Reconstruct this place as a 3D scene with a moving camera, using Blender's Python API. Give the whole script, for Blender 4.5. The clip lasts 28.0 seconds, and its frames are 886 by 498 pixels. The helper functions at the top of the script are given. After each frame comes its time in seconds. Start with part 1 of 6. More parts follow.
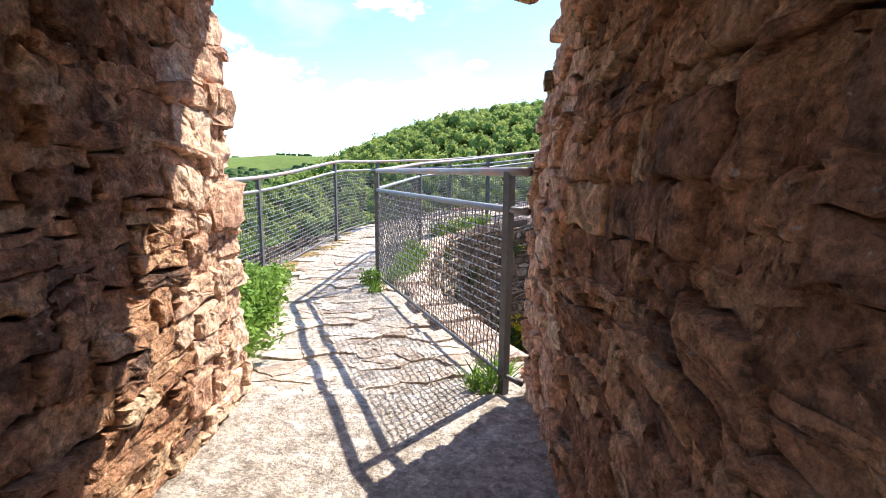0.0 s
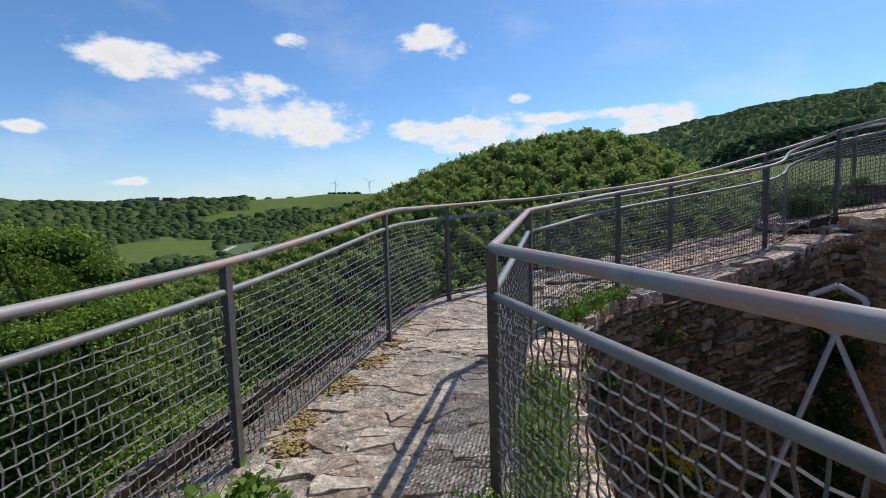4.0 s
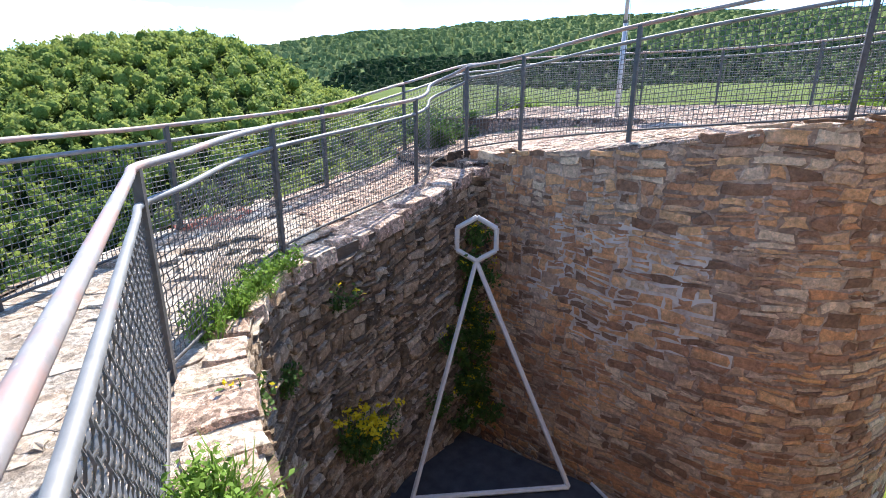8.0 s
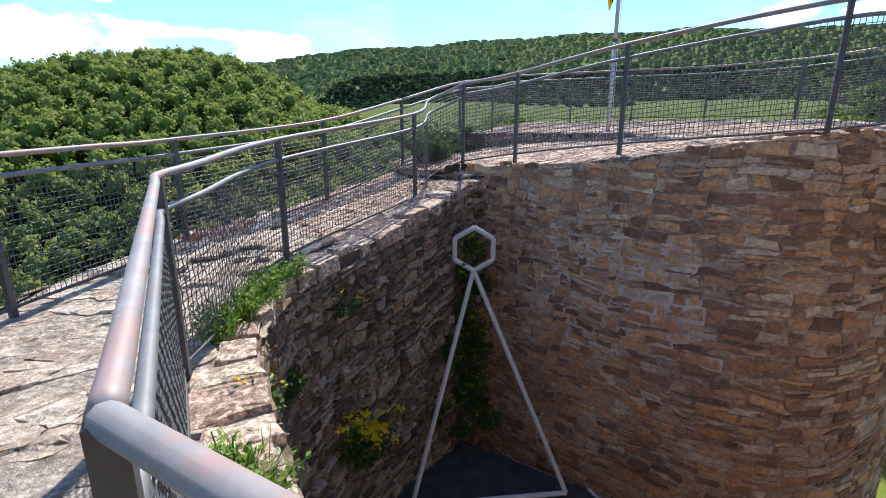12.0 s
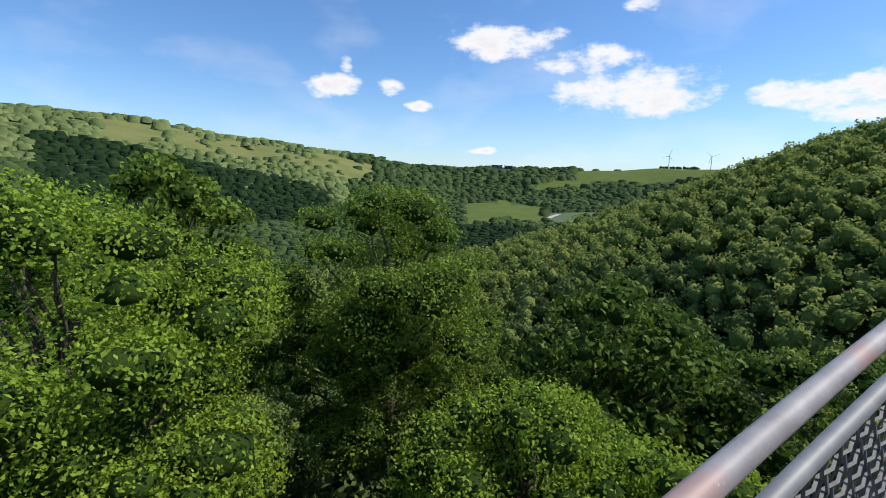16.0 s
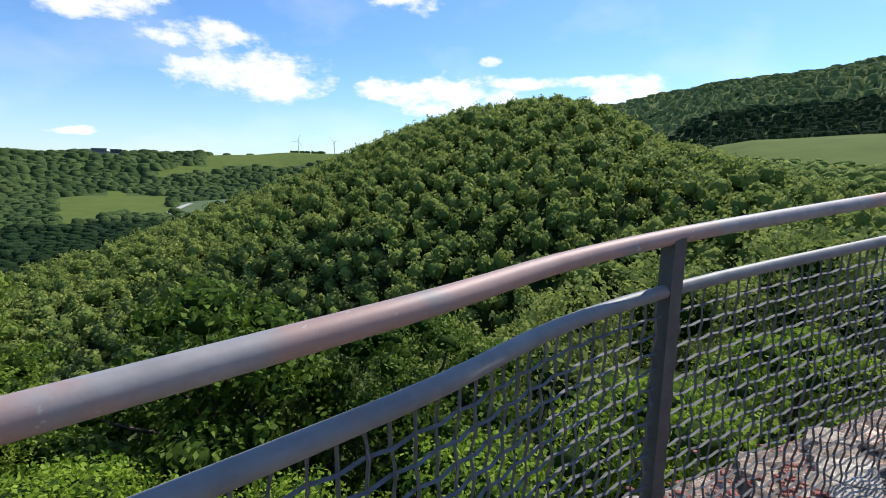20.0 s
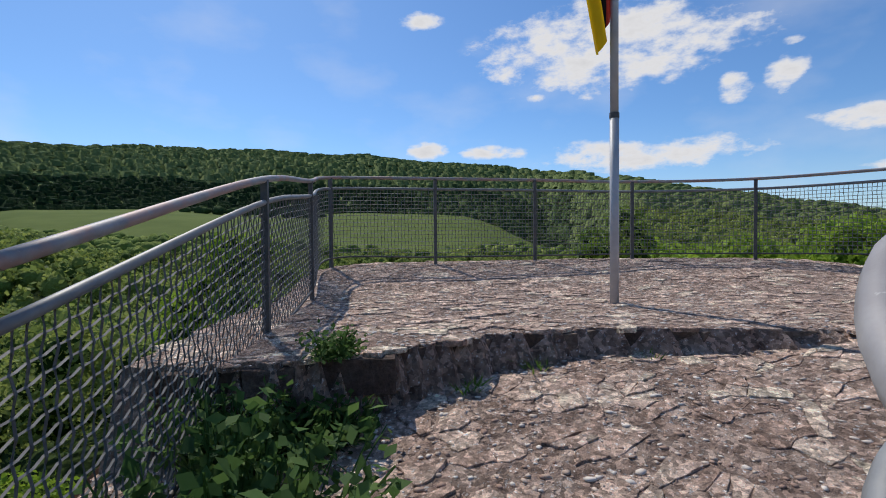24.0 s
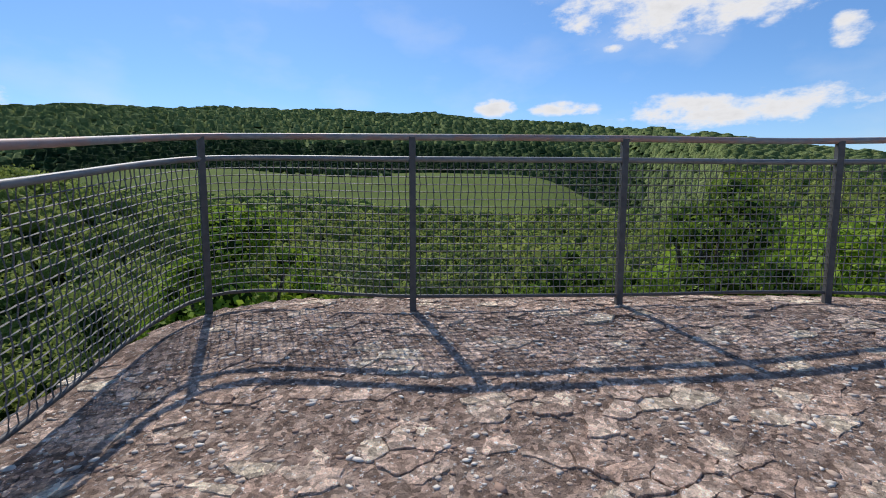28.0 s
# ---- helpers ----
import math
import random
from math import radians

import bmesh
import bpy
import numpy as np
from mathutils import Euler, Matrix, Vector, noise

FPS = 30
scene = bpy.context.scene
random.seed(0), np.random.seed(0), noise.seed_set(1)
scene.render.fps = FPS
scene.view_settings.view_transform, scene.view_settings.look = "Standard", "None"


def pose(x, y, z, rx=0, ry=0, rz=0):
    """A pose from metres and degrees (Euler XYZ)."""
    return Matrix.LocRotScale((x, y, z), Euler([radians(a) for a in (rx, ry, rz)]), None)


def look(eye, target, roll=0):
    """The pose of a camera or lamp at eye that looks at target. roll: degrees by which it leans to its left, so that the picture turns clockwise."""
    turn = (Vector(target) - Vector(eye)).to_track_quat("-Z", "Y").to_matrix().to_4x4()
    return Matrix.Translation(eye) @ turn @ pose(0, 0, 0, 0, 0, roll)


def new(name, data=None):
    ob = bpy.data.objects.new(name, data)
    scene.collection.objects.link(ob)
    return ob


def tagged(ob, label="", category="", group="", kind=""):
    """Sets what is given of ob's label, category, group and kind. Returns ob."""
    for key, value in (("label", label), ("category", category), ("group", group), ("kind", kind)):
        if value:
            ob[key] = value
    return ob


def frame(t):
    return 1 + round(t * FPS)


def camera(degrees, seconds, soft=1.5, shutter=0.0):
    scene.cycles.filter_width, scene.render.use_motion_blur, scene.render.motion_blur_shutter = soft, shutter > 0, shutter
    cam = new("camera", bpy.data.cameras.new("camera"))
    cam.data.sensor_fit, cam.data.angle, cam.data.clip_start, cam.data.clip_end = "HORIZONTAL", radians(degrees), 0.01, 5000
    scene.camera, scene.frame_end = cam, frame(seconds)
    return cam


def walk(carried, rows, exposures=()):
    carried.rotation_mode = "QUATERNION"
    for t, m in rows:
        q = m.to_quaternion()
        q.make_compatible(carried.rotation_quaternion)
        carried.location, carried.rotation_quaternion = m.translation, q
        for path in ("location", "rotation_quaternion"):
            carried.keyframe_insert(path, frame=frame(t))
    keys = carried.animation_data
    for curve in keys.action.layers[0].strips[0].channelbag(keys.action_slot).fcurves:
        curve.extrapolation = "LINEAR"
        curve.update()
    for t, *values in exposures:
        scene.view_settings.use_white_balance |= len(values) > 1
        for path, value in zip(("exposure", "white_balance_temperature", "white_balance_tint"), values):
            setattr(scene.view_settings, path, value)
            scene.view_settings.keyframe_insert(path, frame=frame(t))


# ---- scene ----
cam = camera(86.4, 28.0, 1.0)
PATH = [
    (0, (0.183, -0.328, 1.152), (0.191, 1.645, 0.824), 0.5),
    (0.5, (0.15, -0.105, 1.427), (0.205, 1.878, 1.171), 1.4),
    (1, (0.081, -0.018, 1.562), (0.083, 1.972, 1.358), 2.6),
    (1.5, (0.016, 0.175, 1.435), (-0.05, 2.17, 1.317), 2.8),
    (2, (-0.043, 0.608, 1.331), (-0.184, 2.599, 1.206), 2.1),
    (2.5, (-0.185, 1.038, 1.278), (-0.345, 3.026, 1.133), -0.1),
    (3, (-0.362, 1.534, 1.291), (-0.507, 3.523, 1.144), -1.7),
    (3.5, (-0.379, 2.079, 1.297), (-0.556, 4.064, 1.127), -1.9),
    (4, (-0.477, 2.581, 1.321), (-0.67, 4.563, 1.132), -1.7),
    (4.5, (-0.662, 3.041, 1.341), (-0.87, 5.021, 1.143), -1.3),
    (5, (-0.84, 3.417, 1.361), (-1.056, 5.395, 1.157), -1.0),
    (5.5, (-0.906, 3.699, 1.37), (-1.125, 5.675, 1.151), -0.5),
    (6, (-0.778, 3.829, 1.386), (-0.69, 5.812, 1.143), -0.1),
    (6.5, (-0.558, 3.805, 1.445), (-0.295, 5.77, 1.185), 0.5),
    (7, (-0.444, 3.851, 1.464), (0.058, 5.763, 1.159), 1.2),
    (7.5, (-0.339, 3.873, 1.494), (0.46, 5.658, 1.074), 0.4),
    (8, (-0.314, 3.932, 1.492), (0.838, 5.472, 0.944), 0.2),
    (8.5, (-0.25, 3.872, 1.504), (1.118, 5.187, 0.872), -1.0),
    (9, (-0.223, 3.785, 1.488), (1.364, 4.795, 0.808), -1.3),
    (9.5, (-0.159, 3.735, 1.461), (1.576, 4.44, 0.759), -0.8),
    (10, (-0.087, 3.688, 1.481), (1.713, 4.175, 0.759), -0.3),
    (10.5, (-0.074, 3.714, 1.511), (1.758, 4.126, 0.822), 0.2),
    (11, (-0.13, 3.758, 1.546), (1.658, 4.422, 0.944), -0.2),
    (11.5, (-0.31, 3.809, 1.556), (1.253, 4.935, 1.016), -0.4),
    (12, (-0.447, 3.818, 1.468), (0.732, 5.36, 0.982), 0.1),
    (12.5, (-0.53, 3.841, 1.447), (0.397, 5.552, 0.984), 1.7),
    (13, (-0.62, 3.889, 1.448), (0.105, 5.698, 0.996), 2.6),
    (13.5, (-0.735, 3.974, 1.454), (-0.229, 5.858, 1.012), 2.6),
    (14, (-0.877, 4.109, 1.47), (-0.626, 6.047, 1.043), 2.0),
    (14.5, (-1.054, 4.297, 1.522), (-1.108, 6.254, 1.112), 1.2),
    (15, (-1.303, 4.467, 1.625), (-1.742, 6.384, 1.259), 0.4),
    (15.5, (-1.43, 4.746, 1.555), (-2.349, 6.492, 1.224), 0.7),
    (16, (-1.544, 4.871, 1.516), (-2.894, 6.316, 1.215), 1.5),
    (16.5, (-1.612, 5.136, 1.55), (-3.128, 6.4, 1.23), 1.8),
    (17, (-1.59, 5.34, 1.534), (-3.066, 6.647, 1.199), 2.0),
    (17.5, (-1.452, 5.54, 1.581), (-2.783, 6.998, 1.259), 1.5),
    (18, (-1.246, 5.887, 1.566), (-2.407, 7.492, 1.291), 1.7),
    (18.5, (-1.128, 6.249, 1.538), (-2.041, 8.007, 1.263), 1.3),
    (19, (-1.013, 6.807, 1.581), (-1.595, 8.697, 1.284), 0.6),
    (19.5, (-0.672, 7.316, 1.601), (-0.982, 9.265, 1.278), 0.4),
    (20, (-0.213, 8.132, 1.549), (-0.259, 10.102, 1.21), 0.5),
    (20.5, (0.32, 8.447, 1.671), (0.677, 10.382, 1.312), 0.8),
    (21, (0.684, 8.641, 1.765), (1.524, 10.421, 1.41), 1.4),
    (21.5, (1.047, 8.919, 1.797), (2.39, 10.383, 1.566), 1.3),
    (22, (1.446, 9.076, 1.847), (3.151, 10.113, 1.714), 1.8),
    (22.5, (1.896, 9.179, 1.912), (3.726, 9.982, 1.845), 1.8),
    (23, (2.379, 9.325, 1.962), (4.253, 10.022, 1.927), 1.1),
    (23.5, (2.889, 9.501, 1.998), (4.783, 10.14, 1.969), 0.2),
    (24, (3.412, 9.656, 2.033), (5.324, 10.244, 1.99), -0.5),
    (24.5, (3.938, 9.744, 2.078), (5.874, 10.239, 2.011), -0.8),
    (25, (4.412, 9.756, 2.17), (6.379, 10.105, 2.083), -0.4),
    (25.5, (4.722, 9.762, 2.31), (6.707, 9.985, 2.199), -0.2),
    (26, (5.118, 9.847, 2.304), (7.107, 9.951, 2.115), -0.4),
    (26.5, (5.559, 9.848, 2.365), (7.544, 9.993, 2.168), -0.2),
    (27, (5.963, 9.897, 2.443), (7.921, 10.255, 2.248), -0.3),
    (27.5, (6.399, 10.045, 2.459), (8.288, 10.667, 2.242), 0.3),
    (28, (6.756, 10.123, 2.448), (8.559, 10.963, 2.237), 0.1),
]
walk(cam, [(t, look(eye, target, roll)) for t, eye, target, roll in PATH],
     [(0, 1.55), (1.0, 1.4), (2.0, 0.9), (3.0, -0.15), (5.5, -0.1), (7.0, 0.15), (8.0, 1.4), (9.0, 1.9), (10.0, 1.5), (11.0, 1.58), (12.0, 0.72), (12.5, 0.5), (14.5, 0.05), (18.0, 0.05), (20.0, 0.2), (21.0, 0.25), (22.0, 0.05), (24.5, -0.35), (28.0, -0.2)])

# ---- world, sun, exposure ----
SUN_AZ, SUN_EL = 43.0, 50.0          # degrees, clockwise from +y
sun_dir = Vector((math.sin(radians(SUN_AZ)) * math.cos(radians(SUN_EL)), math.cos(radians(SUN_AZ)) * math.cos(radians(SUN_EL)), math.sin(radians(SUN_EL))))
sun = new("sun", bpy.data.lights.new("sun", "SUN"))
sun.data.energy, sun.data.angle, sun.data.color = 4.2, radians(0.55), (1.0, 0.955, 0.88)
sun.rotation_mode = "QUATERNION"
sun.rotation_quaternion = sun_dir.to_track_quat("Z", "Y")
sun.location = sun_dir * 60

# clouds: azimuth, elevation, half width, half height, in degrees
CLOUDS = [(-36.6, 15.04, 6.8, 2.0), (-27.6, 13.05, 7.0, 1.6), (-21.9, 9.47, 9.6, 2.9), (-9.5, 8.75, 2.7, 1.4), (-0.9, 8.44, 9.4, 2.4), (-6.2, 18.34, 4.7, 2.0),
          (-21.7, 17.92, 1.8, 0.8), (3.9, 11.78, 1.5, 0.7), (19.7, 7.84, 5.5, 1.2), (-46.2, 7.9, 1.3, 0.6), (-39.0, 3.22, 2.9, 0.5), (-55.7, 9.86, 4.0, 1.4),
          (-49.8, 10.16, 1.9, 1.0), (-54.7, 12.36, 0.9, 1.0), (-46.3, 8.1, 1.6, 0.6), (-22.5, 18.06, 1.9, 0.8), (92.3, 20.93, 15.7, 5.2), (104.4, 15.02, 1.8, 1.5),
          (109.0, 15.61, 1.9, 1.8), (114.6, 10.5, 5.2, 1.2), (118.2, 6.18, 3.6, 0.7), (96.2, 9.14, 11.2, 2.1), (79.3, 10.04, 4.1, 1.0), (71.2, 10.5, 2.5, 1.1),
          (84.3, 16.05, 1.4, 0.6), (70.5, 24.48, 3.0, 0.9), (109.4, 18.33, 1.2, 0.5), (19.1, 8.8, 5.1, 1.5), (-1.7, 6.8, 4.9, 1.1), (9.1, 9.43, 9.3, 0.8)]


def build_world():
    world = bpy.data.worlds.new("sky")
    scene.world = world
    world.use_nodes = True
    nt = world.node_tree
    N, L = nt.nodes, nt.links
    N.clear()

    def node(kind, **kw):
        n = N.new(kind)
        for k, v in kw.items():
            if k == "op":
                n.operation = v
            else:
                n.inputs[int(k[1:])].default_value = v
        return n

    def math_(op, a, b=None, c=None):
        n = N.new("ShaderNodeMath")
        n.operation = op
        for i, v in enumerate((a, b, c)):
            if v is None:
                continue
            if isinstance(v, (int, float)):
                n.inputs[i].default_value = v
            else:
                L.new(v, n.inputs[i])
        return n.outputs[0]

    sky = N.new("ShaderNodeTexSky")
    sky.sky_type, sky.sun_disc = "NISHITA", False
    sky.sun_elevation, sky.sun_rotation = radians(SUN_EL), radians(SUN_AZ)
    sky.altitude, sky.air_density, sky.dust_density, sky.ozone_density = 300, 1.0, 0.4, 1.6
    co = N.new("ShaderNodeTexCoord")
    sep = N.new("ShaderNodeSeparateXYZ")
    L.new(co.outputs["Generated"], sep.inputs[0])
    deg = 180 / math.pi
    az = math_("MULTIPLY", math_("ARCTAN2", sep.outputs[0], sep.outputs[1]), deg)
    el = math_("MULTIPLY", math_("ARCSINE", sep.outputs[2]), deg)
    field = None
    for a, e, w, h in CLOUDS:
        dx = math_("DIVIDE", math_("SUBTRACT", az, a), w)
        dy = math_("DIVIDE", math_("SUBTRACT", el, e), h)
        m = math_("SUBTRACT", 1.0, math_("ADD", math_("MULTIPLY", dx, dx), math_("MULTIPLY", dy, dy)))
        field = m if field is None else math_("MAXIMUM", field, m)
    field = math_("MAXIMUM", field, -1.2)
    comb = N.new("ShaderNodeCombineXYZ")
    L.new(math_("MULTIPLY", az, 0.22), comb.inputs[0])
    L.new(math_("MULTIPLY", el, 0.42), comb.inputs[1])
    n1 = N.new("ShaderNodeTexNoise")
    n1.inputs["Scale"].default_value, n1.inputs["Detail"].default_value, n1.inputs["Roughness"].default_value = 1.0, 7.0, 0.62
    L.new(comb.outputs[0], n1.inputs["Vector"])
    dens = math_("ADD", field, math_("MULTIPLY", math_("SUBTRACT", n1.outputs[0], 0.52), 4.2))
    ramp = N.new("ShaderNodeMapRange")
    ramp.interpolation_type = "SMOOTHSTEP"
    for i, v in enumerate((-0.1, 1.0, 0.0, 1.0)):
        ramp.inputs[i + 1].default_value = v
    L.new(dens, ramp.inputs[0])
    # thin haze streaks
    n2 = N.new("ShaderNodeTexNoise")
    n2.inputs["Scale"].default_value, n2.inputs["Detail"].default_value = 0.35, 5.0
    L.new(comb.outputs[0], n2.inputs["Vector"])
    haze = math_("MULTIPLY", math_("MAXIMUM", math_("SUBTRACT", n2.outputs[0], 0.5), 0.0), 0.9)
    low = math_("MULTIPLY", math_("POWER", math_("SUBTRACT", 1.0, math_("MINIMUM", math_("MAXIMUM", math_("DIVIDE", el, 14.0), 0.0), 1.0)), 2.0), 0.30)
    cover = math_("MINIMUM", math_("MAXIMUM", ramp.outputs[0], math_("ADD", haze, low)), 1.0)
    shade = N.new("ShaderNodeMapRange")
    for i, v in enumerate((0.5, 2.8, 1.0, 0.66)):
        shade.inputs[i + 1].default_value = v
    L.new(dens, shade.inputs[0])
    cloud = N.new("ShaderNodeCombineColor")
    for i, k in enumerate((CLOUD_V, CLOUD_V * 1.0, CLOUD_V * 1.03)):
        L.new(math_("MULTIPLY", shade.outputs[0], k), cloud.inputs[i])
    mix = N.new("ShaderNodeMix")
    mix.data_type = "RGBA"
    L.new(cover, mix.inputs["Factor"])
    tint = N.new("ShaderNodeMix")
    tint.data_type, tint.blend_type = "RGBA", "MULTIPLY"
    tint.inputs["Factor"].default_value = 1.0
    tint.inputs["B"].default_value = (0.66, 0.93, 1.22, 1)
    L.new(sky.outputs[0], tint.inputs["A"])
    L.new(tint.outputs["Result"], mix.inputs["A"])
    L.new(cloud.outputs[0], mix.inputs["B"])
    bg = N.new("ShaderNodeBackground")
    bg.inputs["Strength"].default_value = 0.13
    L.new(mix.outputs["Result"], bg.inputs["Color"])
    out = N.new("ShaderNodeOutputWorld")
    L.new(bg.outputs[0], out.inputs[0])


CLOUD_V = 7.6
build_world()


# ---- materials ----
def surface(name, stops, scale=6.0, rough=0.85, bump=0.3, bump_scale=40.0, island=0.0, obj=0.0, metal=0.0, speck=None, spots=None,
            detail=6.0, translucent=0.0, bump_dist=0.01, stretch=(1, 1, 1), chips=None, grain=None):
    """Colour ramp over noise, shifted per island and per object, with an optional second layer of specks and of large stains."""
    m = bpy.data.materials.new(name)
    m.use_nodes = True
    nt = m.node_tree
    N, L = nt.nodes, nt.links
    b = N["Principled BSDF"]
    b.inputs["Roughness"].default_value, b.inputs["Metallic"].default_value = rough, metal
    co = N.new("ShaderNodeTexCoord")
    mp = N.new("ShaderNodeMapping")
    mp.inputs["Scale"].default_value = stretch
    geo = N.new("ShaderNodeNewGeometry")
    L.new(geo.outputs["Position"], mp.inputs[0])
    vec = mp.outputs[0]

    def noise_(s, d=detail, r=0.6):
        n = N.new("ShaderNodeTexNoise")
        n.inputs["Scale"].default_value, n.inputs["Detail"].default_value, n.inputs["Roughness"].default_value = s, d, r
        L.new(vec, n.inputs["Vector"])
        return n.outputs[0]

    def mth(op, a, c):
        n = N.new("ShaderNodeMath")
        n.operation = op
        for i, v in enumerate((a, c)):
            if isinstance(v, (int, float)):
                n.inputs[i].default_value = v
            else:
                L.new(v, n.inputs[i])
        return n.outputs[0]

    f = noise_(scale)
    if island:
        f = mth("ADD", mth("MULTIPLY", f, 1 - island * 0.5), mth("MULTIPLY", mth("SUBTRACT", geo.outputs["Random Per Island"], 0.5), island))
    if obj:
        info = N.new("ShaderNodeObjectInfo")
        f = mth("ADD", f, mth("MULTIPLY", mth("SUBTRACT", info.outputs["Random"], 0.5), obj))
    if island and not obj:
        f = mth("ADD", f, island * 0.25)
    ramp = N.new("ShaderNodeValToRGB")
    els = ramp.color_ramp.elements
    while len(els) < len(stops):
        els.new(0.5)
    for e, (p, c) in zip(els, stops):
        e.position, e.color = p, (*c, 1)
    L.new(f, ramp.inputs[0])
    col = ramp.outputs[0]
    if spots:                                   # (colour, scale, threshold, amount)
        c, s, th, am = spots
        r = N.new("ShaderNodeMapRange")
        r.interpolation_type = "SMOOTHSTEP"
        for i, v in enumerate((th, th + 0.08, 0.0, am)):
            r.inputs[i + 1].default_value = v
        L.new(noise_(s, 5.0), r.inputs[0])
        mx = N.new("ShaderNodeMix")
        mx.data_type = "RGBA"
        L.new(r.outputs[0], mx.inputs["Factor"])
        L.new(col, mx.inputs["A"])
        mx.inputs["B"].default_value = (*c, 1)
        col = mx.outputs["Result"]
    if speck:
        c, s, th, am = speck
        r = N.new("ShaderNodeMapRange")
        r.interpolation_type = "SMOOTHSTEP"
        for i, v in enumerate((th, th + 0.05, 0.0, am)):
            r.inputs[i + 1].default_value = v
        L.new(noise_(s, 3.0, 0.7), r.inputs[0])
        mx = N.new("ShaderNodeMix")
        mx.data_type = "RGBA"
        L.new(r.outputs[0], mx.inputs["Factor"])
        L.new(col, mx.inputs["A"])
        mx.inputs["B"].default_value = (*c, 1)
        col = mx.outputs["Result"]
    chip = None
    if chips:                                   # (scale, amount): small angular fragments of uneven tone and height
        wv = N.new("ShaderNodeTexNoise")
        wv.inputs["Scale"].default_value, wv.inputs["Detail"].default_value = chips[0] * 0.7, 3.0
        L.new(vec, wv.inputs["Vector"])
        mv = N.new("ShaderNodeMix")
        mv.data_type, mv.blend_type = "RGBA", "LINEAR_LIGHT"
        mv.inputs["Factor"].default_value = 0.9 / chips[0]
        L.new(vec, mv.inputs["A"])
        L.new(wv.outputs["Color"], mv.inputs["B"])
        vo = N.new("ShaderNodeTexVoronoi")
        vo.inputs["Scale"].default_value = chips[0]
        L.new(mv.outputs["Result"], vo.inputs["Vector"])
        sp = N.new("ShaderNodeSeparateColor")
        L.new(vo.outputs["Color"], sp.inputs[0])
        chip = sp.outputs[0]
        gain = mth("ADD", mth("MULTIPLY", mth("POWER", chip, 1.6), 1.9 * chips[1]), 1 - 0.72 * chips[1])
        mx = N.new("ShaderNodeMix")
        mx.data_type, mx.blend_type = "RGBA", "MULTIPLY"
        mx.inputs["Factor"].default_value = 1.0
        L.new(col, mx.inputs["A"])
        cc = N.new("ShaderNodeCombineColor")
        for i in range(3):
            L.new(gain, cc.inputs[i])
        L.new(cc.outputs[0], mx.inputs["B"])
        col = mx.outputs["Result"]
    if grain:                                   # (scale, amount): crumbly light and dark grain
        gr = N.new("ShaderNodeMapRange")
        for i, v in enumerate((0.34, 0.66, 1 - grain[1], 1 + grain[1])):
            gr.inputs[i + 1].default_value = v
        L.new(noise_(grain[0], 9.0, 0.8), gr.inputs[0])
        mx = N.new("ShaderNodeMix")
        mx.data_type, mx.blend_type = "RGBA", "MULTIPLY"
        mx.inputs["Factor"].default_value = 1.0
        L.new(col, mx.inputs["A"])
        cc = N.new("ShaderNodeCombineColor")
        for i in range(3):
            L.new(gr.outputs[0], cc.inputs[i])
        L.new(cc.outputs[0], mx.inputs["B"])
        col = mx.outputs["Result"]
    if rough >= 0.85:
        b.inputs["Specular IOR Level"].default_value = 0.12
    L.new(col, b.inputs["Base Color"])
    if bump:
        bn = N.new("ShaderNodeBump")
        bn.inputs["Strength"].default_value, bn.inputs["Distance"].default_value = bump, bump_dist
        hgt = noise_(bump_scale, 8.0, 0.68)
        if chip is not None:
            hgt = mth("ADD", hgt, mth("MULTIPLY", chip, 0.4))
        L.new(hgt, bn.inputs["Height"])
        L.new(bn.outputs[0], b.inputs["Normal"])
    if translucent:
        b.inputs["Specular IOR Level"].default_value = 0.12
        tr = N.new("ShaderNodeBsdfTranslucent")
        L.new(col, tr.inputs["Color"])
        ms = N.new("ShaderNodeMixShader")
        ms.inputs[0].default_value = translucent
        L.new(b.outputs[0], ms.inputs[1])
        L.new(tr.outputs[0], ms.inputs[2])
        L.new(ms.outputs[0], N["Material Output"].inputs[0])
    return m


STONE = [(0.12, (0.16, 0.10, 0.075)), (0.32, (0.38, 0.195, 0.115)), (0.5, (0.51, 0.265, 0.15)), (0.66, (0.61, 0.345, 0.195)), (0.85, (0.67, 0.455, 0.285))]
JAMBC = [(0.12, (0.40, 0.20, 0.125)), (0.35, (0.63, 0.365, 0.24)), (0.6, (0.75, 0.49, 0.335)), (0.85, (0.80, 0.61, 0.45))]
STONE_X = dict(bump_dist=0.065, speck=((0.56, 0.48, 0.40), 30.0, 0.64, 0.6), spots=((0.13, 0.075, 0.055), 4.0, 0.57, 0.75), chips=(24.0, 0.28), grain=(34.0, 0.7))
M_stone = surface("red_sandstone", STONE, 7.0, 0.92, 1.0, 20.0, island=0.75, **STONE_X)
M_stone_part = surface("red_sandstone_block", STONE, 7.0, 0.92, 1.0, 20.0, obj=0.6, **STONE_X)
# Pink stone near the exit, lightened so the colour holds some daylight.
M_jamb = surface("pale_pink_sandstone", JAMBC, 6.0, 0.92, 1.0, 22.0, island=0.5, bump_dist=0.04, chips=(22.0, 0.25), grain=(30.0, 0.6))
M_jamb_part = surface("pale_pink_sandstone_block", JAMBC, 6.0, 0.92, 1.0, 22.0, obj=0.4, bump_dist=0.04, chips=(22.0, 0.25), grain=(30.0, 0.6))
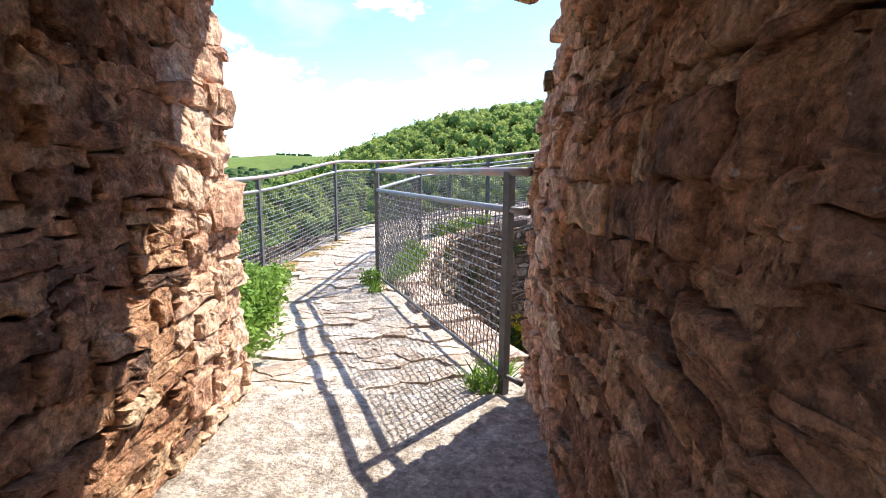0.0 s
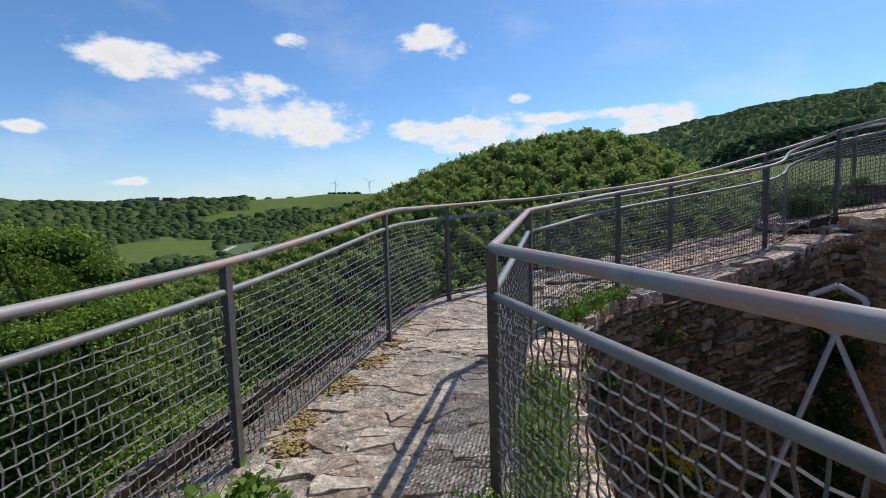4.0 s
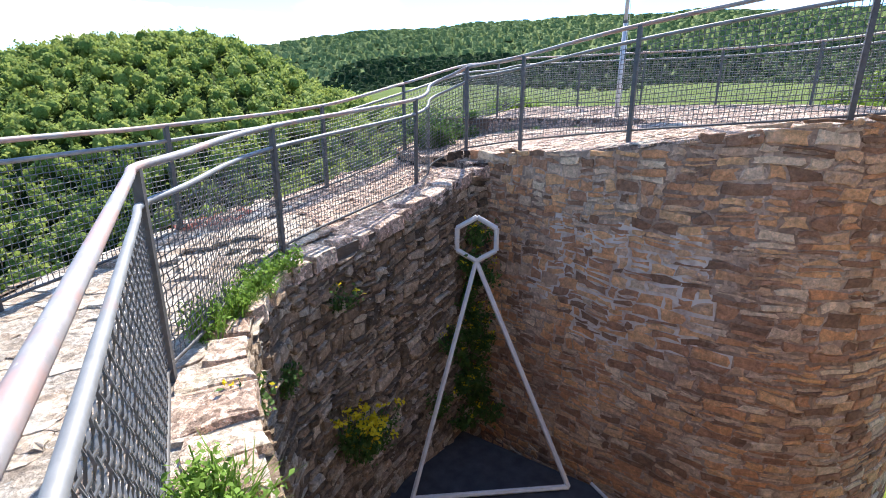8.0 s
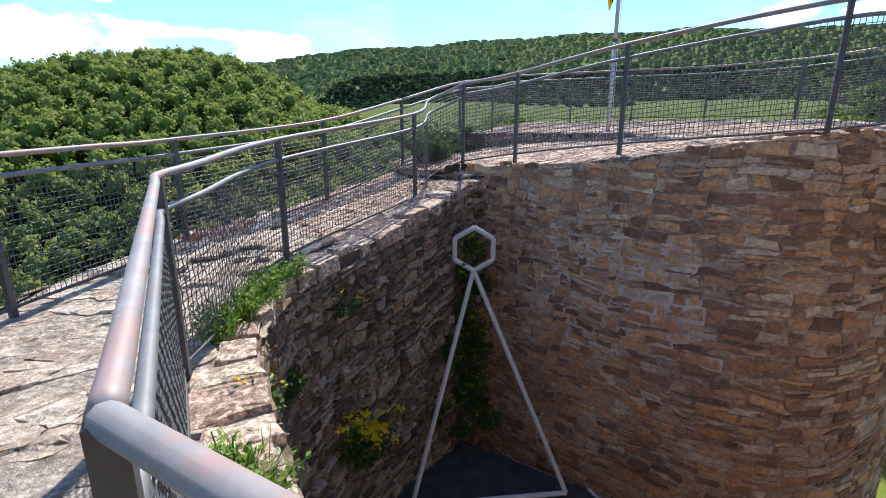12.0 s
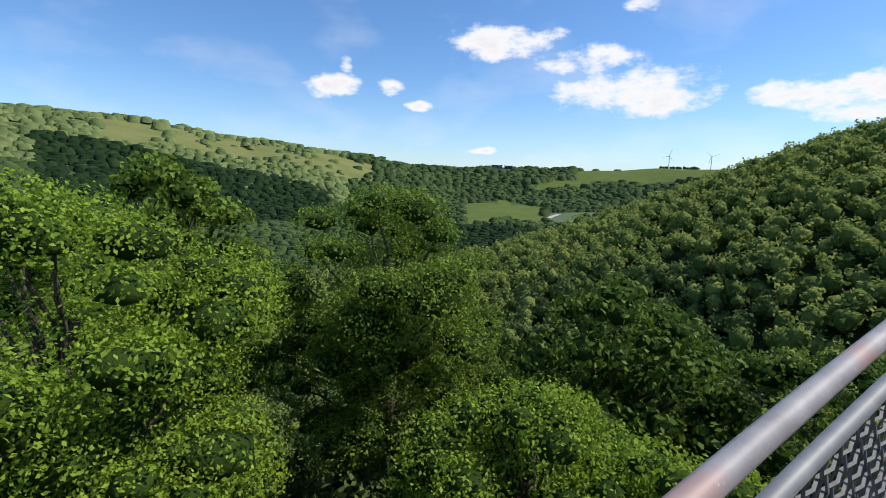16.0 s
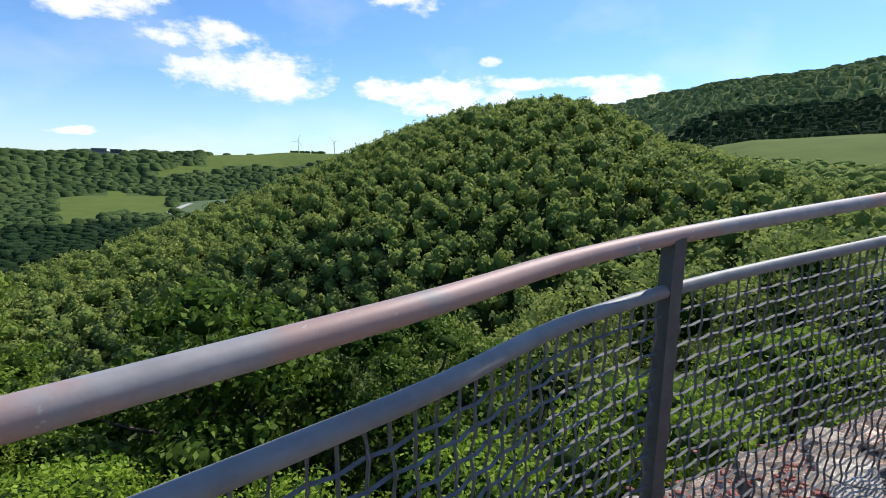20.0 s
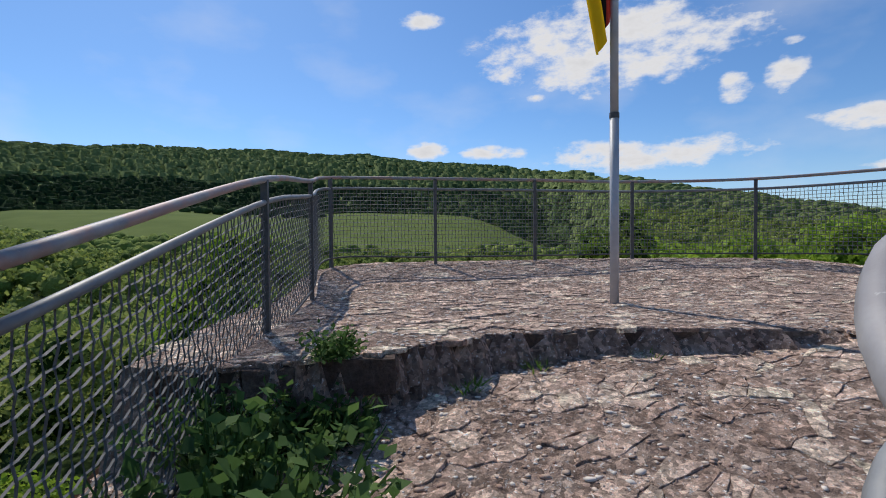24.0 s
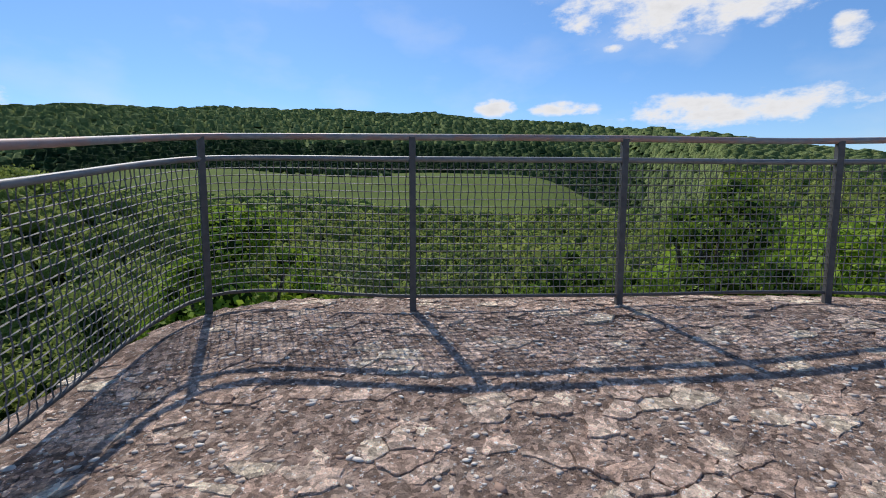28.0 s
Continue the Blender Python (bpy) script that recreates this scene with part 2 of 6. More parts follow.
TOWERC = [(0.06, (0.25, 0.145, 0.09)), (0.25, (0.45, 0.24, 0.14)), (0.45, (0.66, 0.33, 0.16)), (0.62, (0.75, 0.44, 0.22)), (0.78, (0.58, 0.39, 0.26)), (0.95, (0.76, 0.58, 0.39))]
TOWER_X = dict(bump_dist=0.025, spots=((0.36, 0.215, 0.15), 1.0, 0.57, 0.5), chips=(16.0, 0.12), grain=(22.0, 0.4))
M_tower = surface("tower_sandstone", TOWERC, 2.0, 0.92, 1.0, 24.0, island=0.95, **TOWER_X)
M_tower_part = surface("tower_sandstone_block", TOWERC, 2.0, 0.92, 1.0, 24.0, obj=0.85, **TOWER_X)
CURTAINC = [(0.1, (0.115, 0.085, 0.06)), (0.35, (0.245, 0.175, 0.12)), (0.6, (0.35, 0.25, 0.17)), (0.85, (0.48, 0.40, 0.31))]
M_curtain = surface("grey_brown_rubble", CURTAINC, 4.0, 0.95, 1.0, 24.0, island=0.8, bump_dist=0.03, chips=(20.0, 0.2), grain=(24.0, 0.5), speck=((0.50, 0.47, 0.42), 24.0, 0.64, 0.7))
KEEPC = [(0.1, (0.30, 0.15, 0.095)), (0.35, (0.47, 0.29, 0.18)), (0.6, (0.60, 0.43, 0.28)), (0.85, (0.68, 0.56, 0.43))]
M_keep = surface("pale_rubble", KEEPC, 4.0, 0.95, 1.0, 24.0, island=0.6, bump_dist=0.03, chips=(20.0, 0.2), grain=(24.0, 0.45))
M_mortar = surface("lime_mortar", [(0.3, (0.34, 0.26, 0.195)), (0.6, (0.48, 0.39, 0.30)), (0.8, (0.56, 0.48, 0.39))], 5.0, 0.97, 1.0, 30.0, bump_dist=0.03, chips=(26.0, 0.35))
M_mortar_tower = surface("brown_mortar", [(0.34, (0.30, 0.19, 0.13)), (0.5, (0.46, 0.32, 0.23)), (0.66, (0.60, 0.47, 0.36))], 1.1, 0.97, 1.0, 30.0, bump_dist=0.03, chips=(26.0, 0.35))
M_mortar_pale = surface("pale_pointing_mortar", [(0.36, (0.50, 0.35, 0.25)), (0.5, (0.72, 0.62, 0.53)), (0.68, (0.78, 0.71, 0.64))], 4.0, 0.97, 1.0, 30.0, bump_dist=0.02)
M_mortar_dark = surface("dark_mortar", [(0.3, (0.09, 0.07, 0.055)), (0.6, (0.17, 0.13, 0.10)), (0.8, (0.24, 0.19, 0.15))], 4.0, 0.97, 1.0, 30.0, bump_dist=0.03)
FLAG = [(0.12, (0.29, 0.19, 0.14)), (0.36, (0.50, 0.345, 0.26)), (0.58, (0.64, 0.47, 0.36)), (0.8, (0.73, 0.60, 0.44))]
FLAG_X = dict(bump_dist=0.026, speck=((0.78, 0.74, 0.69), 42.0, 0.60, 0.75), spots=((0.10, 0.07, 0.055), 17.0, 0.59, 0.7), chips=(34.0, 0.55), grain=(34.0, 0.6))
# Step faces: dark from weathering and from shade painted into the colour.
M_riser = surface("weathered_shaded_step_stone", [(0.2, (0.07, 0.05, 0.04)), (0.5, (0.14, 0.10, 0.08)), (0.8, (0.26, 0.20, 0.155))], 7.0, 0.92, 1.0, 26.0, obj=0.4, bump_dist=0.03, grain=(30.0, 0.5))
M_flag = surface("weathered_flagstone", FLAG, 6.0, 0.9, 1.0, 30.0, island=0.55, **FLAG_X)
M_flag_part = surface("weathered_flagstone_slab", FLAG, 6.0, 0.9, 1.0, 30.0, obj=0.42, **FLAG_X)
WALKC = [(0.12, (0.30, 0.215, 0.16)), (0.36, (0.45, 0.35, 0.265)), (0.58, (0.56, 0.46, 0.36)), (0.8, (0.64, 0.56, 0.46))]
WALK_X = dict(bump_dist=0.024, speck=((0.76, 0.73, 0.68), 34.0, 0.61, 0.8), spots=((0.20, 0.145, 0.105), 11.0, 0.59, 0.75), chips=(24.0, 0.25), grain=(30.0, 0.5))
M_walk = surface("pale_walk_stone", WALKC, 6.0, 0.9, 1.0, 26.0, island=0.5, **WALK_X)
M_walk_part = surface("pale_walk_stone_slab", WALKC, 6.0, 0.9, 1.0, 26.0, obj=0.4, **WALK_X)
M_walkbed = surface("pale_walk_bed", [(0.3, (0.30, 0.235, 0.18)), (0.5, (0.52, 0.43, 0.345)), (0.75, (0.68, 0.60, 0.51))], 8.0, 0.95, 1.0, 26.0, speck=((0.72, 0.68, 0.62), 34.0, 0.61, 0.7), bump_dist=0.05, chips=(28.0, 0.25), grain=(30.0, 0.5))
M_bed = surface("paving_bed", [(0.3, (0.22, 0.145, 0.11)), (0.5, (0.43, 0.30, 0.23)), (0.75, (0.62, 0.475, 0.375))], 10.0, 0.95, 1.0, 30.0, speck=((0.74, 0.70, 0.66), 44.0, 0.60, 0.85), bump_dist=0.05, chips=(34.0, 0.6))
M_steel = surface("grey_painted_steel", [(0.3, (0.075, 0.07, 0.068)), (0.7, (0.125, 0.118, 0.112))], 20.0, 0.6, 0.2, 90.0, metal=0.1, bump_dist=0.002)
M_rail = surface("worn_handrail_paint", [(0.3, (0.25, 0.23, 0.225)), (0.7, (0.37, 0.345, 0.335))], 12.0, 0.58, 0.3, 60.0, metal=0.1, bump_dist=0.002, spots=((0.44, 0.25, 0.20), 2.6, 0.475, 0.62), speck=((0.50, 0.47, 0.44), 40.0, 0.66, 0.7))
M_rail2 = surface("grey_second_rail_paint", [(0.3, (0.18, 0.18, 0.18)), (0.7, (0.27, 0.27, 0.265))], 12.0, 0.55, 0.3, 60.0, metal=0.15, bump_dist=0.002, spots=((0.26, 0.19, 0.165), 4.0, 0.58, 0.6))
M_wire = surface("galvanised_wire", [(0.3, (0.11, 0.105, 0.10)), (0.7, (0.18, 0.175, 0.17))], 30.0, 0.7, 0, 1, metal=0.1)
M_pole = surface("flagpole_paint", [(0.3, (0.40, 0.40, 0.42)), (0.7, (0.52, 0.52, 0.53))], 8.0, 0.5, 0.1, 60.0, bump_dist=0.002, speck=((0.25, 0.24, 0.23), 30.0, 0.68, 0.8))
M_white = surface("white_frame_paint", [(0.3, (0.62, 0.60, 0.56)), (0.7, (0.74, 0.72, 0.69))], 15.0, 0.6, 0.1, 50.0)
M_slab = surface("bitumen_roof", [(0.3, (0.045, 0.045, 0.05)), (0.7, (0.08, 0.08, 0.085))], 6.0, 0.9, 0.4, 60.0)
M_grass = surface("meadow_grass", [(0.2, (0.12, 0.155, 0.025)), (0.5, (0.19, 0.235, 0.04)), (0.8, (0.28, 0.31, 0.075))], 1.2, 0.9, 0.8, 30.0, bump_dist=0.05, spots=((0.34, 0.29, 0.15), 0.5, 0.60, 0.6))
M_blade = surface("grass_blades", [(0.2, (0.09, 0.16, 0.025)), (0.5, (0.15, 0.26, 0.04)), (0.8, (0.24, 0.36, 0.07))], 2.0, 0.7, 0, 1, island=0.6, translucent=0.4)
M_weed = surface("herb_leaves", [(0.2, (0.05, 0.10, 0.03)), (0.5, (0.085, 0.16, 0.04)), (0.8, (0.14, 0.22, 0.06))], 3.0, 0.65, 0, 1, island=0.6, translucent=0.4)
M_herb = surface("weed_leaves", [(0.2, (0.12, 0.20, 0.035)), (0.5, (0.19, 0.31, 0.055)), (0.8, (0.27, 0.40, 0.085))], 3.0, 0.65, 0, 1, island=0.6, translucent=0.4)
M_yellow = surface("yellow_petals", [(0.3, (0.75, 0.55, 0.02)), (0.7, (0.85, 0.68, 0.04))], 9.0, 0.6, 0, 1, translucent=0.3)
M_lichen = surface("orange_moss", [(0.3, (0.38, 0.25, 0.09)), (0.7, (0.52, 0.37, 0.16))], 30.0, 0.95, 1.0, 60.0, bump_dist=0.02)
M_redmoss = surface("red_ground_cover", [(0.3, (0.40, 0.13, 0.10)), (0.7, (0.50, 0.22, 0.17))], 30.0, 0.95, 1.0, 60.0, bump_dist=0.02)
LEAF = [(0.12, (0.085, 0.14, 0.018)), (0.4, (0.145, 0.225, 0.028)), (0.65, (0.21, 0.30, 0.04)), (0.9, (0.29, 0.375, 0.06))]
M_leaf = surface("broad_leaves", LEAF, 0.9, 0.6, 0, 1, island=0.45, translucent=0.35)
# Brighter copy of LEAF, with sunlight put into the colour.
M_leaf_bright = surface("sunlight_toned_leaves", [(p, (r * 1.5, g * 1.45, bb * 1.2)) for p, (r, g, bb) in LEAF], 1.5, 0.6, 0, 1, island=0.45, translucent=0.4)
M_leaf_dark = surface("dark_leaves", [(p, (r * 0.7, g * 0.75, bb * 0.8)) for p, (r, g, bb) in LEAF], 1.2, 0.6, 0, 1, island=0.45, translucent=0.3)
WOODC = [(0.2, (0.13, 0.175, 0.045)), (0.42, (0.24, 0.295, 0.07)), (0.58, (0.33, 0.38, 0.095)), (0.8, (0.44, 0.465, 0.135))]
M_wood = surface("treetop_leaves", WOODC, 0.16, 0.7, 0, 1, island=0.35, translucent=0.42, detail=2.0)
# Treetop leaves again, darkened so that the colour carries the shade.
M_wood_shaded = surface("shaded_treetop_leaves", [(p, (r * 0.36, g * 0.42, bb * 0.5)) for p, (r, g, bb) in WOODC], 0.16, 0.7, 0, 1, island=0.35, translucent=0.25, detail=2.0)
M_forest = surface("forest_canopy", [(0.15, (0.09, 0.135, 0.03)), (0.4, (0.145, 0.205, 0.045)), (0.62, (0.21, 0.265, 0.06)), (0.88, (0.28, 0.32, 0.08))], 0.1, 0.85, 1.0, 1.6, island=0.6, bump_dist=0.9)
# Paler green of the upper woods, lightened further in place of haze.
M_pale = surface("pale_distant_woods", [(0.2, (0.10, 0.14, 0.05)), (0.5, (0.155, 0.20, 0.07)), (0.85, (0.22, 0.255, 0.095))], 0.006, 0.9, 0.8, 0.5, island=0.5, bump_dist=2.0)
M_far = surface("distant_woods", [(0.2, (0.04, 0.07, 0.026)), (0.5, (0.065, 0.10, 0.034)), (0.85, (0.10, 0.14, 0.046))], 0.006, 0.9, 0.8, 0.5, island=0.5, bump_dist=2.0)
M_bark = surface("bark", [(0.3, (0.07, 0.055, 0.04)), (0.7, (0.16, 0.13, 0.10))], 6.0, 0.95, 1.0, 20.0, bump_dist=0.03)
M_dark = surface("deep_shade_stone", [(0.3, (0.05, 0.04, 0.035)), (0.7, (0.10, 0.08, 0.07))], 4.0, 0.95, 0.8, 30.0)


# ---- helpers of this scene ----
rng = random.Random(7)


def mesh_of(name, verts, faces, mats, smooth=False, index=None):
    me = bpy.data.meshes.new(name)
    me.from_pydata(verts, [], faces)
    for m in (mats if isinstance(mats, (list, tuple)) else [mats]):
        me.materials.append(m)
    if index is not None:
        me.polygons.foreach_set("material_index", index)
    if smooth:
        me.polygons.foreach_set("use_smooth", [True] * len(me.polygons))
    me.update()
    return me


def solid(name, verts, faces, mats, parent=None, label="", smooth=False, index=None):
    """One mesh object from vertices and faces, under a parent where one is given."""
    ob = new(name, mesh_of(name, verts, faces, mats, smooth, index))
    if parent:
        ob.parent = parent
    return tagged(ob, label) if label else ob


def part(name, bm, material, parent, label="", smooth=False):
    me = bpy.data.meshes.new(name)
    bm.to_mesh(me)
    bm.free()
    me.materials.append(material)
    if smooth:
        me.polygons.foreach_set("use_smooth", [True] * len(me.polygons))
    ob = new(name, me)
    ob.parent = parent
    return tagged(ob, label) if label else ob


def thing(name, label, category, group="", at=(0, 0, 0), kind=""):
    ob = new(name)
    ob.location = at
    ob.empty_display_size = 0.2
    return tagged(ob, label, category, group, kind)


class Soup:
    """Gathers vertices and faces of many small pieces into one mesh."""

    def __init__(self):
        self.v, self.f, self.i = [], [], []

    def add(self, verts, faces, index=0):
        n = len(self.v)
        self.v.extend(verts)
        self.f.extend([tuple(k + n for k in f) for f in faces])
        self.i.extend([index] * len(faces))


def tube(soup, pts, r, sides=8, caps=True, index=0):
    """A round bar along a polyline."""
    pts = [Vector(p) for p in pts]
    rings, up = [], Vector((0, 0, 1))
    for k, p in enumerate(pts):
        a, b = pts[max(k - 1, 0)], pts[min(k + 1, len(pts) - 1)]
        d = (b - a).normalized()
        s = d.cross(up)
        if s.length < 0.05:
            s = d.cross(Vector((0, 1, 0)))
        s.normalize()
        u = s.cross(d)
        rings.append([tuple(p + (s * math.cos(q) + u * math.sin(q)) * r) for q in [2 * math.pi * j / sides for j in range(sides)]])
    verts = [v for ring in rings for v in ring]
    faces = []
    for k in range(len(pts) - 1):
        for j in range(sides):
            j2 = (j + 1) % sides
            faces.append((k * sides + j, k * sides + j2, (k + 1) * sides + j2, (k + 1) * sides + j))
    if caps:
        faces.append(tuple(range(sides - 1, -1, -1)))
        faces.append(tuple((len(pts) - 1) * sides + j for j in range(sides)))
    soup.add(verts, faces, index)


def box(soup, c, half, turn=0.0, index=0):
    ca, sa = math.cos(turn), math.sin(turn)
    vs = []
    for z in (-1, 1):
        for x, y in ((-1, -1), (1, -1), (1, 1), (-1, 1)):
            px, py = x * half[0], y * half[1]
            vs.append((c[0] + px * ca - py * sa, c[1] + px * sa + py * ca, c[2] + z * half[2]))
    soup.add(vs, [(3, 2, 1, 0), (4, 5, 6, 7), (0, 1, 5, 4), (1, 2, 6, 5), (2, 3, 7, 6), (3, 0, 4, 7)], index)


def smooth_path(pts, n=8):
    """Catmull-Rom through the points."""
    pts = [Vector(p) for p in pts]
    ext = [pts[0] * 2 - pts[1]] + pts + [pts[-1] * 2 - pts[-2]]
    out = []
    for k in range(1, len(ext) - 2):
        p0, p1, p2, p3 = ext[k - 1:k + 3]
        for j in range(n):
            t = j / n
            out.append(0.5 * (2 * p1 + (p2 - p0) * t + (2 * p0 - 5 * p1 + 4 * p2 - p3) * t * t + (3 * p1 - p0 - 3 * p2 + p3) * t ** 3))
    return out + [pts[-1]]


class Line:
    """A polyline in plan, walked by its length."""

    def __init__(self, pts):
        self.p = [Vector(p) for p in pts]
        self.s = [0.0]
        for a, b in zip(self.p, self.p[1:]):
            self.s.append(self.s[-1] + (b - a).length)
        self.length = self.s[-1]

    def at(self, s):
        s = min(max(s, 0.0), self.length - 1e-6)
        k = max(i for i in range(len(self.s) - 1) if self.s[i] <= s)
        a, b = self.p[k], self.p[k + 1]
        d = (b - a).normalized()
        return a + d * (s - self.s[k]), d


def stone(f, u0, u1, v0, v1, depth, jit=0.015, shrink=0.18, back=-0.03, fine=0, tilt=0.35):
    """One rough block on a surface f(u, v, d): an uneven outline, bulging out of the joint. fine: more points and rings, with a broken face."""
    w, h = u1 - u0, v1 - v0
    cu, cv = (u0 + u1) / 2, (v0 + v1) / 2
    mn = min(w, h)
    per = 5 if fine > 3 else (1 if fine == 1 else 1 + (fine + 1) // 2) if fine else 0
    c = 0.10 * mn
    quad = [(u0, v0), (u1, v0), (u1, v1), (u0, v1)]
    ring = []
    for k in range(4):
        (a, b), (a2, b2) = quad[k], quad[(k + 1) % 4]
        ring.append((a + rng.uniform(-jit, jit), b + rng.uniform(-jit, jit)))
        cuts = per if fine else k % 2 == 0
        for q in range(int(cuts)):
            t = (q + 1) / (cuts + 1) + rng.uniform(-0.1, 0.1)
            ring.append((a + (a2 - a) * t + rng.uniform(-jit, jit), b + (b2 - b) * t + rng.uniform(-jit, jit)))
    n = len(ring)
    cu, cv = cu + rng.uniform(-jit, jit), cv + rng.uniform(-jit, jit)
    tu, tv = rng.uniform(-tilt, tilt) * depth / max(w, 0.05), rng.uniform(-tilt, tilt) * depth / max(h, 0.05)
    levels = [(0.0, back), (shrink * 0.2, depth * 0.55), (shrink, depth)]
    if fine:
        levels = [(0.0, back), (0.03, depth * 0.35), (shrink * 0.5, depth * 0.8), (shrink * 1.4, depth), (shrink * 2.6, depth * 1.06)]
    if fine == 1:
        levels = [(0.0, back), (0.03, depth * 0.4), (shrink * 0.55, depth * 0.95), (shrink * 2.2, depth * 1.06)]
    if fine > 3:
        levels = [(0.0, back), (0.02, depth * 0.3), (0.07, depth * 0.75), (0.16, depth), (0.30, depth * 1.1), (0.45, depth * 1.1), (0.62, depth * 1.08), (0.8, depth * 1.1)]
    vs = []
    for k, (s, d) in enumerate(levels):
        for (a, b) in ring:
            la, lb = cu - a, cv - b
            q = s * mn * 0.9 / (math.hypot(la, lb) or 1)
            x, y = a + la * q, b + lb * q
            e = ((x - cu) * tu + (y - cv) * tv + rng.uniform(-0.16, 0.16) * depth) if k else 0
            if fine > 3 and k:
                e = (x - cu) * tu + (y - cv) * tv + 0.012 * noise.noise((x * 11, y * 11, u0 * 3)) + 0.009 * noise.noise((x * 26, y * 26, u0 * 3)) + 0.006 * noise.noise((x * 60, y * 60, 1))
            elif fine and k:
                e += 0.35 * depth * noise.noise((x * 16, y * 16, u0 * 3))
            vs.append(tuple(f(x, y, d + e)))
    m = len(levels)
    fs = [(r * n + i, r * n + (i + 1) % n, (r + 1) * n + (i + 1) % n, (r + 1) * n + i) for r in range(m - 1) for i in range(n)]
    if fine:
        vs.append(tuple(f(cu, cv, levels[-1][1])))
        fs += [((m - 1) * n + i, (m - 1) * n + (i + 1) % n, m * n) for i in range(n)]
    else:
        fs.append(tuple((m - 1) * n + i for i in range(n)))
    return vs, fs


def wander(f, amp=0.07, freq=1.9, seed=0.0):
    """The same surface with its courses bent, so that the masonry runs unevenly."""
    def g(u, v, d):
        a = amp * noise.noise((u * freq, v * freq, seed)) + amp * 0.4 * noise.noise((u * freq * 3, v * freq * 3, seed + 5))
        b = amp * noise.noise((u * freq, v * freq, seed + 11)) + amp * 0.4 * noise.noise((u * freq * 3, v * freq * 3, seed + 17))
        return f(u + a, v + b, d)
    return g


def courses(f, u0, u1, v0, v1, lens, heights, depth, keep=None, gap=0.012, jit=0.015, wob=0.03, fine=0, mix=0.25, tilt=0.35):
    """Courses of rough blocks over a strip; yields each block with its middle."""
    v, row = v0, 0
    ph = rng.uniform(0, 9)
    while v < v1:
        h = rng.uniform(*heights)
        u = u0 - rng.uniform(0, lens[0])
        while u < u1:
            w = rng.uniform(*lens)
            a, b = max(u, u0), min(u + w, u1)
            if b - a > 0.05:
                lift = wob * math.sin(a * 1.7 + ph + v)
                pieces = [(v, v + h)]
                if h > heights[0] * 1.25 and rng.random() < mix:
                    m = v + h * rng.uniform(0.4, 0.6)
                    pieces = [(v, m), (m, v + h)]
                for c, d in pieces:
                    um, vm = (a + b) / 2, (c + d) / 2
                    if keep is None or keep(um, vm):
                        vs, fs = stone(f, a + gap / 2, b - gap / 2, c + gap / 2 + lift, d - gap / 2 + lift, rng.uniform(*depth), jit, fine=fine, tilt=tilt)
                        yield um, vm, vs, fs
            u += w
        v += h


def lay(parent, name, blocks, near, mat_part, mat_rest, limit=290, rest_name="rest_of_stones", smooth=False):
    """The blocks nearest to the walk become pieces of their own, the rest one mesh."""
    blocks = list(blocks)
    picked = set()
    if near:
        order = sorted(range(len(blocks)), key=lambda k: near(blocks[k][0], blocks[k][1]))
        picked = set(order[:limit])
    rest = Soup()
    for k, (u, v, vs, fs) in enumerate(blocks):
        if k in picked:
            solid(name, vs, fs, mat_part, parent, smooth=smooth)
        else:
            rest.add(vs, fs)
    if rest.v:
        tagged(solid(rest_name, rest.v, rest.f, mat_rest, parent, smooth=smooth), kind="stuff")


# ---- plan of the castle ----
Z_COURT = -8.5
H_RAIL = 1.15
OUTER = [(-2.04, 2.05, 1.06), (-1.80, 4.82, 1.08), (-1.40, 6.75, 1.28), (-1.25, 7.50, 1.305), (-1.13, 7.95, 1.315), (-0.97, 8.21, 1.32), (-0.30, 8.79, 1.36), (0.36, 9.36, 1.40), (2.32, 10.16, 1.62), (4.05, 10.86, 2.00)]
PLATFORM = [(4.05, 10.86, 2.00), (5.94, 11.61, 2.44), (7.44, 12.24, 2.63), (8.95, 12.91, 2.875), (9.55, 11.65, 2.875), (10.21, 10.38, 2.875), (10.95, 9.03, 2.875), (11.20, 7.36, 2.875),
            (10.55, 5.90, 2.875), (9.00, 4.95, 2.80), (7.47, 4.74, 2.72), (6.00, 4.86, 2.66), (4.96, 5.20, 2.58), (4.56, 7.01, 2.42), (4.46, 8.57, 2.25), (4.03, 9.20, 2.13)]
INNER = [(4.03, 9.20, 2.13), (3.88, 9.42, 2.02), (3.60, 9.45, 1.90), (3.14, 9.14, 1.70), (1.00, 8.15, 1.41), (0.10, 6.94, 1.294), (-0.13, 6.63, 1.265), (-0.19, 6.27, 1.25), (-0.41, 4.80, 1.18), (-0.465, 4.44, 1.165)]
ENTRY = [(-0.465, 4.44, 1.165), (0.52, 2.04, 1.17), (0.60, 1.93, 1.17)]
TOWER_C = (7.1, 9.0)
# rim of the tower by compass angle (from +x, counter-clockwise): radius
RIM_A = [0, 23, 47, 64, 83, 118, 145, 173, 189, 207, 218, 228, 241, 251, 270, 291, 307, 318, 338, 353, 360]
RIM_R = [4.12, 3.66, 3.90, 4.58, 3.55, 3.30, 3.78, 3.30, 3.02, 3.25, 3.48, 3.88, 4.60, 4.55, 4.42, 4.50, 4.75, 4.95, 4.75, 4.30, 4.12]


def rim(a):
    return float(np.interp(a % 360, RIM_A, RIM_R))


def rim_s(a):
    return sum(rim(a + k) for k in (-8, -4, 0, 4, 8)) / 5


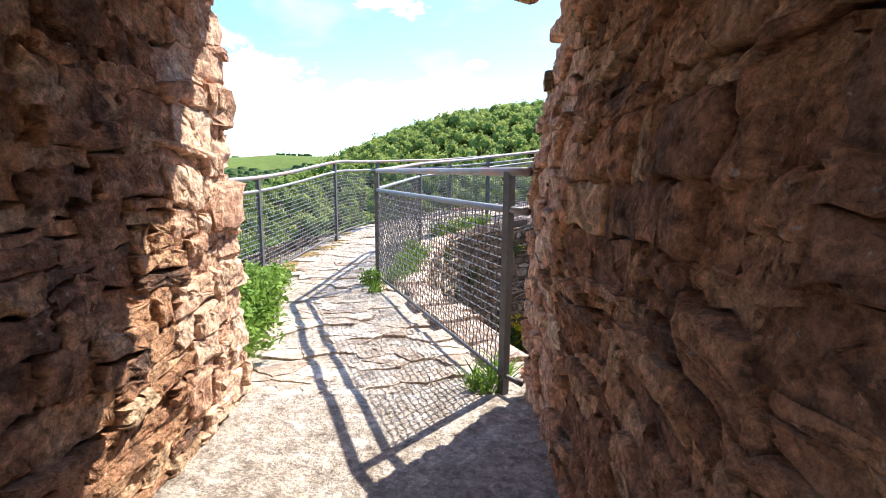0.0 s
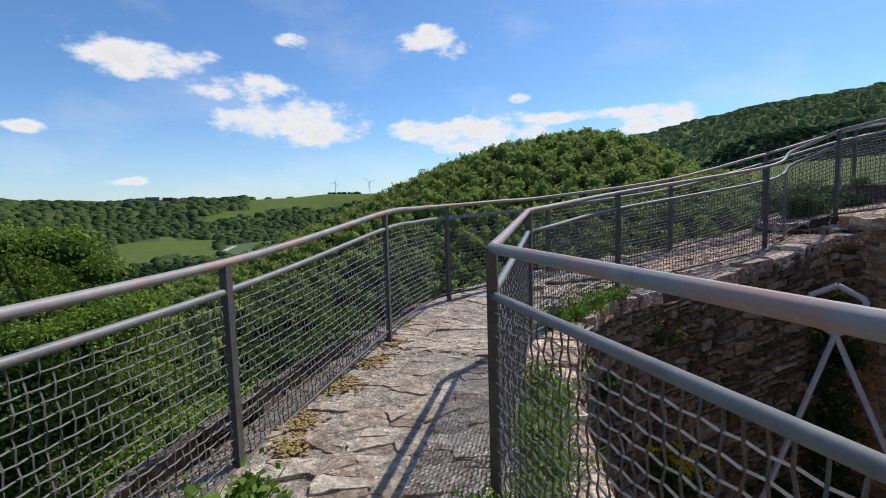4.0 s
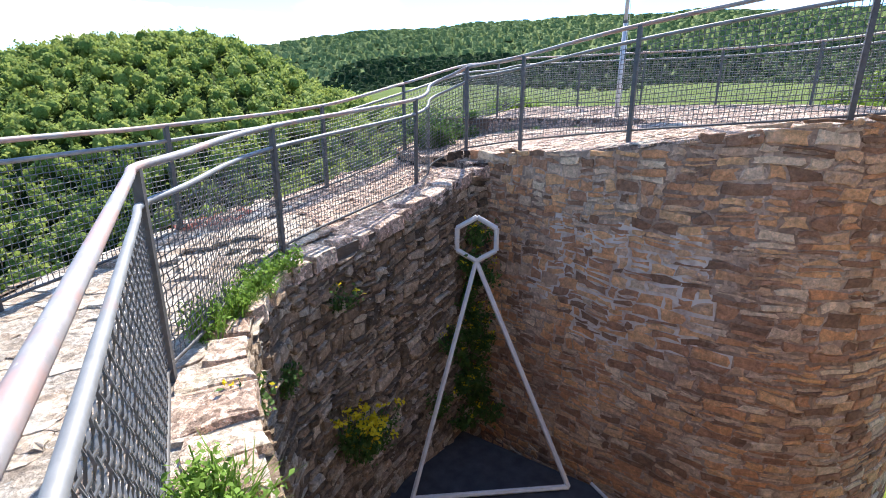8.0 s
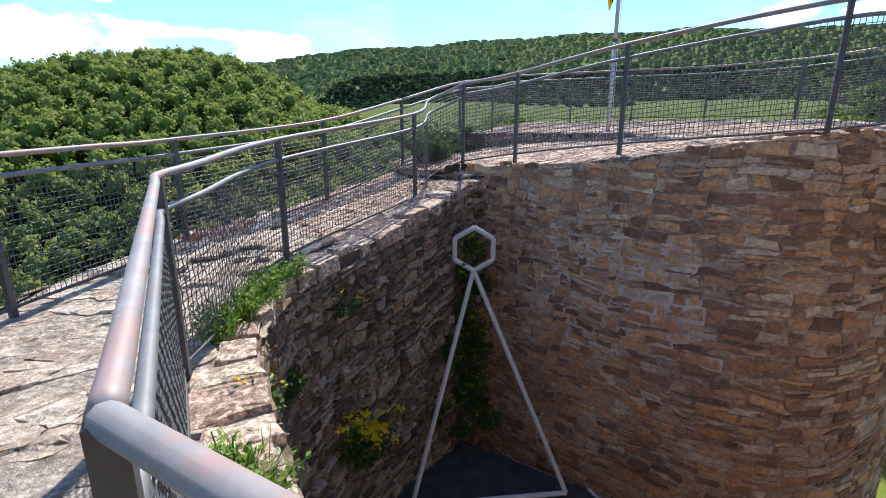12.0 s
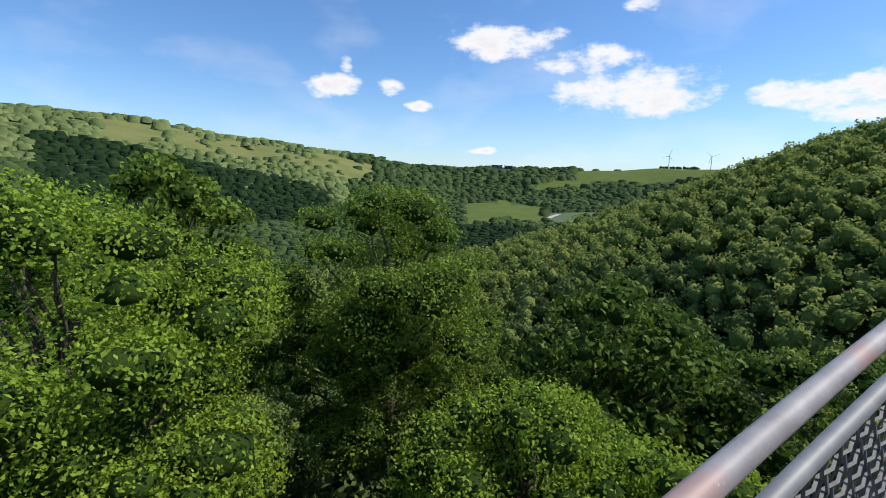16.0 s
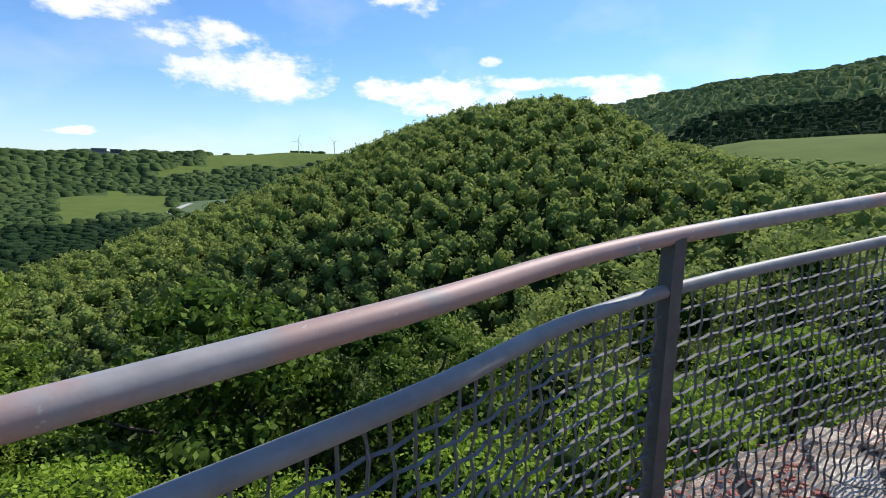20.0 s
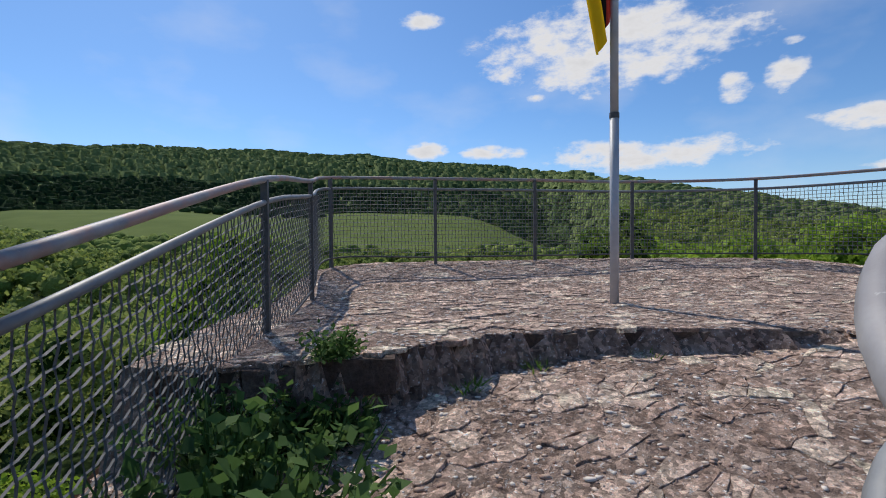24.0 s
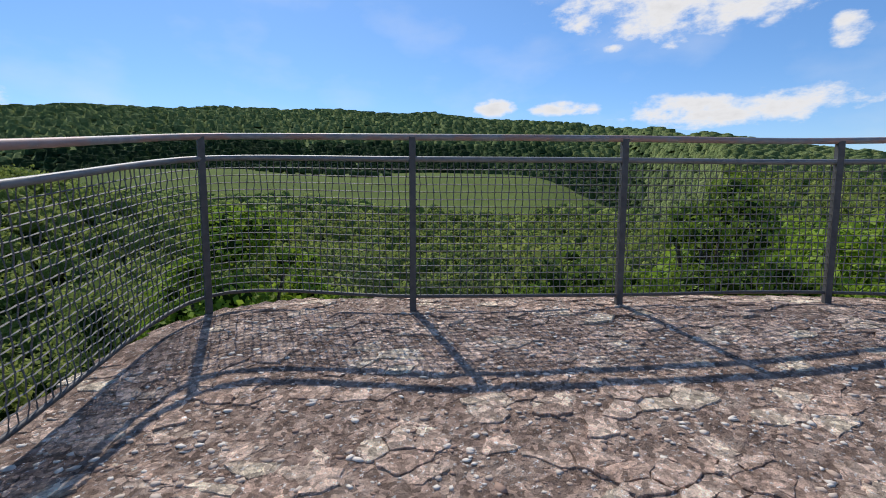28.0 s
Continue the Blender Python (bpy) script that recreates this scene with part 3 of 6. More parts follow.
def rim_z(a):
    return float(np.interp(a % 360, [0, 64, 83, 120, 145, 160, 172, 190, 207, 218, 232, 241, 270, 318, 360], [1.70, 1.70, 1.46, 1.18, 0.90, 0.90, 0.97, 1.06, 1.14, 1.18, 1.40, 1.50, 1.52, 1.66, 1.70]))


# ---- terrain ----
O = (3.0, 7.0)
SKY_A = [-180, -135, -91, -83, -73, -66, -61, -53, -50, -47, -40, -35, -30, -20, -13, 0, 17, 22, 24, 31, 35, 45, 56, 64, 73, 81, 85, 94, 97, 106, 109, 116, 123, 150, 180]
SKY_E = [4.0, 5.0, 5.5, 5.55, 5.0, 3.9, 3.5, 2.65, 2.15, 1.6, 1.5, 1.6, 1.7, 2.2, 2.3, 4.0, 7.0, 8.2, 8.4, 8.9, 9.2, 9.8, 9.9, 9.8, 9.1, 8.4, 8.0, 6.7, 6.2, 4.4, 3.5, 2.35, 1.3, 2.0, 4.0]
VAL_D = [-180, -95, -60, -42, -20, 10, 22, 31, 85, 95, 130, 180]
VAL_Z = [-40, -60, -62, -66, -64, -49, -44, -26, -22, -14, -14, -40]
SKY_D = [1200, 1500, 1700, 2100, 2300, 1400, 1250, 1250, 1250, 620, 520, 1200]
RISE_D = [300, 420, 620, 1150, 1250, 650, 610, 608, 600, 60, 55, 300]


def smooth01(t):
    t = np.clip(t, 0, 1)
    return t * t * (3 - 2 * t)


def ground_z(x, y):
    x, y = np.asarray(x, float), np.asarray(y, float)
    dx, dy = x - O[0], y - O[1]
    d = np.hypot(dx, dy)
    th = np.degrees(np.arctan2(dx, dy))
    ev, val = np.interp(th, SKY_A, SKY_E), np.interp(th, VAL_D, VAL_Z)
    dfar, drise = np.interp(th, VAL_D, SKY_D), np.interp(th, VAL_D, RISE_D)
    near = -7.4 - 6.0 * smooth01((12 - th) / 14) * smooth01((th + 150) / 30) * smooth01((d - 4) / 8)
    top = 1.5 + dfar * np.tan(np.radians(ev)) - 0.011 * dfar - 3
    z = near + (val - near) * smooth01((d - 17) / 75)
    z = z + (top - val) * smooth01((d - drise) / (dfar - drise)) * (d > drise)
    z = z + np.where(d > dfar, (dfar - d) * 0.02, 0)
    lift = smooth01((th - 18) / 10) * smooth01((92 - th) / 18)
    z = z + lift * (63 - 0.12 * np.abs(th - 30)) * np.clip((d - 190) / 410, 0, 1) * smooth01((1250 - d) / 500)
    a = np.radians(7.0)
    hx, hy = O[0] + 260 * np.sin(a), O[1] + 260 * np.cos(a)
    px, py = (x - hx) * np.cos(a) - (y - hy) * np.sin(a), (x - hx) * np.sin(a) + (y - hy) * np.cos(a)
    z = z + 79.5 * np.exp(-np.where(px < 0, np.abs(px / 133) ** 2, np.abs(px / 64) ** 3) / 2 - (py / 95) ** 2 / 2) * smooth01((d - 30) / 120)
    z = z + (np.sin(x * 0.021 + 1) * np.cos(y * 0.017) * 4) * smooth01((d - 120) / 300)
    return z


def land_use(x, y):
    """0 woodland floor, 1 green field, 2 pale pasture, 3 courtyard grass, 4 crop, 5 and 6 far woods."""
    dx, dy = x - O[0], y - O[1]
    d, th = math.hypot(dx, dy), math.degrees(math.atan2(dx, dy))
    if d < 21 and 20 < th < 175:
        return 3
    if 27 < th < 87 and float(np.interp(th, [27, 35, 45, 60, 74, 87], [440, 395, 345, 290, 265, 360])) < d < 610 - max(0, th - 62) * 5:
        return 1
    if -41 < th < -31.5 and 645 + 8 * (th + 41) < d < 1330 - 26 * abs(th + 36):
        return 1
    if -31 <= th < -22 and 720 < d < 1010:
        return 4
    if -79 < th < -52 and 1130 + 3 * (th + 79) < d < 1560 + 6 * (th + 60):
        return 2
    if -28 < th < -9 and 1720 < d < 2500 or -33 < th < -26 and 1500 + 30 * (th + 33) < d < 1680 + 30 * (th + 33):
        return 1
    if d > 600:
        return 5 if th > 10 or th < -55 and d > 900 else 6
    return 0


M_floor = surface("woodland_floor", [(0.3, (0.02, 0.035, 0.01)), (0.7, (0.05, 0.075, 0.02))], 0.4, 0.95, 0.8, 2.0, bump_dist=0.3)
M_field = surface("green_field", [(0.3, (0.09, 0.125, 0.026)), (0.7, (0.13, 0.165, 0.04))], 0.03, 0.9, 0.4, 1.5, bump_dist=0.2)
M_pasture = surface("dry_pasture", [(0.3, (0.15, 0.17, 0.05)), (0.7, (0.22, 0.22, 0.08))], 0.012, 0.9, 0.4, 1.0, bump_dist=0.2)


M_crop = surface("young_crop", [(0.3, (0.09, 0.13, 0.06)), (0.7, (0.13, 0.17, 0.085))], 0.03, 0.9, 0.4, 1.5, bump_dist=0.2)


def build_ground():
    rs = [0, 4, 8, 12, 16, 20, 24, 28, 34, 40, 48, 56, 66, 78, 92, 108, 125, 145, 165, 190, 215, 240, 265, 290, 320, 350, 385, 420, 460, 500, 540, 575, 605,
          640, 665, 690, 715, 740, 770, 800, 835, 870, 910, 950, 995, 1040, 1090, 1140, 1250, 1370, 1490, 1620, 1780, 1960, 2150, 2500, 3200, 4600]
    n = 480
    vs = [(O[0], O[1], float(ground_z(O[0], O[1])))]
    for r in rs[1:]:
        a = np.arange(n) * 2 * np.pi / n
        x, y = O[0] + r * np.sin(a), O[1] + r * np.cos(a)
        z = ground_z(x, y)
        vs.extend(zip(x.tolist(), y.tolist(), z.tolist()))
    fs, ix = [], []
    for j in range(n):
        fs.append((0, 1 + (j + 1) % n, 1 + j))
        ix.append(3)
    for k in range(len(rs) - 2):
        r = (rs[k + 1] + rs[k + 2]) / 2
        for j in range(n):
            a, b = 1 + k * n + j, 1 + k * n + (j + 1) % n
            fs.append((a, b, b + n, a + n))
            th = (j + 0.5) * 2 * math.pi / n
            ix.append(land_use(O[0] + r * math.sin(th), O[1] + r * math.cos(th)))
    ob = solid("ground", vs, fs, [M_floor, M_field, M_pasture, M_grass, M_crop, M_pale, M_far], smooth=True, index=ix)
    tagged(ob, "rolling ground with woods, fields and castle lawn", "ground", kind="structure")


build_ground()


# ---- walkway on the curtain wall ----
# stations along the walk: outer edge, inner edge, height
WALK = [((-2.25, 1.80), (0.85, 1.80), 0.0), ((-2.20, 3.0), (0.72, 2.5), -0.02), ((-2.08, 4.5), (0.02, 4.3), 0.0), ((-1.84, 6.0), (0.08, 5.6), 0.06), ((-1.62, 7.0), (0.20, 6.5), 0.11),
        ((-1.30, 8.05), (0.42, 7.1), 0.16), ((-0.85, 8.78), (0.80, 7.6), 0.21), ((-0.25, 9.30), (1.30, 7.88), 0.27), ((0.45, 9.72), (1.80, 8.05), 0.33),
        ((1.35, 10.08), (2.30, 8.25), 0.42), ((2.25, 10.42), (2.75, 8.36), 0.51), ((3.20, 10.80), (3.15, 8.45), 0.64), ((4.0, 11.15), (3.55, 8.60), 0.76), ((4.6, 11.4), (4.15, 8.72), 0.82)]


def walk_at(s, q, d=0.0):
    """A place on the walkway: s counts stations, q runs from the outer (0) to the inner edge (1)."""
    s = min(max(s, 0), len(WALK) - 1.0001)
    k = int(s)
    t = s - k
    (a0, b0, z0), (a1, b1, z1) = WALK[k], WALK[k + 1]
    ax, ay = a0[0] + (a1[0] - a0[0]) * t, a0[1] + (a1[1] - a0[1]) * t
    bx, by = b0[0] + (b1[0] - b0[0]) * t, b0[1] + (b1[1] - b0[1]) * t
    z = z0 + (z1 - z0) * t
    x, y = ax + (bx - ax) * q, ay + (by - ay) * q
    return Vector((x, y, z + d + 0.012 * math.sin(x * 5) * math.cos(y * 4)))


def build_curtain():
    wall = thing("wall_curtain", "rubble stone curtain wall with a paved wall walk on top", "wall", kind="structure")
    n = 52
    top, outer, inner, vs, fs, ix = [], [], [], [], [], []
    for k in range(n + 1):
        s = (len(WALK) - 1) * k / n
        a, b = walk_at(s, 0, -0.03), walk_at(s, 1, -0.03)
        m = [walk_at(s, q / 6, -0.017) for q in range(7)]
        row = [Vector((a.x - 0.05, a.y + 0.02, -11.5))] + m + [Vector((b.x, b.y, -9.6))]
        vs.extend(tuple(p) for p in row)
    w = 9
    for k in range(n):
        for j in range(w - 1):
            fs.append((k * w + j, k * w + j + 1, (k + 1) * w + j + 1, (k + 1) * w + j))
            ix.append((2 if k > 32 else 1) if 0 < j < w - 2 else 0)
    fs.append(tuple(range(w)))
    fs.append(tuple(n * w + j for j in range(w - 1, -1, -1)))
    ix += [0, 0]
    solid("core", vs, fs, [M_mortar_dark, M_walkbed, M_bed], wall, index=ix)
    return wall


curtain = build_curtain()
inner_line = Line([Vector((*w[1], 0)) for w in WALK[1:]])
inner_z = Line([Vector((*w[1], w[2])) for w in WALK[1:]])


def inner_face(u, v, d):
    p, t = inner_line.at(u)
    q, _ = inner_z.at(u)
    return Vector((p.x, p.y, q.z + v)) + Vector((t.y, -t.x, 0)) * d


def build_tower():
    tower = thing("wall_round_tower", "round sandstone tower with a flat paved top", "tower", kind="structure")
    n = 288
    vs, fs, ix = [], [], []
    zs = [-9.6, -5.0, -2.0, -1.6, -1.45, -1.3, -1.15, -1.0, -0.85, -0.7, -0.55, -0.4, -0.25, -0.1, 0.05, 0.2, 0.35, 0.5, 0.7]
    for k in range(n):
        a = 360 * k / n
        r = rim_s(a)
        c, s = math.cos(radians(a)), math.sin(radians(a))
        for z in zs:
            rr = r + 0.005 * max(0, -z)
            vs.append((TOWER_C[0] + rr * c, TOWER_C[1] + rr * s, z))
        vs.append((TOWER_C[0] + r * c, TOWER_C[1] + r * s, rim_z(a) - 0.05))
    w = len(zs) + 1
    for k in range(n):
        k2 = (k + 1) % n
        for j in range(w - 1):
            fs.append((k * w + j, k2 * w + j, k2 * w + j + 1, k * w + j + 1))
            a, z = 360 * (k + 0.5) / n, (zs[j] + zs[min(j + 1, w - 2)]) / 2
            ix.append(1 if ((a - 217) / 17) ** 2 + ((z + 0.40) / 0.80) ** 2 + 0.9 * noise.noise((a * 0.2, z * 2.6, 1)) < 0.85 else 0)
    solid("core", vs, fs, [M_mortar_tower, M_mortar_pale], tower, smooth=True, index=ix)
    return tower


tower = build_tower()


def tower_face(u, v, d):
    """u: degrees from +x; v: height in metres; d: outwards."""
    r = rim_s(u) + 0.005 * max(0, -v) + d
    return Vector((TOWER_C[0] + r * math.cos(radians(u)), TOWER_C[1] + r * math.sin(radians(u)), v))


# upper tier of the platform; its edge is the ragged step
STEP = [(5.12, 11.55), (5.22, 11.25), (5.45, 10.90), (5.72, 10.66), (6.02, 10.38), (6.24, 10.20), (6.46, 9.86), (6.60, 9.64), (6.70, 9.35), (6.80, 8.88), (6.86, 8.55), (6.98, 8.15), (6.95, 7.4), (6.6, 6.6), (6.0, 5.8), (5.35, 5.05), (5.2, 4.8)]


def up_z(x, y):
    """The upper tier climbs towards its outer rail."""
    return 1.45 + 0.27 * float(smooth01((x + 0.35 * (y - 10.5) - 7.8) / 2.6))


def in_rim(x, y, pad=0.0):
    a = math.degrees(math.atan2(y - TOWER_C[1], x - TOWER_C[0]))
    return math.hypot(x - TOWER_C[0], y - TOWER_C[1]) < rim_s(a) - pad


def step_side(x, y):
    """True on the upper tier."""
    best, side = 1e9, True
    for (ax, ay), (bx, by) in zip(STEP, STEP[1:]):
        t = min(max(((x - ax) * (bx - ax) + (y - ay) * (by - ay)) / ((bx - ax) ** 2 + (by - ay) ** 2), 0), 1)
        d = math.hypot(x - ax - (bx - ax) * t, y - ay - (by - ay) * t)
        if d < best:
            best, side = d, (bx - ax) * (y - ay) - (by - ay) * (x - ax) > 0
    return side


def low_z(x, y):
    return min(up_z(x, y) - 0.02, float(np.interp(x, [3.7, 4.3, 5.2, 6.2, 6.8], [0.88, 0.93, 1.08, 1.25, 1.31])) + float(np.interp(y, [5.0, 7.0, 8.6], [0.45, 0.24, 0.0])))


def rough_edge(pts, n=10, amp=0.035):
    out = []
    for k, p in enumerate(smooth_path([(x, y, 0) for x, y in pts], n)):
        out.append((p.x + amp * (noise.noise((p.x * 6, p.y * 6, 3)) * 1.6), p.y + amp * (noise.noise((p.x * 6, p.y * 6, 9)) * 1.6)))
    return out


def plate(name, outline, z, thick, mat, parent, zf=None, label=""):
    """A slab with a ragged outline."""
    n = len(outline)
    vs = [(x, y, (zf(x, y) if zf else z)) for x, y in outline] + [(x, y, z - thick) for x, y in outline]
    fs = [tuple(range(n))] + [(i, n + i, n + (i + 1) % n, (i + 1) % n) for i in range(n)]
    return solid(name, vs, fs, mat, parent, label)


def build_platform():
    """A fine bed under the flags of both tiers, on the tower head."""
    deck = thing("floor_platform", "paved tower platform in two tiers with a ragged stone step", "floor", kind="structure")
    edge = rough_edge(STEP)
    q, x0, y0, nx, ny = 0.075, 2.4, 3.9, 132, 132
    vs, fs, at = [], [], {}

    def vert(i, k):
        if (i, k) not in at:
            x, y = x0 + i * q, y0 + k * q
            at[(i, k)] = len(vs)
            vs.append((x, y, (up_z(x, y) if step_side(x, y) else low_z(x, y)) - 0.012))
        return at[(i, k)]

    for i in range(nx):
        for k in range(ny):
            if in_rim(x0 + (i + 0.5) * q, y0 + (k + 0.5) * q, 0.03):
                fs.append((vert(i, k), vert(i + 1, k), vert(i + 1, k + 1), vert(i, k + 1)))
    solid("bed", vs, fs, M_bed, deck)
    ring = [(a, TOWER_C[0] + (rim_s(a) - 0.02) * math.cos(radians(a)), TOWER_C[1] + (rim_s(a) - 0.02) * math.sin(radians(a))) for a in range(0, 360, 3)]
    n = len(ring)
    top = [(x, y, (up_z(x, y) if step_side(x, y) else low_z(x, y)) - 0.015) for _, x, y in ring]
    inner = [(TOWER_C[0] + (x - TOWER_C[0]) * 0.96, TOWER_C[1] + (y - TOWER_C[1]) * 0.96, z - 0.01) for x, y, z in top]
    low = [(x, y, z - 0.6) for x, y, z in top]
    solid("rim_bed", inner + top + low, [(i, n + i, n + (i + 1) % n, (i + 1) % n) for i in range(n)] + [(n + i, 2 * n + i, 2 * n + (i + 1) % n, n + (i + 1) % n) for i in range(n)], M_bed, deck)
    return deck, edge


deck, step_edge = build_platform()
LOW_EDGE = [(4.95, 11.50), (4.62, 10.85), (4.32, 10.30), (4.14, 10.0), (4.07, 9.75), (3.94, 9.52), (3.84, 9.15), (3.86, 8.85)]
low_edge = rough_edge(LOW_EDGE, 8, 0.03)
plate("landing_step", low_edge + [(4.3, 8.8), (4.8, 9.6), (5.3, 10.4), (5.4, 11.2), (5.2, 11.5)], 0.90, 0.5, M_bed, deck, zf=lambda x, y: low_z(x, y) - 0.012, label="ragged stone step up from the wall walk")


# ---- keep with the passage ----
Y_FACE = 1.92
PX0, PX1, PZ = -0.80, 0.60, 1.965       # the passage: sides and height
Y_BACK = -0.7
CX0, CX1 = PX0 - 0.11, PX1 + 0.16      # core behind the facing stones


def prism(soup, outline, y0, y1):
    """Straight wall piece: outline in x and z, from y0 to y1."""
    n = len(outline)
    vs = [(x, y0, z) for x, z in outline] + [(x, y1, z) for x, z in outline]
    soup.add(vs, [tuple(range(n)), tuple(range(2 * n - 1, n - 1, -1))] + [(i, n + i, n + (i + 1) % n, (i + 1) % n) for i in range(n)])


def build_keep():
    keep = thing("wall_keep", "tall ruined rubble keep pierced by a low passage", "wall", kind="structure")
    s = Soup()
    # top kept low, so that sun reaches the unseen floor behind the passage
    X0, X1, ZT = -2.6, 6.05, 3.3
    w0, w1, wz0, wz1 = 3.85, 4.95, -2.05, -0.85      # window hole
    n0, n1, nz0, nz1 = 2.9, 5.0, 0.82, 2.6      # broken recess
    YB = Y_FACE - 1.2
    prism(s, [(X0, -10), (CX0, -10), (CX0, ZT), (X0, ZT)], Y_FACE, YB)
    prism(s, [(CX0, -10), (CX1, -10), (CX1, -0.03), (CX0, -0.03)], Y_FACE, YB)
    prism(s, [(CX0, PZ + 0.02), (CX1, PZ + 0.02), (CX1, ZT), (CX0, ZT)], Y_FACE, YB)
    prism(s, [(CX1, -10), (n0, -10), (n0, ZT), (CX1, ZT)], Y_FACE, YB)
    prism(s, [(n0, -10), (w0, -10), (w0, nz0), (n0, nz0)], Y_FACE, YB)
    prism(s, [(w0, -10), (w1, -10), (w1, wz0), (w0, wz0)], Y_FACE, YB)
    prism(s, [(w0, wz1), (w0 + 0.3, wz1 + 0.35), (w0 + 0.75, wz1 + 0.5), (w1 - 0.3, wz1 + 0.3), (w1, wz1 - 0.2), (w1, nz0), (w0, nz0)], Y_FACE, YB)
    prism(s, [(w1, -10), (X1, -10), (X1, nz0), (w1, nz0)], Y_FACE, YB)
    prism(s, [(n1, nz0), (X1, nz0), (X1, ZT), (n1, ZT)], Y_FACE, YB)
    prism(s, [(n0, nz1), (n1, nz1), (n1, ZT), (n0, ZT)], Y_FACE, YB)
    prism(s, [(n0, nz0), (n1, nz0), (n1, nz1), (n0, nz1)], Y_FACE - 0.6, YB)
    solid("core", s.v, s.f, M_mortar, keep)
    # passage through the thickness of the keep
    p = Soup()
    prism(p, [(PX0 - 1.5, -10), (CX0, -10), (CX0, 2.4), (PX0 - 1.5, 2.4)], YB, Y_BACK)
    prism(p, [(CX1, -10), (PX1 + 1.5, -10), (PX1 + 1.5, 2.4), (CX1, 2.4)], YB, Y_BACK)
    # unseen back wall, added to bounce sunlight into the passage
    prism(p, [(-5.0, -10), (5.0, -10), (5.0, 3.4), (-5.0, 3.4)], Y_BACK - 3.5, Y_BACK - 4.0)
    solid("passage_core", p.v, p.f, M_mortar, keep)
    f = Soup()
    prism(f, [(PX0 - 0.25, -10), (PX1 + 0.25, -10), (PX1 + 0.25, 0.0), (PX0 - 0.25, 0.0)], Y_FACE + 0.05, Y_BACK)
    # unseen pale floor behind, added to bounce light forward
    prism(f, [(-5.0, -10), (5.0, -10), (5.0, 0.0), (-5.0, 0.0)], Y_BACK, Y_BACK - 3.5)
    ob = solid("floor_passage", f.v, f.f, M_walkbed)
    tagged(ob, "trodden stone and earth floor of the passage, with an unseen bounce floor behind", "floor", kind="structure")
    return keep


keep = build_keep()


def build_ceiling():
    """Rough rubble soffit of the passage, one mesh."""
    nx, ny = 70, 150
    vs, fs = [], []
    for k in range(ny + 1):
        y = Y_FACE + 0.02 - (Y_FACE - Y_BACK) * k / ny
        for j in range(nx + 1):
            x = PX0 - 0.17 + (PX1 - PX0 + 0.40) * j / nx
            c = noise.cell((x * 3.2 + 0.3 * noise.noise((x * 3, y * 3, 1)), y * 5.5, 2))
            e = noise.cell((x * 6.5 + 0.5 * noise.noise((x * 5, y * 5, 6)), y * 9 + 0.5 * noise.noise((x * 5, y * 5, 8)), 5))
            rim_calm = 0.35 + 0.65 * smooth01((Y_FACE - y) / 0.5)
            z = PZ + 0.005 + (0.055 * (c - 0.5) + 0.05 * (e - 0.5)) * rim_calm - 0.02 * smooth01((x - 0.1) / 0.5) + 0.04 * noise.noise((x * 2, y * 2, 0)) + 0.025 * noise.noise((x * 9, y * 9, 4)) + 0.05 * max(0, (Y_FACE - y)) * 0.6
            vs.append((x, y, z))
    for k in range(ny):
        for j in range(nx):
            a = k * (nx + 1) + j
            fs.append((a, a + 1, a + nx + 2, a + nx + 1))
    n = len(vs)
    vs2 = [(x, y, z + 0.5) for x, y, z in (vs[0], vs[nx], vs[-1], vs[-1 - nx])]
    vs += vs2
    fs.append((n, n + 1, n + 2, n + 3))
    fs.append(tuple(list(range(0, nx + 1)) + [n + 1, n]))
    ob = solid("ceiling_passage", vs, fs, M_ceil)
    tagged(ob, "low rough sandstone ceiling of the passage", "ceiling", kind="structure")


M_ceil = surface("ceiling_sandstone", [(0.15, (0.46, 0.24, 0.13)), (0.45, (0.72, 0.43, 0.235)), (0.8, (0.80, 0.56, 0.35))], 3.0, 0.95, 1.0, 22.0, bump_dist=0.035, chips=(13.0, 0.15), grain=(20.0, 0.5), spots=((0.26, 0.14, 0.085), 3.0, 0.60, 0.7))
build_ceiling()


# ---- courtyard: slab roof, terrace, ivy wall, niche wall ----
def build_court():
    s = Soup()
    pts = [(4.15, 6.75), (4.07, 6.36), (3.87, 5.52), (3.0, 3.9), (0.5, 3.2), (-0.2, 5.5), (0.4, 7.6), (1.5, 8.6), (3.4, 8.9)]
    n = len(pts)
    s.add([(x, y, -3.02) for x, y in pts] + [(x, y, -3.32) for x, y in pts], [tuple(range(n - 1, -1, -1)), tuple(range(n, 2 * n))] + [(i, (i + 1) % n, n + (i + 1) % n, n + i) for i in range(n)])
    roof = solid("flat_roof", s.v, s.f, M_slab)
    tagged(roof, "dark bitumen flat roof in the nook below the tower", "roof", kind="structure")
    e = Soup()
    for a, b in ((pts[0], pts[1]), (pts[1], pts[2]), (pts[2], pts[3])):
        tube(e, [(*a, -2.99), (*b, -2.99)], 0.022, 6)
    solid("roof_edge_trim", e.v, e.f, M_white, roof, "pale metal edge trim")
    w = Soup()
    box(w, (1.6, 5.3, -6.3), (1.2, 1.4, 2.95))
    solid("roof_support_wall", w.v, w.f, M_mortar, roof)


build_court()


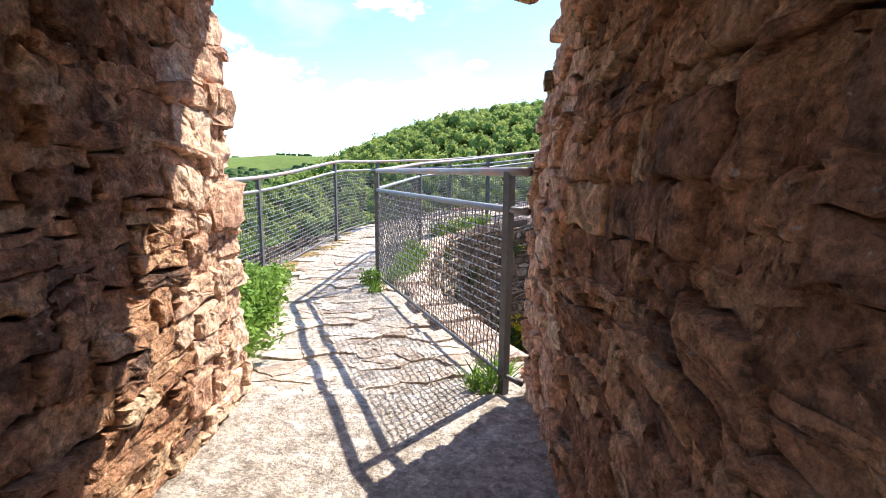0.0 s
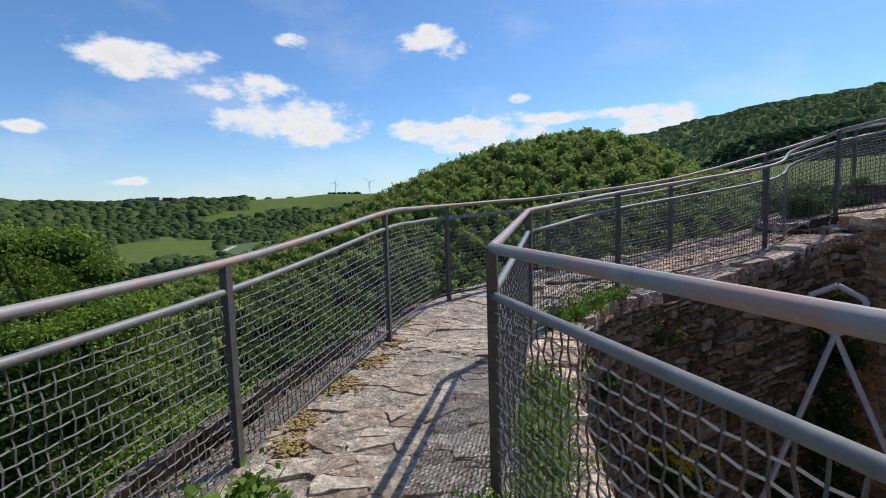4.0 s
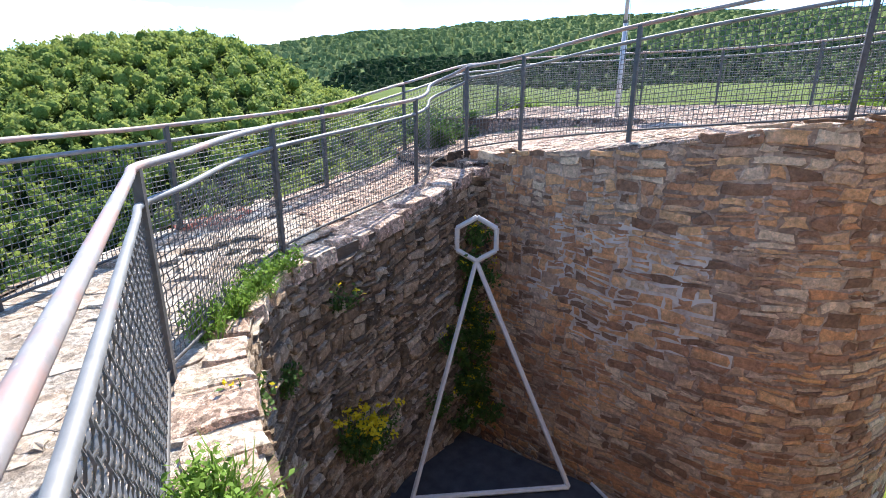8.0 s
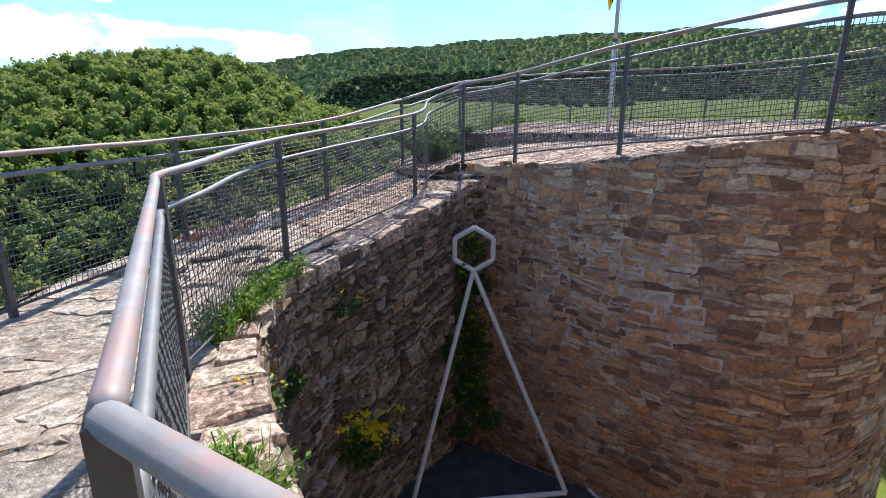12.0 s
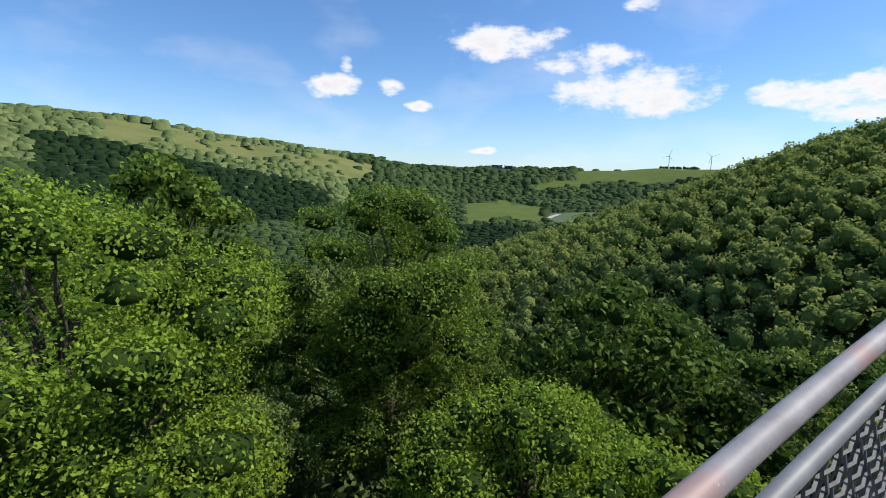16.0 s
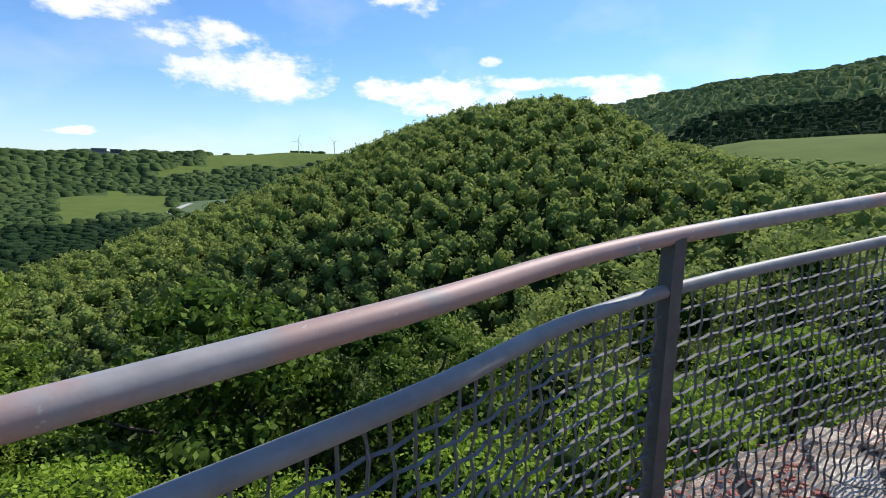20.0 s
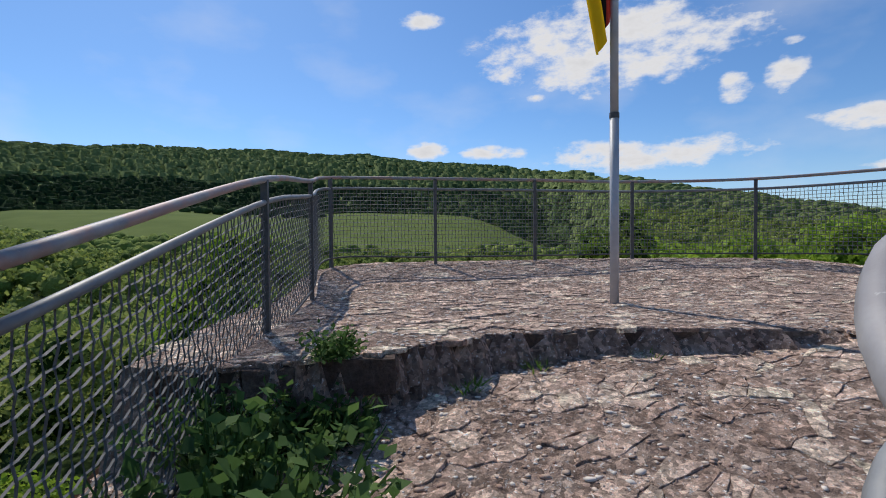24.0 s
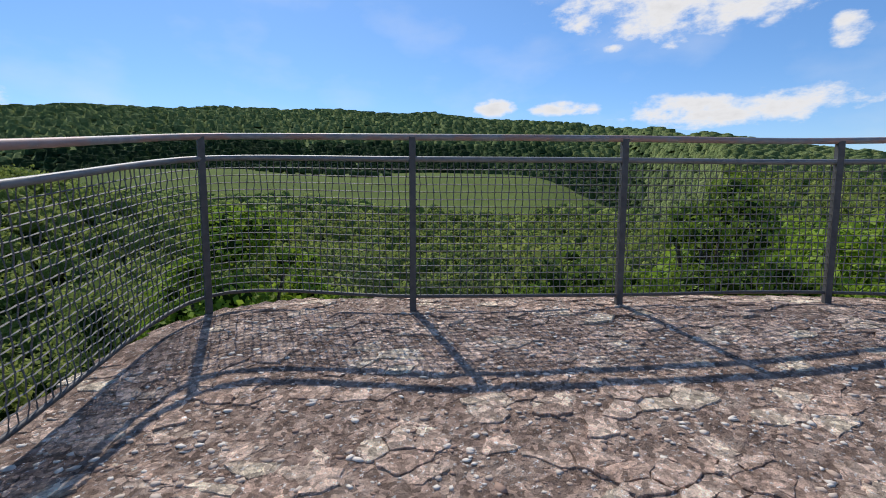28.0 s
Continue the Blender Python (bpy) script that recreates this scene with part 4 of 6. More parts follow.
# ---- railings ----
def railing(name, label, pts, posts_at, bottom=0.06, wave=0.0045, sharp=False, skip_posts=(), gap=0.165):
    """Tube handrail and second rail on square posts, with woven crimped wire between. pts: the top line."""
    rail = thing(name, label, "railing", "railings of the wall walk", at=(pts[0][0], pts[0][1], pts[0][2] - H_RAIL))
    loc = Vector(rail.location)
    line = [Vector(p) for p in pts] if sharp else smooth_path(pts, 8)
    L = Line(line)
    rel = lambda p, dz: tuple(Vector(p) + Vector((0, 0, dz)) - loc)
    s = Soup()
    tube(s, [rel(p, -0.021) for p in line], 0.022, 10)
    solid("handrail", s.v, s.f, M_rail, rail, "worn tube handrail with reddish patches", smooth=True)
    s = Soup()
    tube(s, [rel(p, -gap) for p in line], 0.019, 8)
    solid("second_rail", s.v, s.f, M_rail2, rail, smooth=True)
    s = Soup()
    tube(s, [rel(p, bottom - H_RAIL) for p in line], 0.013, 6)
    solid("bottom_rail", s.v, s.f, M_steel, rail, smooth=True)
    # posts
    stops = []
    for k, p in enumerate(pts):
        s0 = min(range(len(L.p)), key=lambda i: (L.p[i] - Vector(p)).length)
        if k in skip_posts and 0 < k < len(pts) - 1:
            continue
        stops.append(L.s[s0])
        if k in skip_posts:
            continue
        _, t = L.at(min(L.s[s0] + 0.01, L.length - 0.02))
        ps = Soup()
        box(ps, rel(p, -H_RAIL / 2 - 0.06), (0.021, 0.021, H_RAIL / 2 + 0.04), math.atan2(t.y, t.x))
        solid("post", ps.v, ps.f, M_steel, rail)
    # woven wire panels, one for each bay
    for a, b in zip(stops, stops[1:]):
        if b - a < 0.3:
            continue
        w = Soup()
        z0, z1 = bottom - H_RAIL + 0.012, -gap - 0.017
        n = max(2, round((b - a) / 0.046))
        for k in range(1, n):
            p, t = L.at(a + (b - a) * k / n)
            nrm = Vector((t.y, -t.x, 0)).normalized()
            m = 18
            tube(w, [rel(p + nrm * wave * (1 if (j + k) % 2 else -1) * (0 < j < m) + t * 0.004 * math.sin(j * 1.3 + k), z0 + (z1 - z0) * j / m) for j in range(m + 1)], 0.0041, 3, False)
        rows = 18
        for j in range(1, rows):
            z = z0 + (z1 - z0) * j / rows
            q = []
            for k in range(n + 1):
                p, t = L.at(a + (b - a) * k / n)
                nrm = Vector((t.y, -t.x, 0)).normalized()
                q.append(rel(p + nrm * wave * (-1 if (j + k) % 2 else 1), z))
            tube(w, q, 0.0041, 3, False)
        tagged(solid("wire_panel", w.v, w.f, M_wire, rail), "woven crimped wire mesh panel", kind="stuff")
    return rail


railing("railing", "grey steel railing with wire mesh along the outer wall edge", OUTER, None, skip_posts=(3, 4, 6))
railing("railing", "grey steel railing with wire mesh round the tower platform", PLATFORM, None, skip_posts=(0, 15))
railing("railing", "grey steel railing with wire mesh along the inner drop", INNER, None, skip_posts=(1, 2, 5, 7, 8), gap=0.20)
railing("railing", "grey steel railing with wire mesh beside the passage exit", ENTRY, None, sharp=True, skip_posts=(0, 2), gap=0.21)


# ---- flagpole ----
def flagpole():
    x, y, z = 7.90, 9.43, up_z(7.90, 9.43) - 0.03
    pole = thing("flagpole", "grey painted steel flagpole on the platform", "flagpole", at=(x, y, z))
    for a, b, r in ((0, 1.7, 0.040), (1.7, 4.0, 0.036), (4.0, 6.2, 0.031)):
        s = Soup()
        tube(s, [(0, 0, a), (0, 0, b)], r, 16)
        solid("pole_section", s.v, s.f, M_pole, pole, smooth=True)
    s = Soup()
    tube(s, [(0, 0, 1.67), (0, 0, 1.72)], 0.043, 16)
    solid("joint_collar", s.v, s.f, M_steel, pole)
    s = Soup()
    tube(s, [(0.06, -0.03, 0.2), (0.06, -0.03, 6.1)], 0.004, 5)
    solid("halyard", s.v, s.f, M_white, pole)
    # limp flag hanging in folds against the pole
    for name, mat, c0, c1 in (("flag_red_stripe", M_red, 0.0, 0.30), ("flag_black_stripe", M_black, 0.30, 0.66), ("flag_gold_stripe", M_gold, 0.66, 1.0)):
        vs, fs = [], []
        nu, nv = 8, 30
        for i in range(nu + 1):
            c = c0 + (c1 - c0) * i / nu
            for j in range(nv + 1):
                t = j / nv
                out = (0.03 + 0.30 * c) * (0.55 + 0.45 * math.sin(0.4 + 2.3 * t)) * (1 - 0.35 * t * t * (c > 0.5))
                fold = 0.06 * math.sin(c * 14 + t * 5) * min(1, c * 3)
                z = 4.3 - (4.3 - (2.50 - 0.30 * c + 0.10 * abs(c - 0.8))) * t
                vs.append((-out * 0.50 - fold * 0.8, out * 0.87 - fold * 0.5, z))
        for i in range(nu):
            for j in range(nv):
                a = i * (nv + 1) + j
                fs.append((a, a + 1, a + nv + 2, a + nv + 1))
        solid(name, vs, fs, mat, pole, smooth=True)


M_gold = surface("gold_flag_cloth", [(0.3, (0.72, 0.44, 0.01)), (0.7, (0.82, 0.54, 0.02))], 6.0, 0.8, 0.1, 80.0, translucent=0.35)
M_red = surface("red_flag_cloth", [(0.3, (0.30, 0.03, 0.02)), (0.7, (0.38, 0.05, 0.03))], 6.0, 0.8, 0.1, 80.0, translucent=0.3)
M_black = surface("black_flag_cloth", [(0.3, (0.02, 0.018, 0.016)), (0.7, (0.035, 0.03, 0.03))], 6.0, 0.8, 0.1, 80.0)
flagpole()


# ---- white hexagon sign on its two long legs ----
def hexagon_frame():
    c = Vector((3.45, 8.26, -0.01))
    foot_r, foot_l = Vector((3.86, 6.88, -2.98)), Vector((2.19, 7.88, -2.98))
    th = thing("hexagon_frame", "white hexagonal frame on two long splayed legs", "sculpture", at=tuple(foot_r))
    o = Vector(th.location)
    view = Vector((0.63, 0.77, 0)).normalized()
    right = Vector((view.y, -view.x, 0))
    up = Vector((0, 0, 1))
    R = 0.285
    ring = [c + right * R * math.sin(radians(60 * k)) + up * R * math.cos(radians(60 * k)) for k in range(6)]
    for k in range(6):
        s = Soup()
        tube(s, [tuple(ring[k] - o), tuple(ring[(k + 1) % 6] - o)], 0.034, 6)
        solid("hexagon_side", s.v, s.f, M_white, th)
    apex = ring[3]
    for a, b, nm in ((apex, foot_r, "leg"), (apex, foot_l, "leg"), (foot_l, foot_r, "foot_bar")):
        s = Soup()
        tube(s, [tuple(a - o), tuple(b - o)], 0.032, 6)
        solid(nm, s.v, s.f, M_white, th)


hexagon_frame()


# ---- woods ----
def ico():
    bm = bmesh.new()
    bmesh.ops.create_icosphere(bm, subdivisions=1, radius=1.0)
    v = np.array([tuple(x.co) for x in bm.verts])
    f = np.array([[x.index for x in t.verts] for t in bm.faces])
    bm.free()
    return v, f


def ico2():
    bm = bmesh.new()
    bmesh.ops.create_icosphere(bm, subdivisions=2, radius=1.0)
    v = np.array([tuple(x.co) for x in bm.verts])
    f = np.array([[x.index for x in t.verts] for t in bm.faces])
    bm.free()
    return v, f


def from_arrays(name, v, f, mat, smooth=False, label="", category="", kind="stuff"):
    """A mesh of triangles or quads straight from arrays."""
    me = bpy.data.meshes.new(name)
    n, k = f.shape
    me.vertices.add(len(v))
    me.vertices.foreach_set("co", np.ascontiguousarray(v, dtype=np.float32).ravel())
    me.loops.add(n * k)
    me.loops.foreach_set("vertex_index", np.ascontiguousarray(f, dtype=np.int32).ravel())
    me.polygons.add(n)
    me.polygons.foreach_set("loop_start", np.arange(n, dtype=np.int32) * k)
    me.materials.append(mat)
    if smooth:
        me.polygons.foreach_set("use_smooth", np.ones(n, dtype=bool))
    me.update()
    me.validate()
    ob = new(name, me)
    return tagged(ob, label, category, kind=kind)


def leaf_quads(centres, normals, size, gen):
    """Folded-free leaf blades: one small diamond for each centre, turned near its normal."""
    n = len(centres)
    r = gen.normal(size=(n, 3))
    nrm = normals * 0.75 + r * 0.55
    nrm /= np.linalg.norm(nrm, axis=1, keepdims=True) + 1e-9
    t = np.cross(nrm, gen.normal(size=(n, 3)))
    t /= np.linalg.norm(t, axis=1, keepdims=True) + 1e-9
    b = np.cross(nrm, t)
    s = size * gen.uniform(0.6, 1.35, (n, 1))
    v = np.stack([centres - t * s, centres - b * s * 0.62 + nrm * s * 0.15, centres + t * s, centres + b * s * 0.62 + nrm * s * 0.15], axis=1).reshape(-1, 3)
    return v, np.arange(4 * n).reshape(-1, 4)


def crown_leaves(gen, blobs, count, size):
    """Leaves over the shells of several blobs (centre, radii)."""
    w = np.array([r[0] * r[2] for _, r in blobs])
    pick = gen.choice(len(blobs), count, p=w / w.sum())
    c = np.array([b[0] for b in blobs])[pick]
    r = np.array([b[1] for b in blobs])[pick]
    d = gen.normal(size=(count, 3))
    d[:, 2] += 0.25
    d /= np.linalg.norm(d, axis=1, keepdims=True)
    rad = gen.uniform(0.55, 1.08, (count, 1)) ** 0.6
    lump = 1 + 0.16 * np.sin(d[:, :1] * 7 + c[:, :1]) * np.cos(d[:, 1:2] * 6 + c[:, 1:2] * 2)
    return leaf_quads(c + d * r * rad * lump, d, size, gen)


def clear_of_fields(x, y):
    return land_use(x, y) in (0, 5, 6)


def dome():
    """A low rounded crown for woods far away: a shoulder and a top."""
    a = np.arange(6) * np.pi / 3
    mid = np.stack([np.cos(a + 0.5), np.sin(a + 0.5), np.full(6, -1.7)], axis=1)
    top = np.stack([np.cos(a) * 0.66, np.sin(a) * 0.66, np.full(6, 0.34)], axis=1)
    v = np.concatenate([mid, top, [[0, 0, 0.62]]])
    f = []
    for k in range(6):
        m = (k + 1) % 6
        f += [(k, m, 6 + k), (m, 6 + m, 6 + k)]
    f += [(6 + k, 6 + (k + 1) % 6, 12) for k in range(6)]
    return v, np.array(f)


def build_woods():
    gen = np.random.default_rng(5)
    near, mid, far = [], [], []
    d = 21.0
    while d < 2500:
        s = 4.4 if d < 45 else 5.0 if 60 < d < 275 else 6.2 if d < 235 else 0.0105 * d + 3.2 if d < 520 else 0.0165 * d + 0.1
        a0, a1 = -106.0, 138.0
        n = int(radians(a1 - a0) * d / s)
        for k in range(n):
            th = a0 + (a1 - a0) * (k + gen.uniform(-0.45, 0.45) + 0.5) / n
            dd = d + gen.uniform(-0.45, 0.45) * s
            x, y = O[0] + dd * math.sin(radians(th)), O[1] + dd * math.cos(radians(th))
            if not clear_of_fields(x, y) and not (land_use(x, y) == 2 and gen.uniform() < 0.10) or (dd < 40 and th > 82) or (dd < 60 and th > 120) or (dd < 30 and th > 10):
                continue
            r = s * gen.uniform(0.46, 0.74)
            low = dd < 44 and -70 < th < -46
            z = float(ground_z(x, y)) + (gen.uniform(-1.5, 0.2) if low else gen.uniform(1.0, 3.0) if dd < 30 else gen.uniform(2.0, 6.5) if dd < 330 else gen.uniform(0.1, 0.5) * s)
            (near if dd < 70 else mid if dd < 275 else far).append((x, y, dd, s, r, z))
        d += s * 0.86
    # treetops whose leaf colour is darkened as if in shade
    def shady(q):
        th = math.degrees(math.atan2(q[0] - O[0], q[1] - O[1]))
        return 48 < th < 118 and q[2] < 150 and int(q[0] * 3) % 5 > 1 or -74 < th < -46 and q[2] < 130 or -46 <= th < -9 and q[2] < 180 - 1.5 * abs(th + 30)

    for name, items, leaves, size, mat, lab in (("near_woods", [q for q in near if not shady(q)], 800, 0.19, M_wood, "dense deciduous treetops below the wall"),
                                                ("near_dark_woods", [q for q in near if shady(q)], 800, 0.19, M_wood_shaded, "deciduous treetops below the wall with shade in their colour"),
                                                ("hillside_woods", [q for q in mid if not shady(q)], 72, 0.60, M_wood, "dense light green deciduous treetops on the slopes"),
                                                ("hillside_dark_woods", [q for q in mid if shady(q)], 72, 0.62, M_wood_shaded, "green treetops in the hollow of the slope with painted shade")):
        vs, fs, n0 = [], [], 0
        for x, y, dd, s, r, z in items:
            blobs = [((x, y, z), (r * 0.8, r * 0.8, r))]
            for _ in range(5):
                blobs.append(((x + gen.uniform(-0.7, 0.7) * r, y + gen.uniform(-0.7, 0.7) * r, z + gen.uniform(-0.3, 0.9) * r), (r * 0.46, r * 0.46, r * 0.42)))
            v, f = crown_leaves(gen, blobs, leaves, size)
            vs.append(v)
            fs.append(f + n0)
            n0 += len(v)
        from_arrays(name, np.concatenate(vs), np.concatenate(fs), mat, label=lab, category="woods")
    # dark masses painted as the shade under the leaves, and the far crowns
    hill, dist, dimmed, pale = [], [], [], []
    for q in far:
        th = math.degrees(math.atan2(q[0] - O[0], q[1] - O[1]))
        # zones of the far woods that get cloud shade painted into their colour
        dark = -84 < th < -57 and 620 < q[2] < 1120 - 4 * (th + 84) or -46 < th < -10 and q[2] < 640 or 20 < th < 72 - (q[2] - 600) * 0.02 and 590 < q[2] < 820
        (dimmed if dark else pale if (th > 10 and q[2] > 830) or th > 88 or (th < -55 and q[2] > 900) else hill if q[2] < 480 and th > -8 else dist).append(q)
    dome_v, dome_f = dome()
    for name, items, mat, k, lab in (("wood_interior", near, M_shade, 0.66, "dark masses standing for the shade inside the woods"), ("slope_crowns", mid, M_forest, 0.74, "rounded deciduous crowns on the slopes"), ("hill_woods", hill, M_forest, 1.05, "dense deciduous woods on the near hill"),
                                     ("distant_woods", dist, M_far, 1.15, "distant deciduous woods on the valley sides"), ("pale_distant_woods", pale, M_pale, 1.15, "lighter deciduous woods high on the far slopes"), ("conifer_wood", dimmed, M_far_shaded, 1.15, "woods on the far slope with cloud shade in their colour")):
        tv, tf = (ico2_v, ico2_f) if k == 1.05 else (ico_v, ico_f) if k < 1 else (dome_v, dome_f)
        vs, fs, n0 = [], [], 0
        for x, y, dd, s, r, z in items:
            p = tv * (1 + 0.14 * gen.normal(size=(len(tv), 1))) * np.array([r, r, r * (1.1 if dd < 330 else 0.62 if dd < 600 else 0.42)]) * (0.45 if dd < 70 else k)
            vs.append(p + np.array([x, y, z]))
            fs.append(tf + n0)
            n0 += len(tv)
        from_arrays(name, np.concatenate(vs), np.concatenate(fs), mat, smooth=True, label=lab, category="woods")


# Far woods darkened to stand for the shade of clouds.
M_far_shaded = surface("shaded_far_canopy", [(0.2, (0.014, 0.03, 0.012)), (0.5, (0.022, 0.045, 0.017)), (0.85, (0.035, 0.065, 0.022))], 0.05, 0.9, 1.0, 0.5, island=0.5, bump_dist=2.0)
ico2_v, ico2_f = ico2()
ico_v, ico_f = ico()
# Dark green that stands for the shade deep in the foliage.
M_shade = surface("foliage_shade_tone", [(0.3, (0.02, 0.04, 0.008)), (0.7, (0.05, 0.085, 0.016))], 1.0, 0.95, 0.6, 4.0, bump_dist=0.2)
for m in (M_shade, M_far, M_pale, M_forest, M_far_shaded, M_floor, M_field, M_pasture, M_crop):
    m.node_tree.nodes["Principled BSDF"].inputs["Specular IOR Level"].default_value = 0.05
build_woods()


def limb(soup, a, b, r0, r1, gen, n=6, sides=7):
    """A tapered, slightly crooked branch."""
    a, b = Vector(a), Vector(b)
    pts = []
    for k in range(n + 1):
        t = k / n
        w = (b - a).length * 0.05 * math.sin(math.pi * t)
        pts.append(a.lerp(b, t) + Vector((gen.uniform(-1, 1), gen.uniform(-1, 1), gen.uniform(-0.5, 0.5))) * w)
    for k in range(n):
        r = r0 + (r1 - r0) * k / n
        tube(soup, [pts[k], pts[k + 1]], r, sides, False)


def tree(name, label, base, top, radius, leaves, size, mat, seed, squash=1.0, open_=0.0):
    """Tapered trunk, limbs and a crown of single leaves gathered in clumps."""
    gen = np.random.default_rng(seed)
    t = thing(name, label, "tree", "trees below the wall", at=base)
    h = top - base[2]
    s = Soup()
    limb(s, (0, 0, -0.6), (gen.uniform(-0.4, 0.4), gen.uniform(-0.4, 0.4), h * 0.8), 0.028 * h, 0.008 * h, gen, 8, 9)
    lo = 0.30
    mid, half = (1 + lo) / 2 - 0.04, (1 - lo) / 2
    blobs = [((0, 0, h * mid), (radius * 0.62, radius * 0.62, h * half * 0.72))]
    for k in range(90):
        f = gen.uniform(lo, 0.97)
        a = k * 2.4 + gen.uniform(-0.5, 0.5)
        rr = radius * math.sqrt(max(0.04, 1 - ((f - mid) / half) ** 2)) * gen.uniform(0.62, 1.02)
        c = (rr * math.cos(a), rr * math.sin(a), h * f)
        if k % 2 == 0:
            limb(s, (0, 0, h * f * 0.72), c, 0.006 * h, 0.002 * h, gen, 4, 4)
        b = radius * gen.uniform(0.14, 0.30)
        blobs.append((c, (b, b, b * 0.62 * squash)))
    solid("trunk", s.v, s.f, M_bark, t, smooth=True)
    v, f = crown_leaves(gen, blobs, int(leaves * 0.5), size * 1.22)
    ob = from_arrays("crown", v, f, mat, kind="")
    ob.parent = t
    # dark cores, coloured as the shade inside the crown
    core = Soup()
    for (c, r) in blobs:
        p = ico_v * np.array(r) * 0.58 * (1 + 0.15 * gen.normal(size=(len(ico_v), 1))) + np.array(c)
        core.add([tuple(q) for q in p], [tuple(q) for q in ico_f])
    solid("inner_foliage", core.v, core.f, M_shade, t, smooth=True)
    return t


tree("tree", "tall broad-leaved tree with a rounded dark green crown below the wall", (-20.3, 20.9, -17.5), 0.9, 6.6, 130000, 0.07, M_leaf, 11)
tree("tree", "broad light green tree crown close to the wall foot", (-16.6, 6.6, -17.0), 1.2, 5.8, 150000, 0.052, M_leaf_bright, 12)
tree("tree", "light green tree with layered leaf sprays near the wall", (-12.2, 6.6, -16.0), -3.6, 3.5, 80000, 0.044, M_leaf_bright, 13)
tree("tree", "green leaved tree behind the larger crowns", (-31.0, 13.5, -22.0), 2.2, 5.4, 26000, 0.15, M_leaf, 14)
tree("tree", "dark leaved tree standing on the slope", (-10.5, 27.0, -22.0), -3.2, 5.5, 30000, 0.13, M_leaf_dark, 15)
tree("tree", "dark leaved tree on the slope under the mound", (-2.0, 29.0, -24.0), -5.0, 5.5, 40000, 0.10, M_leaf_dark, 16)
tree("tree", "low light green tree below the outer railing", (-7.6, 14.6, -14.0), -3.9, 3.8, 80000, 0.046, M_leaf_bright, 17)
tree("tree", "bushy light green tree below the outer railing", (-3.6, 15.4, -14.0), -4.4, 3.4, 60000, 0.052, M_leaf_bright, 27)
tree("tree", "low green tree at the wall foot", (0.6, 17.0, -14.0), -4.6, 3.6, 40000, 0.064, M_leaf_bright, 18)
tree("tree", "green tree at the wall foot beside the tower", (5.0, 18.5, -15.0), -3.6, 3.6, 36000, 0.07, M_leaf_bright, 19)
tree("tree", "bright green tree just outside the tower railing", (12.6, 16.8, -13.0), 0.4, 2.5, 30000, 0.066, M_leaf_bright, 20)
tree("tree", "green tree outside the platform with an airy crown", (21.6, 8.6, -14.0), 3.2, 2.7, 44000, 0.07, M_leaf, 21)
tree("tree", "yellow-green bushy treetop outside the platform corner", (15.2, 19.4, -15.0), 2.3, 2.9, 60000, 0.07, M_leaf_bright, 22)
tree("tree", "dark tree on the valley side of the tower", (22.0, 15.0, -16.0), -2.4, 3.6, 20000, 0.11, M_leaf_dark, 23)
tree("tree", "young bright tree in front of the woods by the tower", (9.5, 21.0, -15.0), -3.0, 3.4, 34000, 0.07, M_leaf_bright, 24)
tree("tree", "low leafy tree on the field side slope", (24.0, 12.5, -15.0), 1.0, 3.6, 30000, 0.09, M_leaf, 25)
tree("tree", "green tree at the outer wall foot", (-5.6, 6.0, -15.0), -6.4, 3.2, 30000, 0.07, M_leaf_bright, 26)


# ---- ivy-clad courtyard walls ----
def ivy(name, label, boxes, count, size, mat, seed):
    gen = np.random.default_rng(seed)
    v, f = crown_leaves(gen, boxes, count, size)
    from_arrays(name, v, f, mat, label=label, category="ivy", kind="stuff")


